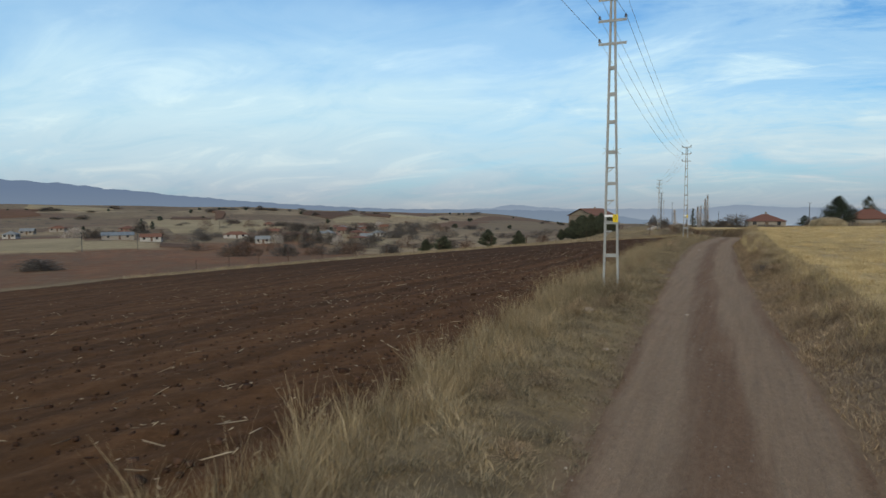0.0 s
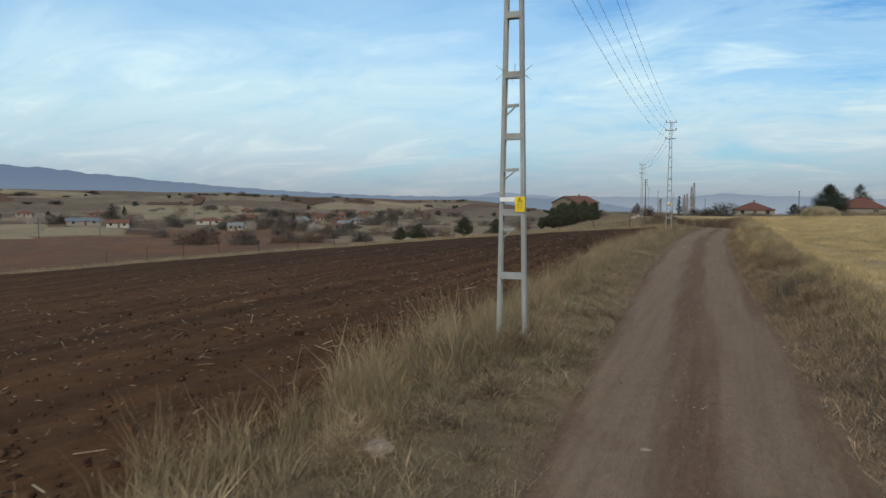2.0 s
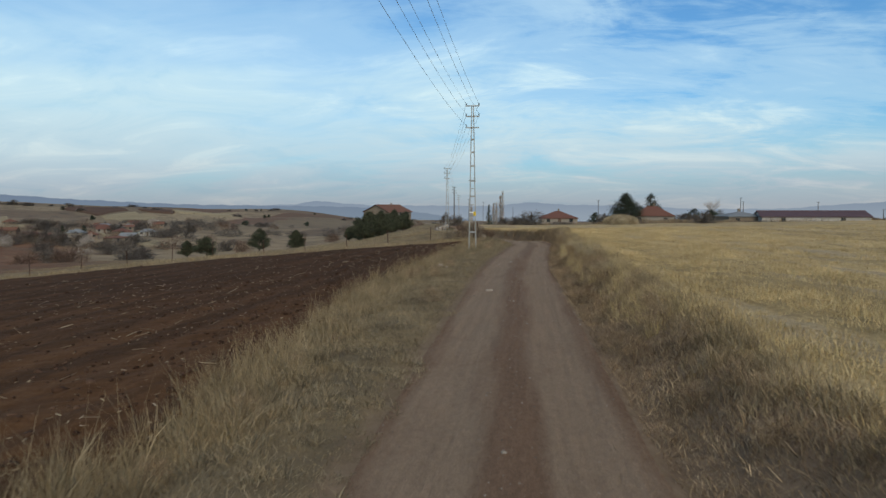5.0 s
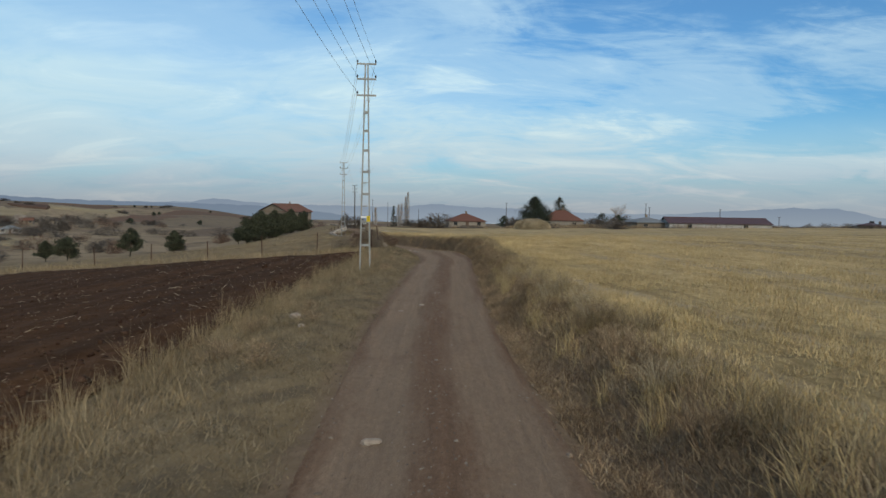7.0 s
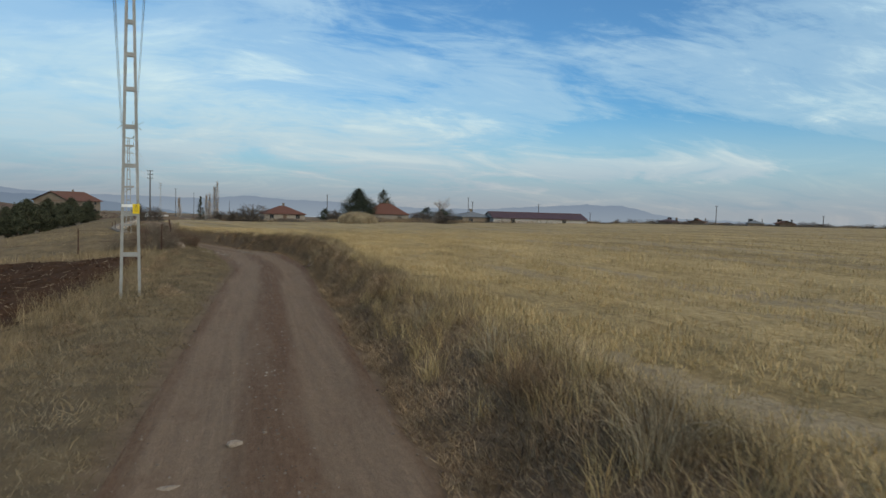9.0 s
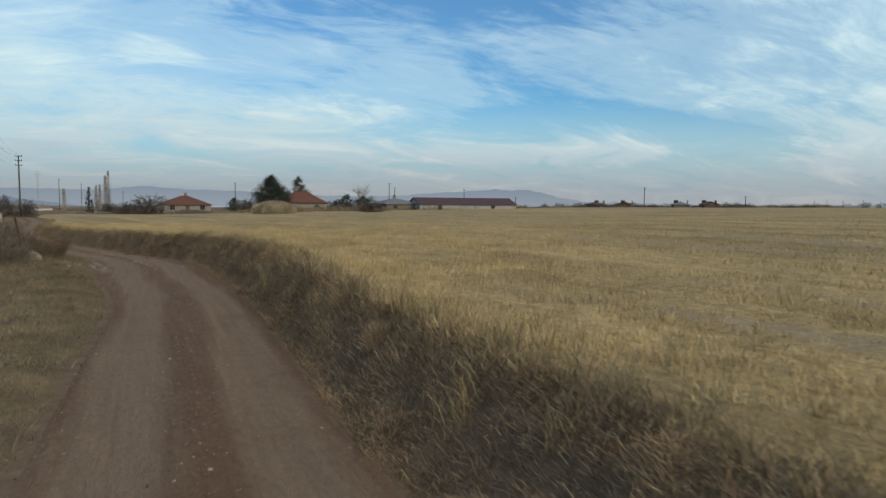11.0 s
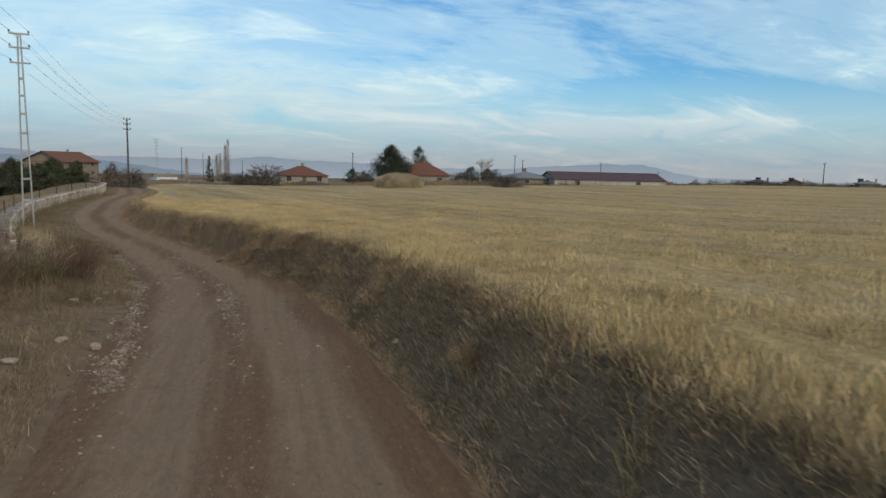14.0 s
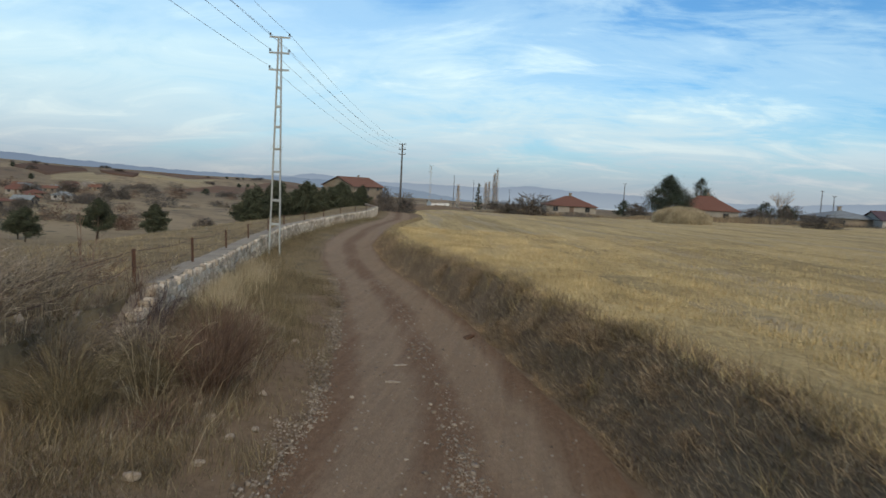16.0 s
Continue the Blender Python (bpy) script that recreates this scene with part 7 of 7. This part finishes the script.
# poles of the distance
lattice_pole(pose(-21.4, 237.2, 5.9 - 8.9, 0, 0, 10), "pale ladder-shaped steel power pole beyond the bend", False)
for x, y, top, tall in ((-27.2, 335.3, 5.7, 10), (-24.0, 385, 4.6, 9.5), (-20.5, 420, 3.5, 9), (-8.6, 405, 1.5, 8.5), (24.0, 262, 4.6, 8.0), (122.0, 204.2, 4.5, 7.0), (85.7, 239.5, 3.6, 6.5), (66.5, 246, 3.8, 7), (70.5, 262, 5.2, 8), (150, 196, 2.6, 4.5), (107, 246, 1.4, 4.5)):
    tall = max(tall, top - land_at(x, y))
    dark_pole(pose(x, y, top - tall, 0, 0, 12), tall, "thin dark utility pole far across the fields", MAT_DARK_STEEL, 1)

# overgrown straw heap at the far edge of the field
heap = thing("straw_heap", pose(21.6, 186.5, land_at(21.6, 186.5) - 0.1), "broad mound overgrown with tall beige dry grass", "straw heap")
bm = bmesh.new()
bmesh.ops.create_icosphere(bm, subdivisions=4, radius=1.0)
for v in bm.verts:
    nn = noise.noise(v.co * 1.7) * 0.12 + noise.noise(v.co * 6) * 0.05
    v.co = Vector((v.co.x * 3.4, v.co.y * 2.4, max(v.co.z, -0.1) * 1.9)) * (1 + nn)
part("mound", bm, MAT_TAN, heap)
gh = np.random.default_rng(3)
hk = 16000
ha, hq = gh.uniform(0, 6.283, hk), gh.uniform(0, 1, hk) ** 0.5
hx_, hy_ = np.cos(ha) * hq * 4.0, np.sin(ha) * hq * 3.0
hz_ = 1.75 * np.sqrt(np.clip(1 - hq ** 2, 0, 1)) * (1 + 0.12 * waves(hx_, hy_, 1.8, 3))
mane = blades("dry_grass", hx_, hy_, gh.uniform(0.35, 0.95, hk), gh.uniform(0.02, 0.05, hk), np.clip(gh.normal(0.4, 0.22, hk), 0.05, 0.95), MAT_STRAW_PALE, "", "", 0.05, z=hz_)
mane.parent = heap
# scrub and tall dry grass along the far edge of the stubble
g = np.random.default_rng(71)
n = 52000
x = g.uniform(-12, 200, n)
x = np.where(g.uniform(0, 1, n) < 0.4, g.uniform(-6, 60, n), x)
y = 214 + 0.1 * x + g.normal(0, 3.4, n) - 26 * ease(110, 200, x)
hump = np.clip(0.55 + 0.7 * waves(x, y * 0.3, 9, 2) + 0.5 * waves(x, y * 0.2, 27, 5), 0.15, 1.5)
tall = g.uniform(0.35, 1.15, n) * hump
dark_ = waves(x, y * 0.3, 14, 8) + g.normal(0, 0.45, n) > 0.25
for name, sel, mat, label in (("scrub_line", dark_, MAT_TWIG, "line of dark leafless scrub along the far field edge"), ("tall_dry_grass", ~dark_, MAT_GRASS_DULL, "band of tall beige dry grass along the far field edge")):
    blades(name, x[sel], y[sel], tall[sel], g.uniform(0.04, 0.10, n)[sel], np.clip(g.normal(0.3, 0.2, n), 0.05, 0.9)[sel], mat, label, "scrub", two=False)
for k, (x, y, w, roof_mat) in enumerate([(119.3, 221.5, 8, MAT_ROOF_DARK), (126, 217, 7, MAT_ROOF_BROWN), (136.4, 206, 10, MAT_ROOF_GREY), (142, 201, 6, MAT_ROOF_BROWN)]):
    house(x, y, 30 + 12 * k, w * 0.6, 4, 1.1, 1.8, MAT_MUD, roof_mat, "low far farm building behind the stubble field", hip=k % 2 == 0, z=land_at(x, y) - 0.2, group="low farm buildings", windows=((0.2, 0),), chimney=False)
r = random.Random(77)
scrub = []
for k in range(60):
    x = 96 + 1.6 * k + r.uniform(-2, 2)
    scrub.append((x, 225 + r.uniform(-6, 3) - 0.75 * (x - 112), r.uniform(1.5, 5), r.uniform(0.6, 1.5)))
thicket_mass("horizon_scrub", scrub, THICKETS, MAT_TWIG, "low dark scrub on the horizon beyond the stubble", 7)
for k, (x, y) in enumerate([(156, 180), (158, 178), (160.5, 175.5), (163, 172), (165, 169), (167, 166)]):
    post = thing("fence_post", pose(x, y, land_at(x, y)), "thin dark post at the far end of the stubble", "post", "far posts")
    bm = bmesh.new()
    rod(bm, (0, 0, -0.3), (0.05 * (k % 3 - 1), 0, 1.7 + 0.25 * (k % 2)), 0.07, 0.05, 6)
    part("stake", bm, MAT_DARK_STEEL, post)
